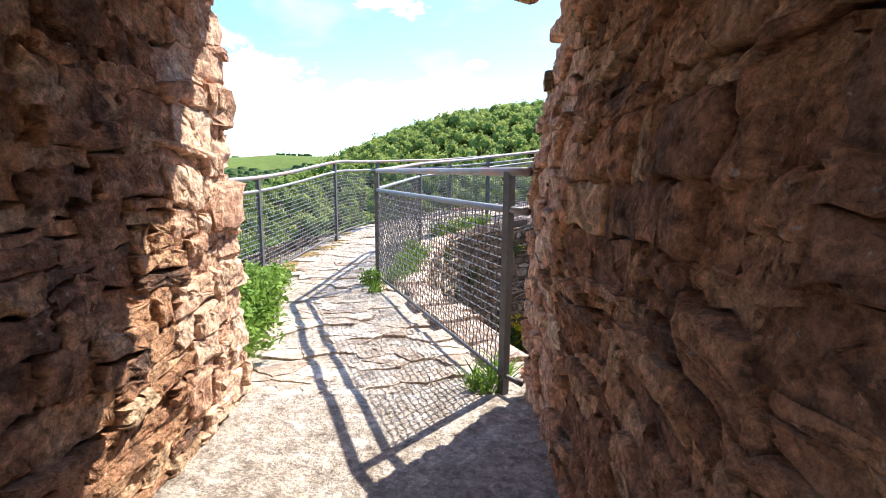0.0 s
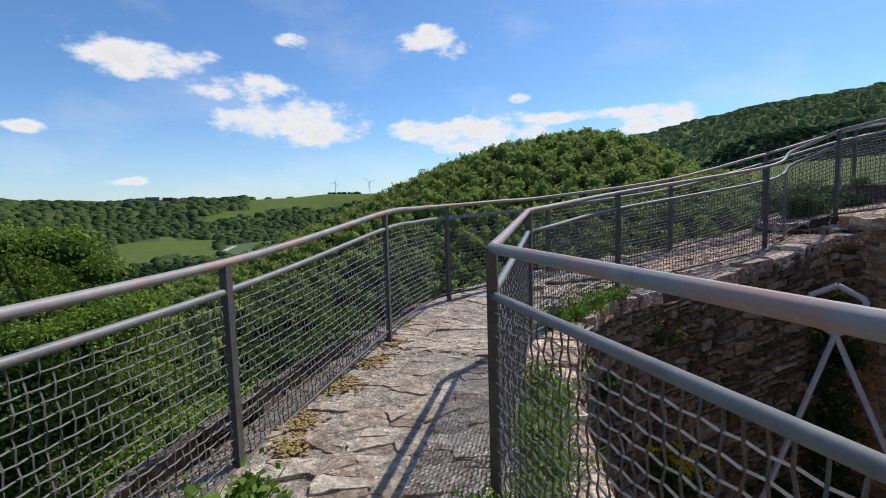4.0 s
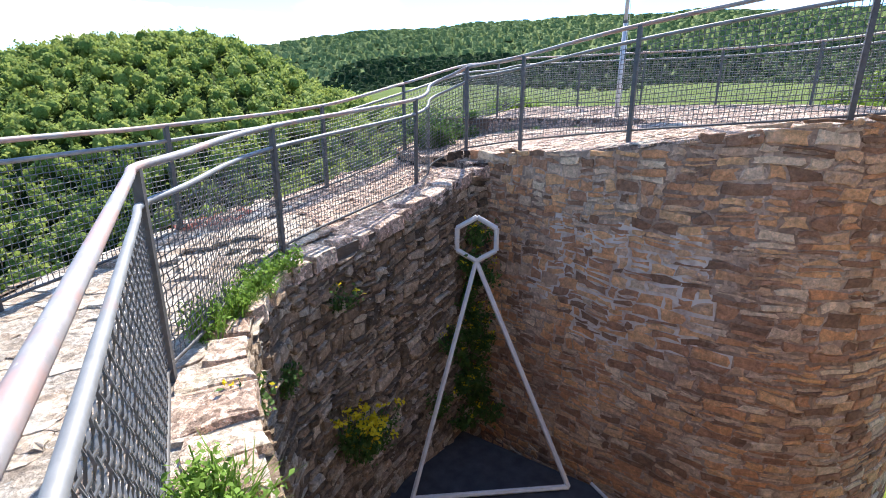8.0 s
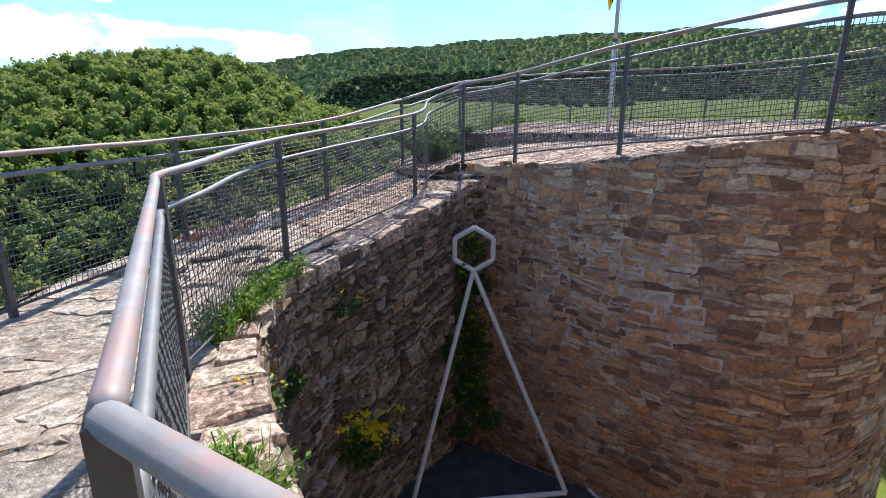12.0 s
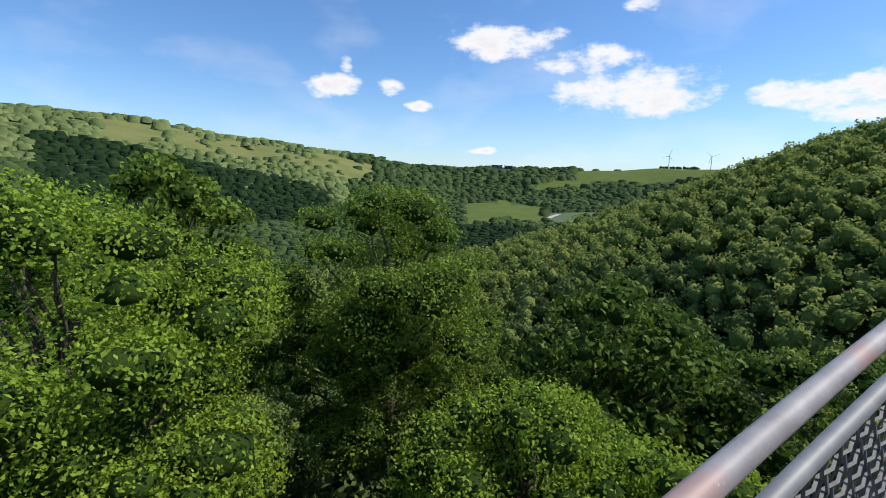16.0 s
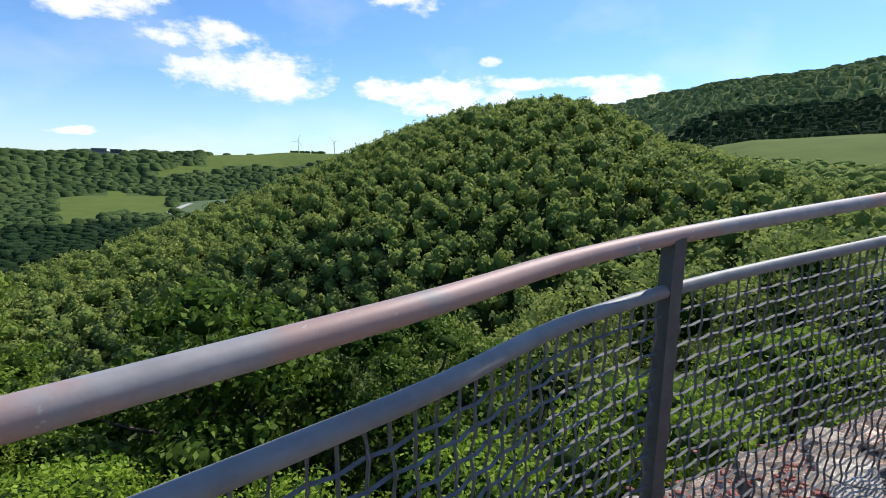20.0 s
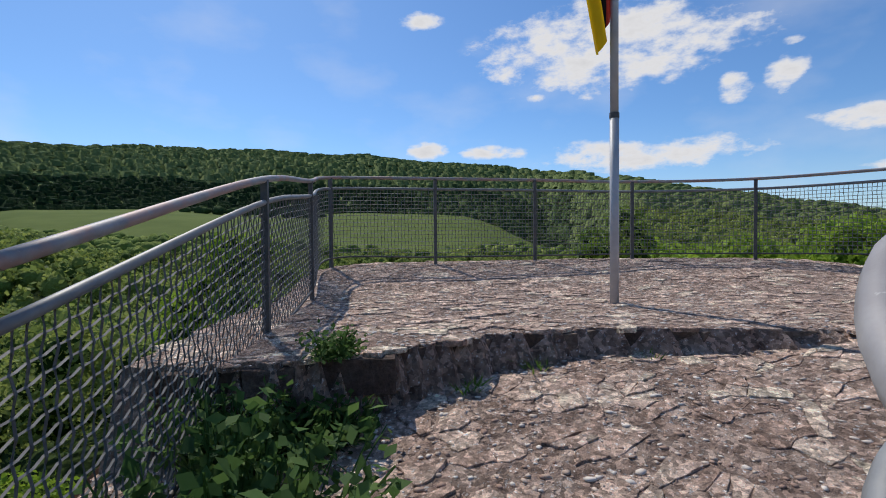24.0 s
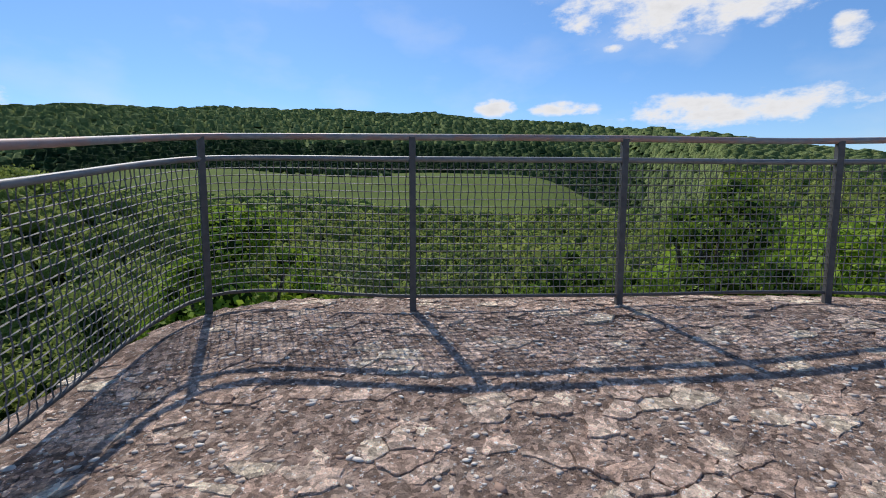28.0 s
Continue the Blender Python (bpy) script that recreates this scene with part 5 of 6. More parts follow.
def court_walls():
    w = thing("wall_courtyard", "ruined courtyard wall overgrown with ivy", "wall", kind="structure")
    s = Soup()
    box(s, (18.6, 4.2, -4.9), (0.5, 3.6, 2.2))
    box(s, (24.3, -2.6, -2.8), (0.5, 3.2, 3.7))
    solid("core", s.v, s.f, M_curtain, w)
    f = lambda u, v, d: Vector((18.09 - d, u, v))
    blocks = list(courses(f, 0.6, 7.8, -7.0, -2.8, (0.25, 0.6), (0.12, 0.26), (0.02, 0.06)))
    f2 = lambda u, v, d: Vector((23.79 - d, u, v))
    blocks += list(courses(f2, -5.8, 0.6, -6.4, 0.8, (0.25, 0.6), (0.14, 0.26), (0.02, 0.06), keep=lambda u, v: not (-3.6 < u < -2.3 and -3.5 < v < -1.2)))
    lay(w, "stone", blocks, None, M_curtain, M_curtain)
    # arched niche: a flat dark plate with the hollow's shade in its colour
    a = Soup()
    n = 10
    out = [(-3.55, -3.5), (-2.35, -3.5), (-2.35, -1.8)] + [(-2.95 + 0.6 * math.cos(math.pi * k / n), -1.8 + 0.6 * math.sin(math.pi * k / n)) for k in range(1, n)] + [(-3.55, -1.8)]
    m = len(out)
    a.add([(23.74, y, z) for y, z in out] + [(23.77, y, z) for y, z in out], [tuple(range(m))] + [(i, (i + 1) % m, m + (i + 1) % m, m + i) for i in range(m)])
    solid("arched_niche", a.v, a.f, M_dark, w, "arched niche as a flat plate in shade colour")
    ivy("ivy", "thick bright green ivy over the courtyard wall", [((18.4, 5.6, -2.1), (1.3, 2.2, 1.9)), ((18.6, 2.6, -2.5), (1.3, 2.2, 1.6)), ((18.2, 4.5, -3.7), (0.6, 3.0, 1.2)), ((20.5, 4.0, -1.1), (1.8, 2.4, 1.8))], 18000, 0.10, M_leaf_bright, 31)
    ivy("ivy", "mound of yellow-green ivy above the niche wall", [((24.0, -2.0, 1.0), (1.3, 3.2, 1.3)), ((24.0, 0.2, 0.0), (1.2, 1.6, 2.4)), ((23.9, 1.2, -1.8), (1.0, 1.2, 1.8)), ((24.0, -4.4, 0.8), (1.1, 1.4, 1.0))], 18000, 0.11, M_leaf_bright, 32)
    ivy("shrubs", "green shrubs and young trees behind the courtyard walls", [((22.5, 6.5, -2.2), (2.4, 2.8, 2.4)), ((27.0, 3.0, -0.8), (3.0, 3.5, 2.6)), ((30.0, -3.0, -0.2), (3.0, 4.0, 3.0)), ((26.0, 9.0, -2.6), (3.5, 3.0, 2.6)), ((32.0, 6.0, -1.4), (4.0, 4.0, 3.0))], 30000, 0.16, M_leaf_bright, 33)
    # raised terrace with its low retaining wall
    t = thing("terrace", "grassy terrace behind a low dry-stone retaining wall", "terrace", kind="structure")
    edge = [(17.8, 3.7), (16.3, 3.55), (14.9, 3.3), (13.7, 2.9), (13.55, 2.4), (14.2, 1.3), (14.8, 0.3), (14.95, -0.9), (15.2, -4.0)]
    es = [(p.x, p.y) for p in smooth_path([(x, y, 0) for x, y in edge], 4)]
    back = [(24, -6), (24, 5.5), (18.2, 5.5)]
    pts = es + back
    k = len(pts)
    zf = lambda x: -6.65 + 0.14 * max(0, x - 14.5)
    s = Soup()
    s.add([(x, y, zf(x)) for x, y in pts] + [(x, y, -7.9) for x, y in pts], [tuple(range(k))] + [(i, k + i, k + (i + 1) % k, (i + 1) % k) for i in range(k)])
    solid("bank", s.v, s.f, M_grass, t)
    ln = Line([Vector((x, y, 0)) for x, y in es])

    def face(u, v, d):
        p, q = ln.at(u)
        return Vector((p.x, p.y, v)) + Vector((q.y, -q.x, 0)) * d

    lay(t, "stone", courses(face, 0, ln.length, -7.6, -6.62, (0.25, 0.6), (0.12, 0.22), (0.03, 0.08)), None, M_curtain, M_curtain)
    # ruined cross wall stepping down through the terrace
    c = thing("wall_cross", "low ruined cross wall stepping down with grass on top", "wall", kind="structure")
    blocks, s = [], Soup()
    A, B = Vector((17.9, 1.5, 0)), Vector((15.0, -0.9, 0))
    dr = (B - A).normalized()
    nrm = Vector((-dr.y, dr.x, 0))
    Lc = (B - A).length
    for i in range(10):
        u0, u1 = Lc * i / 10, Lc * (i + 1) / 10
        zt = -3.4 - 2.0 * (i / 9) + rng.uniform(-0.15, 0.15)
        m = A + dr * (u0 + u1) / 2
        box(s, (m.x, m.y, (zt - 9) / 2), ((u1 - u0) / 2 + 0.02, 0.42, (zt + 9) / 2), math.atan2(dr.y, dr.x))
    solid("core", s.v, s.f, M_keep, c)
    for side in (1, -1):
        f3 = lambda u, v, d, side=side: A + dr * u + nrm * side * (0.42 + d) + Vector((0, 0, v))
        blocks += list(courses(f3, 0, Lc, -6.9, -3.3, (0.2, 0.5), (0.12, 0.24), (0.02, 0.07), keep=lambda u, v: v < -3.45 - 2.0 * u / Lc))
    lay(c, "stone", blocks, None, M_keep, M_keep)


court_walls()


# ---- grass and herbs on and beside the walk ----
def tuft(name, label, spots, count, height, mat, seed, flowers=0, spread=0.5, category="grass", lean=0.25, width=0.006, flower_size=0.014):
    """Bunches of single curved blades standing at the given places (x, y, z, radius)."""
    gen = np.random.default_rng(seed)
    v, f, n0 = [], [], 0
    fv, ff, m0 = [], [], 0
    for (x, y, z, r) in spots:
        for _ in range(int(count * max(0.4, r / 0.2))):
            a, q = gen.uniform(0, 6.28), r * math.sqrt(gen.uniform(0, 1))
            p = np.array([x + q * math.cos(a), y + q * math.sin(a), z - 0.02])
            h = height * gen.uniform(0.35, 1.1)
            d = np.array([gen.normal() * lean, gen.normal() * lean, 1.0]) * h
            b = np.array([gen.normal(), gen.normal(), 0])
            b = b / (np.linalg.norm(b) + 1e-6) * width * gen.uniform(0.7, 1.6)
            tip = p + d
            mid = p + d * 0.55 + np.array([0, 0, h * 0.12])
            v += [p - b, p + b, mid + b * 0.8, mid - b * 0.8, tip]
            f += [(n0, n0 + 1, n0 + 2, n0 + 3), (n0 + 3, n0 + 2, n0 + 4, n0 + 4)]
            n0 += 5
            if flowers and gen.uniform() < flowers:
                for k in range(gen.integers(4, 9)):
                    c = tip + gen.normal(size=3) * 0.025
                    e = gen.normal(size=3)
                    e /= np.linalg.norm(e)
                    t = np.cross(e, gen.normal(size=3))
                    t /= np.linalg.norm(t)
                    w = np.cross(e, t)
                    s = flower_size
                    fv += [c - t * s, c + w * s, c + t * s, c - w * s]
                    ff.append((m0, m0 + 1, m0 + 2, m0 + 3))
                    m0 += 4
    faces = [q if q[2] != q[3] else q[:3] for q in f]
    t = thing(name, label, category)
    ob = solid("grass_mass", [tuple(q) for q in v], faces, mat, t)
    tagged(ob, kind="stuff")
    if fv:
        tagged(solid("flower_mass", [tuple(q) for q in fv], ff, M_yellow, t, "small yellow flowers"), kind="stuff")
    return t


def herb(name, label, at, height, radius, stems, mat, seed, leaf=0.03, flowers=0.0, category="plant"):
    """A bushy herb: thin stems with many small leaves."""
    gen = np.random.default_rng(seed)
    t = thing(name, label, category, at=at)
    s = Soup()
    cs, ns, fl = [], [], []
    for k in range(stems):
        a, q = gen.uniform(0, 6.28), radius * 0.4 * math.sqrt(gen.uniform())
        b = Vector((q * math.cos(a), q * math.sin(a), -0.02))
        top = Vector((b.x * 2.3 + gen.normal() * radius * 0.25, b.y * 2.3 + gen.normal() * radius * 0.25, height * gen.uniform(0.45, 1.0)))
        tube(s, [b, b.lerp(top, 0.5) + Vector((0, 0, height * 0.06)), top], 0.0035, 4, False)
        for _ in range(26):
            u = gen.uniform(0.15, 1.0)
            c = b.lerp(top, u)
            cs.append((c.x + gen.normal() * 0.035, c.y + gen.normal() * 0.035, max(0.01, c.z + gen.normal() * 0.03)))
            ns.append((gen.normal() * 0.5, gen.normal() * 0.5, 0.9))
        if gen.uniform() < flowers:
            fl += [(top.x + gen.normal() * 0.03, top.y + gen.normal() * 0.03, top.z + gen.uniform(0, 0.05)) for _ in range(16 if flowers > 0.8 else 8)]
    tagged(solid("stem_mass", s.v, s.f, mat, t), kind="stuff")
    v, f = leaf_quads(np.array(cs), np.array(ns), leaf, gen)
    ob = from_arrays("leaf_mass", v, f, mat, kind="stuff")
    ob.parent = t
    if fl:
        v, f = leaf_quads(np.array(fl), np.tile([0, 0, 1.0], (len(fl), 1)), 0.026 if flowers > 0.8 else 0.017, gen)
        ob = from_arrays("flower_mass", v, f, M_yellow, kind="stuff")
        ob.parent = t
    return t


def fz(x, y):
    """Height of the walk under a place."""
    best = min(((walk_at(k / 6, q / 6) - Vector((x, y, 0))).xy.length, walk_at(k / 6, q / 6).z) for k in range((len(WALK) - 1) * 6) for q in range(7))
    return best[1]


tuft("grass_clump", "lush green grass clump against the passage wall foot", [(-1.34, 2.75, 0, 0.2), (-1.36, 3.15, 0, 0.25), (-1.45, 3.6, 0, 0.2), (-1.52, 4.05, 0, 0.16)], 420, 0.22, M_blade, 41, lean=0.7, width=0.004)
for k, (x, y, hh) in enumerate(((-1.12, 2.45, 0.24), (-1.25, 2.7, 0.32), (-1.18, 3.0, 0.26), (-1.38, 3.1, 0.36), (-1.32, 3.4, 0.30), (-1.5, 3.55, 0.34), (-1.45, 3.9, 0.26), (-1.55, 4.3, 0.20))):
    herb("weed_clump", "leafy green weeds growing along the wall foot", (x, y, 0.0), hh, 0.22, 34, M_herb, 140 + k, 0.024)
strip = [(-0.27 + 0.022 * k + 0.04 * math.sin(k), 4.50 + 0.16 * k, fz(-0.27 + 0.022 * k, 4.50 + 0.16 * k), 0.11) for k in range(8)]
tuft("grass_strip", "grass and weeds growing between railing and wall edge", strip, 240, 0.16, M_blade, 42, lean=0.75, width=0.0038)
for k in range(6):
    herb("weed_clump", "leafy green weeds between railing and wall edge", (-0.26 + 0.03 * k + 0.04 * math.sin(k * 2.1), 4.55 + 0.21 * k, fz(-0.26 + 0.03 * k, 4.55 + 0.21 * k)), 0.13 + 0.10 * ((k * 7) % 3) / 2, 0.14, 20, M_herb, 160 + k, 0.016)
strip2 = [(0.15 + 0.15 * k, 7.0 + 0.14 * k + 0.05 * math.sin(k), fz(0.15 + 0.15 * k, 7.0 + 0.14 * k), 0.09) for k in range(4)]
tuft("grass_strip", "green weeds along the inner railing bend", strip2, 180, 0.20, M_blade, 43, lean=0.6, width=0.0038)
for k in range(4):
    herb("weed_clump", "leafy green weeds at the railing bend", (0.15 + 0.23 * k, 7.05 + 0.22 * k, fz(0.15 + 0.23 * k, 7.05 + 0.22 * k)), 0.22, 0.16, 20, M_herb, 180 + k, 0.017)
herb("weed_clump", "small leafy weed at the foot of the corner post", (-0.55, 4.36, 0.0), 0.17, 0.10, 12, M_herb, 190, 0.018)
tuft("grass_tuft", "small grass tuft at the foot of the corner post", [(-0.46, 4.14, 0, 0.08)], 130, 0.16, M_blade, 44, lean=0.6, width=0.005)
tuft("grass_tuft", "dry grass tuft beside the passage exit", [(0.42, 2.1, 0, 0.10), (0.52, 2.25, 0, 0.08)], 160, 0.14, M_blade, 45, lean=0.7)
# plants rooted in the dark corner between curtain wall and tower
for k, (x, y, z) in enumerate(((3.62, 8.48, -0.15), (3.72, 8.46, -0.75), (3.66, 8.48, -1.25), (3.75, 8.44, -1.7), (3.6, 8.46, -2.1), (3.7, 8.42, -2.55), (3.4, 8.40, -2.8), (3.8, 8.3, -2.8), (3.1, 8.36, -1.5), (2.8, 8.30, -2.3), (3.5, 8.46, -0.5), (3.45, 8.46, -1.0), (3.55, 8.46, -1.5), (3.4, 8.44, -1.8), (3.62, 8.46, -2.3), (3.3, 8.42, -2.2))):
    herb("wall_plant", "dark trailing plant with small yellow flowers in the wall corner", (x, y, z), 0.34, 0.26, 16, M_weed, 200 + k, 0.026, flowers=0.30)
for k, (x, y, z) in enumerate(((1.58, 7.93, -2.15), (1.40, 7.86, -1.95), (1.75, 7.98, -2.1))):
    herb("wall_plant", "tall bright yellow flowering plant on the wall face", (x, y, z), 0.55, 0.26, 22, M_weed, 220 + k, 0.024, flowers=0.9)
for k, (x, z) in enumerate(((3.6, 0.84), (4.4, 0.84), (4.9, 1.3), (3.5, 0.1), (4.3, 0.2))):
    herb("wall_plant", "green herb with yellow flowers on the keep wall", (x, Y_FACE + (0.02 if z < 0.5 else -0.12), z), 0.16, 0.11, 8, M_weed, 230 + k, 0.018, flowers=0.25)
for k, (u, v) in enumerate(((0.6, -0.7), (1.3, -0.35), (2.4, -0.5), (3.4, -1.2), (4.0, -0.25), (5.2, -0.9), (6.1, -0.6))):
    p = inner_face(u, v, 0.02)
    herb("wall_plant", "leafy plant with yellow flowers rooted in the wall face", tuple(p), 0.30, 0.16, 9, M_weed, 50 + k, 0.022, flowers=0.5 if k in (0, 1, 4) else 0.15)
herb("wall_plant", "tall yellow flowering plant on the wall face", tuple(inner_face(2.0, -1.0, 0.06)), 0.45, 0.2, 14, M_weed, 60, 0.024, flowers=0.9)
herb("shrub", "bushy dark green shrub on the stone step by the railing", (4.50, 10.62, 0.88), 0.62, 0.42, 90, M_weed, 61, 0.032)
herb("shrub", "bushy green herb growing along the platform railing", (5.05, 11.10, 0.98), 0.45, 0.34, 60, M_weed, 62, 0.03)
herb("shrub", "low green herb in the corner of the step", (5.35, 10.85, 1.02), 0.30, 0.26, 40, M_weed, 63, 0.026)
herb("shrub", "low dark herb on the edge of the platform step", (5.54, 10.90, up_z(5.54, 10.90) - 0.01), 0.13, 0.14, 26, M_weed, 67, 0.016)
tuft("grass_tuft", "sparse dry tufts in the joint of the platform step", [(6.32, 9.95, 1.17, 0.07), (6.60, 9.30, 1.19, 0.06), (5.95, 10.3, 1.13, 0.06), (4.0, 10.0, 0.74, 0.07)], 120, 0.16, M_blade, 64, lean=0.5)


# ---- far landmarks ----
def polar(th, d, up=0.0):
    x, y = O[0] + d * math.sin(radians(th)), O[1] + d * math.cos(radians(th))
    return x, y, float(ground_z(x, y)) + up


def wind_turbine(th, d, turn, height=60):
    x, y, z = polar(th, d, -2)
    t = thing("wind_turbine", "white three-bladed wind turbine on the far plateau", "wind turbine", "wind turbines", at=(x, y, z))
    s = Soup()
    for k in range(4):
        tube(s, [(0, 0, height * k / 4), (0, 0, height * (k + 1) / 4)], 1.9 - 0.25 * k, 10)
    solid("tower", s.v, s.f, M_white, t, smooth=True)
    s = Soup()
    box(s, (0, 0, height), (1.4, 3.0, 1.4), radians(-th))
    nacelle = solid("nacelle", s.v, s.f, M_white, t)
    for k in range(3):
        a = radians(turn + 120 * k)
        s = Soup()
        e = Vector((math.cos(radians(-th)), math.sin(radians(-th)), 0)) * math.sin(a) + Vector((0, 0, 1)) * math.cos(a)
        o = Vector((0, -5, height))
        tube(s, [o, o + e * 12], 1.0, 6)
        tube(s, [o + e * 12, o + e * 29], 0.6, 6)
        solid("blade", s.v, s.f, M_white, nacelle)


for th, d, turn in ((-18.2, 2280, 20), (-14.2, 2320, 75), (-6.6, 2400, 50)):
    wind_turbine(th, d, turn)


def big_house():
    x, y, z = polar(-36.3, 2050, 14)
    t = thing("apartment_building", "long pale grey apartment block on the far ridge", "building", at=(x, y, z))
    a = radians(36.3)
    for k, (off, w, h) in enumerate(((-26, 22, 7), (22, 16, 6))):
        s = Soup()
        box(s, (off * math.cos(a), off * math.sin(a), h - 8), (w, 9, h + 8), a)
        b = solid("wall", s.v, s.f, M_house, t)
        s = Soup()
        box(s, (off * math.cos(a), off * math.sin(a), 2 * h + 1.0), (w + 1.5, 10.5, 1.0), a)
        solid("roof", s.v, s.f, M_slab, t)
        for r in range(3):
            for c in range(8):
                s = Soup()
                u = off + w * (-0.86 + 1.72 * c / 7)
                f = -9.15
                box(s, (u * math.cos(a) - f * math.sin(a), u * math.sin(a) + f * math.cos(a), 2 * h * (0.22 + 0.27 * r)), (1.7, 0.2, 1.6), a)
                solid("window", s.v, s.f, M_slab, b)


M_house = surface("grey_render", [(0.3, (0.30, 0.31, 0.33)), (0.7, (0.40, 0.41, 0.43))], 0.2, 0.9, 0, 1)
big_house()


def field_road():
    pts = []
    for k in range(16):
        q = k / 15
        x, y, z = polar(-32.2 + 1.2 * q * q + 4.5 * max(0, q - 0.55) ** 1.5, 620 + 330 * q, 0.6)
        pts.append(Vector((x, y, z)))
    vs, fs = [], []
    for k, p in enumerate(pts):
        d = (pts[min(k + 1, 15)] - pts[max(k - 1, 0)]).normalized()
        n = Vector((-d.y, d.x, 0)) * 5.0
        vs += [tuple(p - n), tuple(p + n)]
        if k:
            fs.append((2 * k - 2, 2 * k - 1, 2 * k + 1, 2 * k))
    ob = solid("road_far", vs, fs, M_gravel)
    tagged(ob, "pale gravel farm road between the fields", "road", kind="structure")


M_gravel = surface("pale_gravel", [(0.3, (0.42, 0.40, 0.36)), (0.7, (0.52, 0.50, 0.46))], 0.5, 0.95, 0.3, 2.0)
field_road()


def hedge_rows():
    gen = np.random.default_rng(77)
    blobs = []
    for a, b, n, r in ((polar(-19, 2200), polar(-15.4, 2240), 12, 8), (polar(-34, 1900), polar(-39, 1800), 14, 9), (polar(-37.5, 700), polar(-35.5, 760), 8, 6), (polar(-33.2, 640), polar(-32.0, 690), 6, 7),
                       (polar(-70, 1560), polar(-62, 1640), 16, 8), (polar(44, 590), polar(58, 560), 12, 6)):
        for k in range(n):
            q = (k + gen.uniform(-0.3, 0.3)) / max(1, n - 1)
            blobs.append(((a[0] + (b[0] - a[0]) * q, a[1] + (b[1] - a[1]) * q, a[2] + (b[2] - a[2]) * q + r * 0.3), (r, r, r * gen.uniform(0.6, 1.0))))
    vs, fs, n0 = [], [], 0
    for c, r in blobs:
        p = ico2_v * np.array(r) * (1 + 0.14 * gen.normal(size=(len(ico2_v), 1))) + np.array(c)
        vs.append(p)
        fs.append(ico2_f + n0)
        n0 += len(p)
    from_arrays("hedgerow", np.concatenate(vs), np.concatenate(fs), M_far, smooth=True, label="dark hedgerows and tree clumps between the fields", category="hedge")


hedge_rows()


# ---- bare earth on the courtyard lawn ----
def bare_earth(cx, cy, rx, ry, seed):
    gen = np.random.default_rng(seed)
    n = 40
    vs = [(cx, cy, float(ground_z(cx, cy)) + 0.05)]
    for k in range(n):
        a = 2 * math.pi * k / n
        r = 1 + 0.45 * noise.noise((math.cos(a) * 1.6, math.sin(a) * 1.6, seed)) + 0.12 * noise.noise((math.cos(a) * 6, math.sin(a) * 6, seed))
        x, y = cx + rx * r * math.cos(a), cy + ry * r * math.sin(a)
        vs.append((x, y, float(ground_z(x, y)) + 0.03))
    ob = solid("bare_earth", vs, [(0, 1 + k, 1 + (k + 1) % n) for k in range(n)], M_earth)
    tagged(ob, "worn sandy patch in the courtyard lawn", "ground", kind="structure")


M_earth = surface("sandy_earth", [(0.3, (0.30, 0.25, 0.155)), (0.7, (0.42, 0.36, 0.24))], 3.0, 0.95, 0.8, 20.0, spots=((0.15, 0.19, 0.04), 2.2, 0.47, 0.95), chips=(30.0, 0.4), bump_dist=0.03)
bare_earth(12.2, 4.4, 1.0, 1.2, 3)
bare_earth(12.6, 2.7, 0.8, 1.1, 5)
bare_earth(11.6, 1.4, 0.8, 0.9, 8)
gg = np.random.default_rng(9)
tuft("lawn_grass", "sunlit long grass on the courtyard terrace", [(x, gg.uniform(-1.5, 3.2), -6.65 + 0.14 * max(0, x - 14.5), 0.45) for x in (gg.uniform(15.0, 18.0) for _ in range(60))] + [(gg.uniform(9.0, 13.2), gg.uniform(-2.0, 7.0), -7.42, 0.55) for _ in range(80)], 90, 0.17, M_blade, 91, lean=0.5, width=0.012)


# ---- stones of the walls, flags of the floors ----
def passage_stones():
    wall_w = thing("wall_passage_west", "rough red sandstone passage wall", "wall", kind="structure")
    wall_e = thing("wall_passage_east", "rough red sandstone passage wall with large blocks", "wall", kind="structure")

    def west(u, v, d):
        return Vector((PX0 - 0.03 + d + 0.05 * noise.noise((u * 1.5, v * 1.5, 3)) - 0.06 * max(0, v - 1.2), u, v))

    def east(u, v, d):
        return Vector((PX1 + 0.03 - d + 0.05 * noise.noise((u * 1.5, v * 1.5, 7)) + 0.07 * max(0, v - 0.9), u, v))

    near = lambda u, v: abs(u - 0.9) + abs(v - 1.1) * 0.5
    for wall, face, lens, heights in ((wall_w, wander(west, 0.06, 2.2, 1), (0.07, 0.34), (0.05, 0.18)), (wall_e, wander(east, 0.06, 2.0, 2), (0.07, 0.34), (0.04, 0.16))):
        blocks = list(courses(face, Y_BACK, Y_FACE + 0.07, -0.05, 2.25, lens, heights, (-0.008, 0.034), gap=0.004, jit=0.014, fine=4, wob=0.055, mix=0.4))
        # blocks by the exit take the stone colour lightened for daylight
        pale = lambda q: q[0] + 0.5 * noise.noise((q[0] * 2, q[1] * 2, 3)) > 1.42
        lay(wall, "stone", [q for q in blocks if not pale(q)], near, M_stone_part, M_stone, 200)
        lay(wall, "stone", [q for q in blocks if pale(q)], near, M_jamb_part, M_jamb, 90, rest_name="exit_stones")


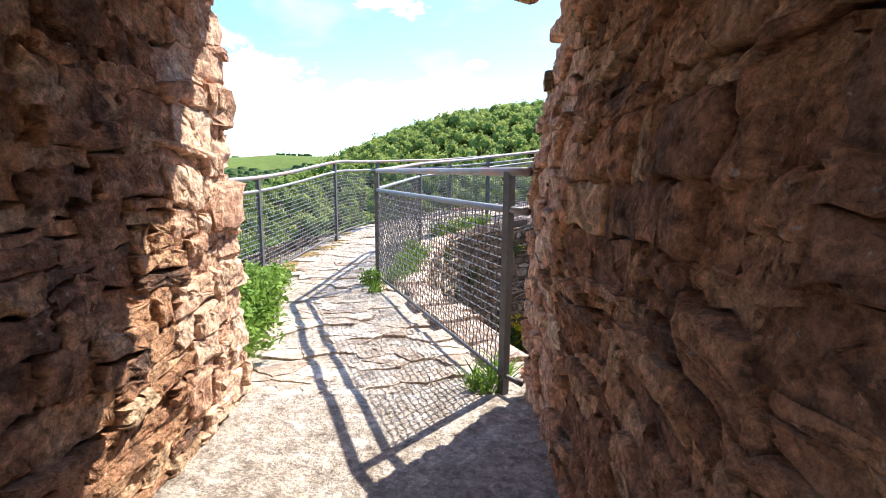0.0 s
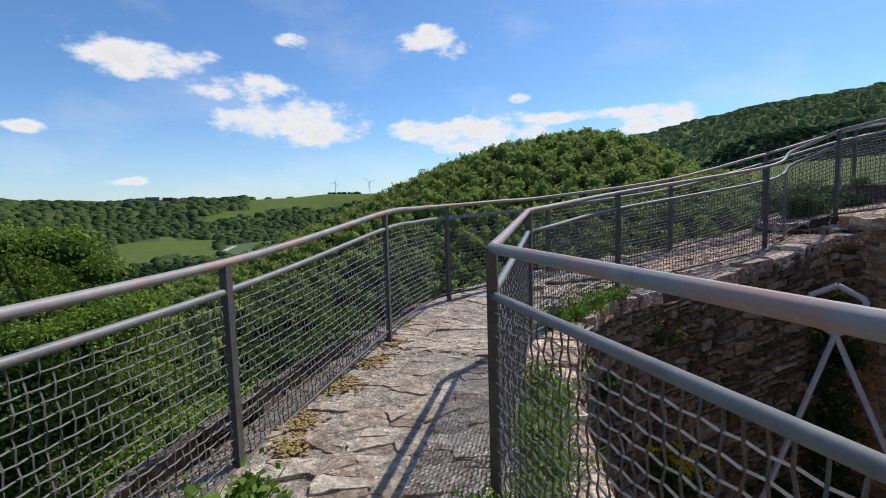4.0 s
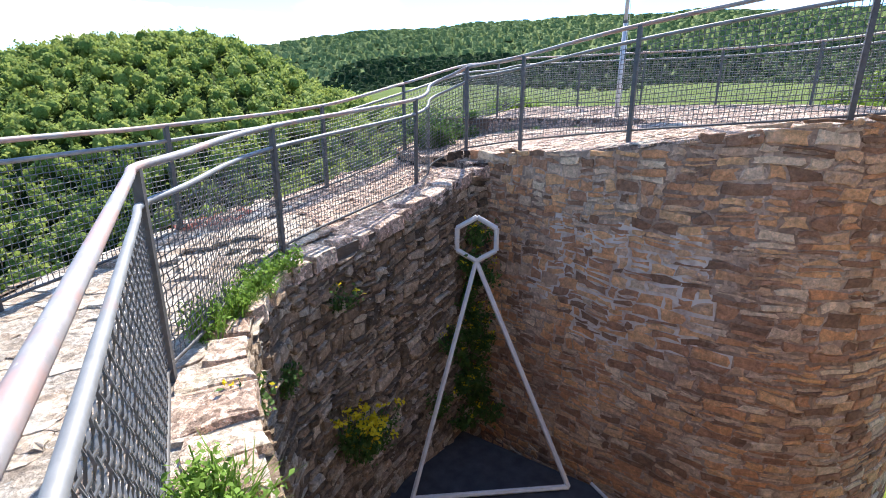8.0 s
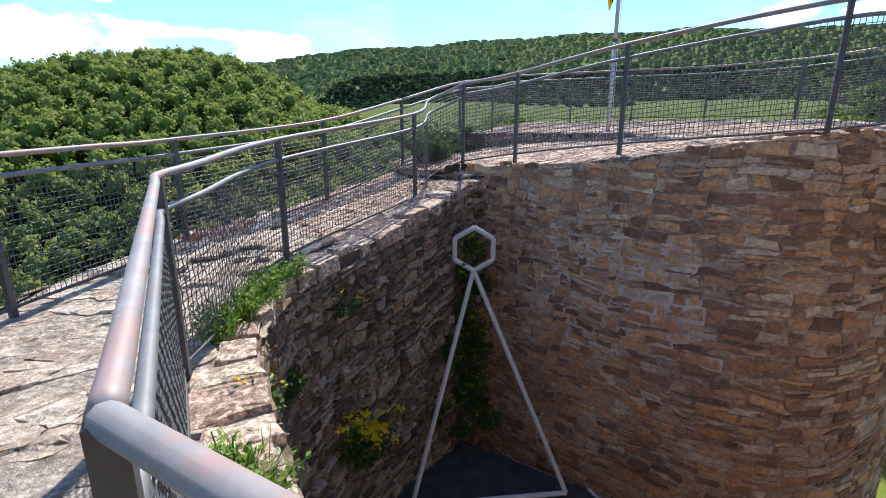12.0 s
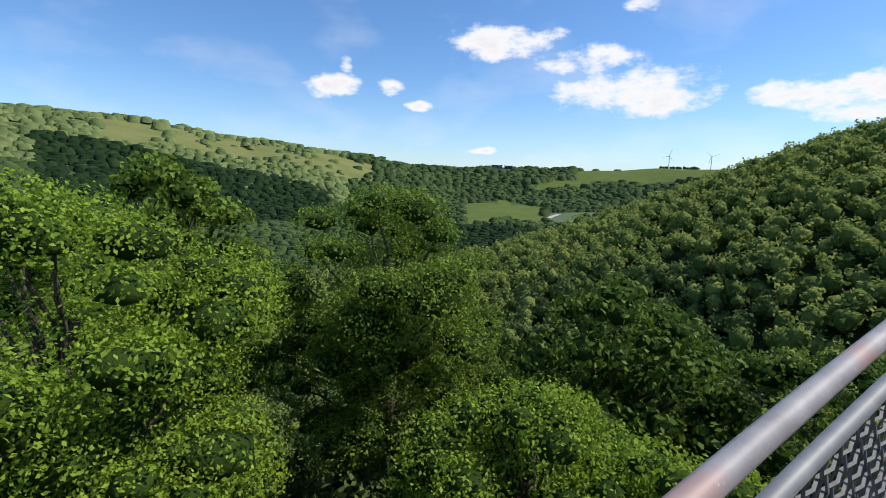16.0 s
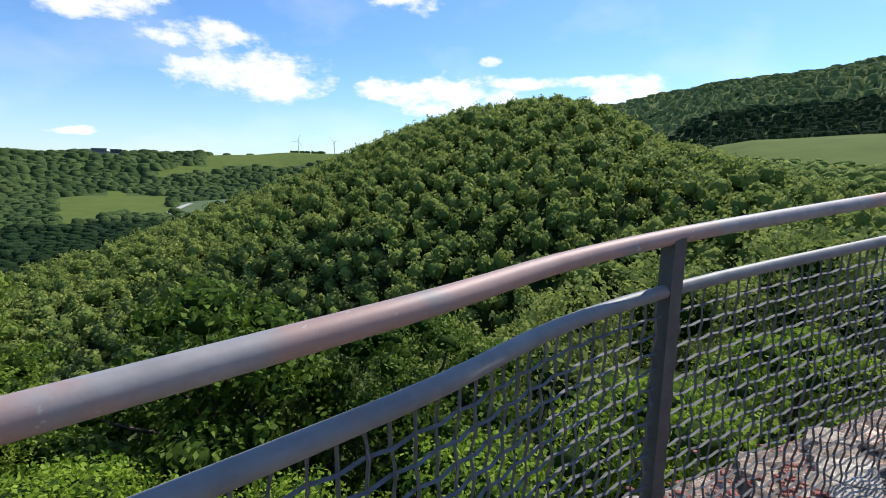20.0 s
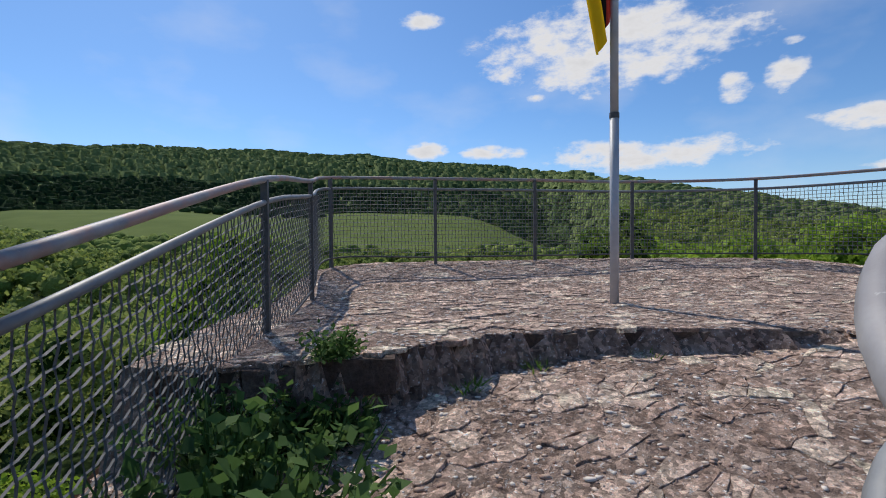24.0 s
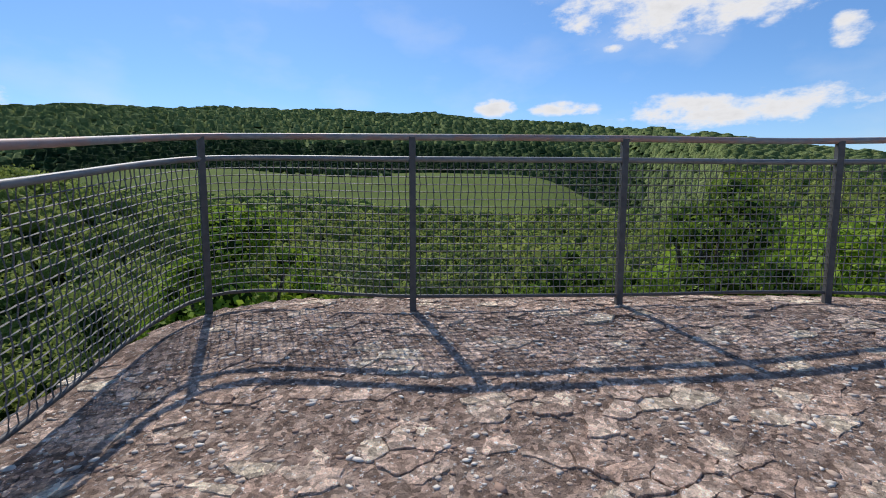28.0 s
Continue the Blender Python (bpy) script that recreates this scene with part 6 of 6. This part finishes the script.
def jamb_stones():
    """Large rounded blocks standing proud on the outer corner of the passage."""
    w = thing("jamb", "large broken pink sandstone blocks on the passage corner", "wall", kind="structure")
    bm = bmesh.new()
    bmesh.ops.create_icosphere(bm, subdivisions=3, radius=1.0)
    base = np.array([tuple(v.co) for v in bm.verts])
    faces = [tuple(v.index for v in f.verts) for f in bm.faces]
    bm.free()
    base = np.sign(base) * np.abs(base) ** 0.32
    base /= np.abs(base).max()
    z = 0.0
    for k, (h, out, north) in enumerate(((0.16, 0.745, 2.05), (0.12, 0.77, 2.01), (0.18, 0.75, 2.04), (0.13, 0.775, 2.0), (0.15, 0.745, 2.04), (0.14, 0.765, 2.02), (0.20, 0.715, 2.05), (0.07, 0.80, 1.98), (0.14, 0.752, 2.01), (0.05, 0.81, 1.98), (0.19, 0.738, 2.02), (0.14, 0.76, 2.0), (0.17, 0.75, 2.0))):
        half = np.array([0.17, 0.14 + 0.03 * math.sin(k * 2.3), h * 0.54])
        c = np.array([-out - 0.062 - half[0], north - 0.03 - half[1], z + h / 2])
        lump = np.array([1 + 0.22 * noise.noise((v[0] * 1.6 + k * 5, v[1] * 1.6, v[2] * 1.6)) + 0.12 * noise.noise((v[0] * 5 + k, v[1] * 5, v[2] * 5)) for v in base])[:, None]
        solid("jamb_stone", [tuple(v) for v in base * half * lump + c], faces, M_jamb_part, w)
        z += h


passage_stones()
jamb_stones()


def keep_stones():
    f = lambda u, v, d: Vector((u, Y_FACE + d + 0.05 * noise.noise((u * 0.9, v * 0.9, 5)), v))

    def keep_it(u, v):
        if PX0 - 0.1 < u < PX1 + 0.15 and -0.3 < v < PZ + 0.12:
            return False
        if 3.85 < u < 4.95 and -2.05 < v < -0.8 + 0.35 * math.sin((u - 3.85) / 1.1 * math.pi):
            return False
        if v > 3.35 + 0.5 * noise.noise((u * 0.8, 0, 4)) + 0.2 * noise.noise((u * 3, 0, 6)):
            return False
        return not (2.9 < u < 5.0 and 0.82 < v < 2.6)

    lay(keep, "stone", courses(wander(f, 0.06, 2.2, 3), -2.55, 6.05, -7.2, 4.1, (0.06, 0.22), (0.045, 0.11), (0.006, 0.026), keep=keep_it, gap=0.012, jit=0.016, wob=0.05, fine=1), lambda u, v: math.hypot(u - 3.4, v + 0.2), M_keep_part, M_keep, 280)
    # reveals of the window hole
    blocks = []
    for x, sg in ((4.95, -1), (3.85, 1)):
        g = lambda u, v, d, x=x, sg=sg: Vector((x + sg * d, Y_FACE - u, v))
        blocks += list(courses(g, 0.0, 1.1, -2.05, -0.7, (0.2, 0.45), (0.1, 0.2), (0.02, 0.05), gap=0.015))
    lay(keep, "stone", blocks, None, M_keep, M_keep, rest_name="reveal_stones")
    b = lambda u, v, d: Vector((u, Y_FACE - 0.6 + d, v))
    blocks = list(courses(b, 2.9, 5.0, 0.82, 2.6, (0.2, 0.5), (0.12, 0.25), (0.02, 0.07), gap=0.015))
    for x, sg in ((5.0, -1), (2.9, 1)):
        g = lambda u, v, d, x=x, sg=sg: Vector((x + sg * d, Y_FACE - u, v))
        blocks += list(courses(wander(g, 0.05, 2.2, 4), 0.0, 0.62, 0.82, 2.6, (0.12, 0.35), (0.07, 0.18), (0.02, 0.06), gap=0.015, fine=1))
    g = lambda u, v, d: Vector((u, Y_FACE - v, 0.82 + d))
    blocks += list(courses(wander(g, 0.05, 2.2, 6), 2.9, 5.0, 0.0, 0.6, (0.12, 0.35), (0.1, 0.2), (0.01, 0.04), gap=0.015, fine=1))
    lay(keep, "stone", blocks, None, M_curtain, M_curtain, rest_name="recess_stones")
    # stones on the far side face, seen edge on
    e = lambda u, v, d: Vector((6.05 + d, Y_FACE - u, v))
    lay(keep, "stone", courses(e, 0.0, 1.2, -9.2, 3.3, (0.15, 0.4), (0.1, 0.22), (0.02, 0.09), gap=0.02), None, M_keep, M_keep, rest_name="side_stones")
    # back of the window hole
    s = Soup()
    box(s, (4.4, Y_FACE - 1.25, -1.4), (0.75, 0.05, 1.1))
    solid("window_back", s.v, s.f, M_stone, keep)


M_keep_part = surface("pale_rubble_block", KEEPC, 4.0, 0.95, 1.0, 24.0, obj=0.5, bump_dist=0.03, chips=(20.0, 0.2), grain=(24.0, 0.45))
keep_stones()


# Black of the soot streak, with the corner's shade painted in below it.
M_soot_shade = surface("soot_and_shade_stone", [(0.3, (0.035, 0.028, 0.022)), (0.6, (0.085, 0.06, 0.045)), (0.85, (0.17, 0.115, 0.08))], 5.0, 0.95, 1.0, 24.0, island=0.6, bump_dist=0.03, grain=(24.0, 0.4))


def tower_stones():
    deg = lambda m: math.degrees(m / 4.2)
    blocks, sooty_shaded = [], []
    for um, vm, vs, fs in courses(wander(lambda u, v, d: tower_face(150 + math.degrees(u / 4.2), min(v, rim_z(150 + math.degrees(u / 4.2)) + 0.01), d), 0.05, 1.7, 5), 0.0, radians(150) * 4.2, -9.0, 1.62, (0.10, 0.34), (0.06, 0.15), (0.003, 0.022),
                                  keep=lambda u, v: v < rim_z(150 + math.degrees(u / 4.2)) - 0.02, gap=0.024, jit=0.022, wob=0.05, fine=1, mix=0.38):
        (sooty_shaded if 150 + deg(um) + 6 * noise.noise((um * 3, vm * 2, 2)) < 182 else blocks).append((um, vm, vs, fs))
    mid = radians(60) * 4.2
    lay(tower, "stone", blocks, lambda u, v: abs(u - mid) * 0.6 + abs(v + 0.6), M_tower_part, M_tower, 295)
    lay(tower, "stone", sooty_shaded, None, M_soot_shade, M_soot_shade, rest_name="sooty_stones")
    blocks = list(courses(lambda u, v, d: tower_face(300 + math.degrees(u / 4.2), v, d), 0.0, radians(210) * 4.2, -4.0, 0.95, (0.25, 0.6), (0.14, 0.24), (0.01, 0.04),
                          keep=lambda u, v: v < rim_z(300 + math.degrees(u / 4.2)) - 0.02, gap=0.016))
    lay(tower, "stone", blocks, None, M_tower, M_tower, rest_name="outer_stones")


tower_stones()


def curtain_stones():
    blocks = courses(wander(inner_face, 0.06, 2.0, 7), 0.0, inner_line.length, -4.2, -0.06, (0.08, 0.28), (0.05, 0.15), (0.012, 0.05), gap=0.022, jit=0.022, wob=0.05, fine=1)
    lay(curtain, "stone", blocks, lambda u, v: abs(u - 6.5) * 0.5 + abs(v + 0.5), M_curtain_part, M_curtain, 295)
    ln = Line([Vector((*w[0], 0)) for w in WALK])

    def outer(u, v, d):
        p, t = ln.at(u)
        return Vector((p.x, p.y, v)) + Vector((-t.y, t.x, 0)) * d

    lay(curtain, "stone", courses(outer, 0.0, ln.length, -2.0, 0.0, (0.2, 0.5), (0.12, 0.24), (0.02, 0.06), gap=0.02), None, M_curtain, M_curtain, rest_name="outer_stones")
    # coping: flat uneven stones along the inner edge of the walk
    u = 0.0
    while u < inner_line.length - 0.1:
        w = rng.uniform(0.16, 0.40)
        p, t = inner_z.at(u + w / 2)
        nrm = Vector((t.y, -t.x, 0)).normalized()
        dp = rng.uniform(0.20, 0.36)
        th = rng.uniform(0.03, 0.075)
        f = lambda a, b, d, p=p, t=t, nrm=nrm: p + Vector((t.x, t.y, t.z)) * a + nrm * b + Vector((0, 0, d - 0.02))
        vs, fs = stone(f, -w / 2 + 0.008, w / 2 - 0.008, -dp, rng.uniform(0.0, 0.05), th, 0.03, 0.10, back=-0.10, fine=1)
        solid("coping_stone", vs, fs, M_flag_part, curtain)
        u += w


M_curtain_part = surface("grey_brown_rubble_block", CURTAINC, 4.0, 0.95, 1.0, 24.0, obj=0.7, bump_dist=0.03, chips=(20.0, 0.2), grain=(24.0, 0.5), speck=((0.50, 0.47, 0.42), 24.0, 0.64, 0.7))
curtain_stones()


def clip(poly, mx, my, nx, ny):
    """Keep the side of a polygon that lies behind the line through (mx, my) with normal (nx, ny)."""
    out = []
    for (ax, ay), (bx, by) in zip(poly, poly[1:] + poly[:1]):
        da, db = (ax - mx) * nx + (ay - my) * ny, (bx - mx) * nx + (by - my) * ny
        if da <= 0:
            out.append((ax, ay))
        if (da < 0) != (db < 0) and da != db:
            t = da / (da - db)
            out.append((ax + (bx - ax) * t, ay + (by - ay) * t))
    return out


def flags(parent, inside, zf, x0, x1, y0, y1, near, mats, size=0.17, depth=(0.0, 0.009), limit=290, name="flagstone", gap=0.0022, turn=0.4, long=1.5, worn=0.0):
    """Crazy paving: broken slabs of all sizes, each with its own ragged outline, height and tilt."""
    ca, sa = math.cos(turn), math.sin(turn)
    cells = {}
    nx, ny = int((x1 - x0) / size) + 1, int((y1 - y0) / size) + 1
    for i in range(-6, nx + 6):
        for k in range(-6, ny + 6):
            if rng.random() < 0.30:
                continue
            cells.setdefault((i, k), []).append(((i + rng.uniform(0, 1)) * size, (k + rng.uniform(0, 1)) * size))
            if rng.random() < 0.18:
                cells[(i, k)].append(((i + rng.uniform(0, 1)) * size, (k + rng.uniform(0, 1)) * size))
    blocks = []
    cx, cy = (x0 + x1) / 2, (y0 + y1) / 2
    place = lambda u, v: (cx + (u - (x1 - x0) / 2) * long * ca - (v - (y1 - y0) / 2) * sa, cy + (u - (x1 - x0) / 2) * long * sa + (v - (y1 - y0) / 2) * ca)
    for (i, k), pts in cells.items():
        for pu, pv in pts:
            px, py = place(pu, pv)
            if not inside(px, py) or noise.noise((px * 3.1, py * 3.1, 8)) < worn * 2 - 0.9 or rng.random() < worn * 0.4:
                continue
            poly = [(pu - size * 2, pv - size * 2), (pu + size * 2, pv - size * 2), (pu + size * 2, pv + size * 2), (pu - size * 2, pv + size * 2)]
            for di in range(-3, 4):
                for dk in range(-3, 4):
                    for qu, qv in cells.get((i + di, k + dk), ()):
                        if (qu, qv) != (pu, pv) and poly:
                            poly = clip(poly, (pu + qu) / 2, (pv + qv) / 2, qu - pu, qv - pv)
            if len(poly) < 3:
                continue
            ring = []
            for (au, av), (bu, bv) in zip(poly, poly[1:] + poly[:1]):
                ring.append((au, av))
                m = int(math.hypot(bu - au, bv - av) / 0.035)
                for t in range(1, m + 1):
                    t = (t + rng.uniform(-0.2, 0.2)) / (m + 1)
                    ring.append((au + (bu - au) * t + rng.uniform(-0.008, 0.008), av + (bv - av) * t + rng.uniform(-0.008, 0.008)))
            n = len(ring)
            top = rng.uniform(*depth)
            tx, ty = rng.uniform(-0.05, 0.05), rng.uniform(-0.05, 0.05)
            mu, mv = sum(r[0] for r in ring) / n, sum(r[1] for r in ring) / n
            vs = []
            for inset, z in ((gap * 0.4, -0.02), (gap * 0.6, top * 0.7), (gap * 1.7, top)):
                for u, v in ring:
                    d = math.hypot(mu - u, mv - v) or 1
                    q = min(0.6, inset / d)
                    x, y = place(u + (mu - u) * q, v + (mv - v) * q)
                    e = ((u - mu) * tx + (v - mv) * ty + rng.uniform(-0.0025, 0.0025)) if z > 0 else 0
                    vs.append((x, y, zf(x, y) - 0.014 + z + e))
            x, y = place(mu, mv)
            vs.append((x, y, zf(x, y) - 0.014 + top + rng.uniform(-0.003, 0.004)))
            fs = [(r * n + a, r * n + (a + 1) % n, (r + 1) * n + (a + 1) % n, (r + 1) * n + a) for r in range(2) for a in range(n)]
            fs += [(2 * n + a, 2 * n + (a + 1) % n, 3 * n) for a in range(n)]
            blocks.append((x, y, vs, fs))
    lay(parent, name, blocks, lambda u, v: near(Vector((u, v, 0))), mats[0], mats[1], limit, "rest_of_flags")


walk_floor = thing("floor_walk", "uneven pale stone paving of the wall walk", "floor", kind="structure")


def on_walk(x, y):
    for k in range((len(WALK) - 1) * 3):
        a, b = walk_at(k / 3, 0), walk_at(k / 3, 1)
        c, d = walk_at((k + 1) / 3, 1), walk_at((k + 1) / 3, 0)
        poly = (a, b, c, d)
        s = [(q.x - p.x) * (y - p.y) - (q.y - p.y) * (x - p.x) for p, q in zip(poly, poly[1:] + poly[:1])]
        if all(v >= 0 for v in s) or all(v <= 0 for v in s):
            t = (Vector((x, y, 0)) - a).xy.length / max((b - a).xy.length, 0.01)
            return 0.06 < t < 0.86
    return False


LEDGE = [(-0.70, 9.2), (-0.35, 8.72), (-0.01, 8.52), (0.13, 8.15), (0.30, 7.90), (0.60, 7.6)]


def ledge_side(x, y):
    """True beyond the crack that runs across the walk, where the slabs sit higher."""
    return x < 1.6 and y > 7.0 and y > float(np.interp(x, [p[0] for p in LEDGE], [p[1] for p in LEDGE])) + 0.05 * noise.noise((x * 5, y * 5, 2))


def walk_height(x, y):
    best = None
    for k in range((len(WALK) - 1) * 4):
        a, b = walk_at(k / 4, 0), walk_at(k / 4, 1)
        m = (b - a).xy.normalized()
        d = abs((x - a.x) * -m.y + (y - a.y) * m.x) + (0 if 0 <= (Vector((x, y)) - a.xy).dot(m) <= (b - a).xy.length else 5)
        if best is None or d < best[0]:
            best = (d, (a.z + b.z) / 2)
    return best[1] + (0.035 if ledge_side(x, y) else 0.0)


flags(walk_floor, lambda x, y: on_walk(x, y) and x > 1.5, walk_height, -0.5, 5.0, 7.0, 12.0, lambda p: abs(p.x - 1.9) + abs(p.y - 9.4) * 0.5, (M_flag_part, M_flag), 0.105, limit=150, turn=0.4, worn=0.34, depth=(0.001, 0.012))
flags(walk_floor, lambda x, y: on_walk(x, y) and x <= 1.5, walk_height, -3.6, 2.0, 0.8, 11.0, lambda p: abs(p.x + 0.9) + abs(p.y - 5.0) * 0.5, (M_walk_part, M_walk), 0.12, limit=150, turn=0.2, worn=0.34, depth=(0.001, 0.012))
up_in = lambda x, y: in_rim(x, y, 0.05) and step_side(x, y)
low_in = lambda x, y: not step_side(x, y) and (in_rim(x, y, 0.05) or (8.8 < y < 11.5 and x > float(np.interp(y, [8.85, 9.15, 9.52, 10.0, 10.3, 10.85, 11.5], [3.86, 3.84, 3.94, 4.14, 4.32, 4.62, 4.95]))))
flags(deck, up_in, lambda x, y: up_z(x, y) + 0.012 * noise.noise((x, y, 1)), 3.4, 12.6, 3.6, 13.9, lambda p: math.hypot(p.x - 8.2, p.y - 10.6), (M_flag_part, M_flag), 0.085, turn=-0.9, worn=0.42, depth=(0.002, 0.014))
flags(deck, low_in, low_z, 2.6, 7.4, 4.4, 12.4, lambda p: math.hypot(p.x - 5.0, p.y - 10.0), (M_flag_part, M_flag), 0.09, limit=180, turn=-0.7, worn=0.36, depth=(0.002, 0.014))
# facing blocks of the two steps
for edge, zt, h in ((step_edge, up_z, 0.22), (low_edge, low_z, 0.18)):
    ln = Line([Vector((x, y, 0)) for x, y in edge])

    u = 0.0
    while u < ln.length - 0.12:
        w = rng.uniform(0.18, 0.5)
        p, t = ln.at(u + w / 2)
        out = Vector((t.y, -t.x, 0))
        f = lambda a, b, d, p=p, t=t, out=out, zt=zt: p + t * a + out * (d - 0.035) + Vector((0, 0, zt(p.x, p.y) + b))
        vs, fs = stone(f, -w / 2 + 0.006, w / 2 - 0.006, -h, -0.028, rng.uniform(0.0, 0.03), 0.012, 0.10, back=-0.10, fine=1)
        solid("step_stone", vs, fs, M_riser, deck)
        u += w
# moss spread thinly over the walk by the railing
for k, (x, y, r, m) in enumerate(((-1.35, 6.75, 0.15, M_lichen), (-1.46, 6.28, 0.13, M_lichen), (-1.56, 5.8, 0.12, M_lichen), (-1.64, 5.3, 0.10, M_lichen), (-1.37, 7.3, 0.09, M_lichen), (-1.58, 5.0, 0.09, M_lichen),
                                  (0.62, 9.46, 0.18, M_redmoss), (0.88, 9.56, 0.18, M_redmoss), (0.42, 9.40, 0.12, M_redmoss), (1.12, 9.68, 0.13, M_redmoss))):
    s = Soup()
    z = walk_height(x, y)
    for _ in range(170):
        a, q = rng.uniform(0, 6.28), r * math.sqrt(rng.random()) * (1.6 if rng.random() < 0.25 else 1)
        rr = rng.uniform(0.004, 0.013)
        p = ico_v * np.array([rr * 1.6, rr * 1.6, rr * 0.3]) * (1 + 0.25 * np.random.default_rng(k * 200 + _).normal(size=(len(ico_v), 1))) + np.array([x + q * math.cos(a), y + 1.5 * q * math.sin(a), z - 0.002])
        s.add([tuple(v) for v in p], [tuple(v) for v in ico_f])
    ob = solid("moss_cover", s.v, s.f, m, smooth=True)
    tagged(ob, "ochre moss spread over the paving" if m is M_lichen else "reddish ground cover at the railing foot", "moss", kind="stuff")


def pebbles(name, label, parent, inside, zf, x0, x1, y0, y1, count, mat, seed):
    """Small rounded stones half sunk in the bed between the slabs."""
    gen = np.random.default_rng(seed)
    vs, fs, n0 = [], [], 0
    while n0 < count * len(ico_v):
        x, y = gen.uniform(x0, x1), gen.uniform(y0, y1)
        if not inside(x, y):
            continue
        r = 0.005 + 0.014 * gen.uniform() ** 2
        a = gen.uniform(0, 6.28)
        p = ico_v * np.array([r * gen.uniform(1.0, 1.7), r, r * 0.40]) * (1 + 0.2 * gen.normal(size=(len(ico_v), 1)))
        q = np.stack([p[:, 0] * math.cos(a) - p[:, 1] * math.sin(a), p[:, 0] * math.sin(a) + p[:, 1] * math.cos(a), p[:, 2]], axis=1)
        vs.append(q + np.array([x, y, zf(x, y) - 0.0115]))
        fs.append(ico_f + n0)
        n0 += len(ico_v)
    ob = from_arrays(name, np.concatenate(vs), np.concatenate(fs), mat)
    ob.parent = parent


M_pebble = surface("pebble", [(0.2, (0.36, 0.24, 0.18)), (0.45, (0.54, 0.41, 0.32)), (0.8, (0.74, 0.66, 0.57))], 3.0, 0.85, 0.4, 60.0, island=0.9, bump_dist=0.003)
pebbles("pebbles", "", deck, up_in, up_z, 5.2, 10.4, 8.0, 12.6, 6500, M_pebble, 301)
pebbles("pebbles", "", deck, low_in, low_z, 3.8, 7.2, 8.4, 11.4, 2500, M_pebble, 302)
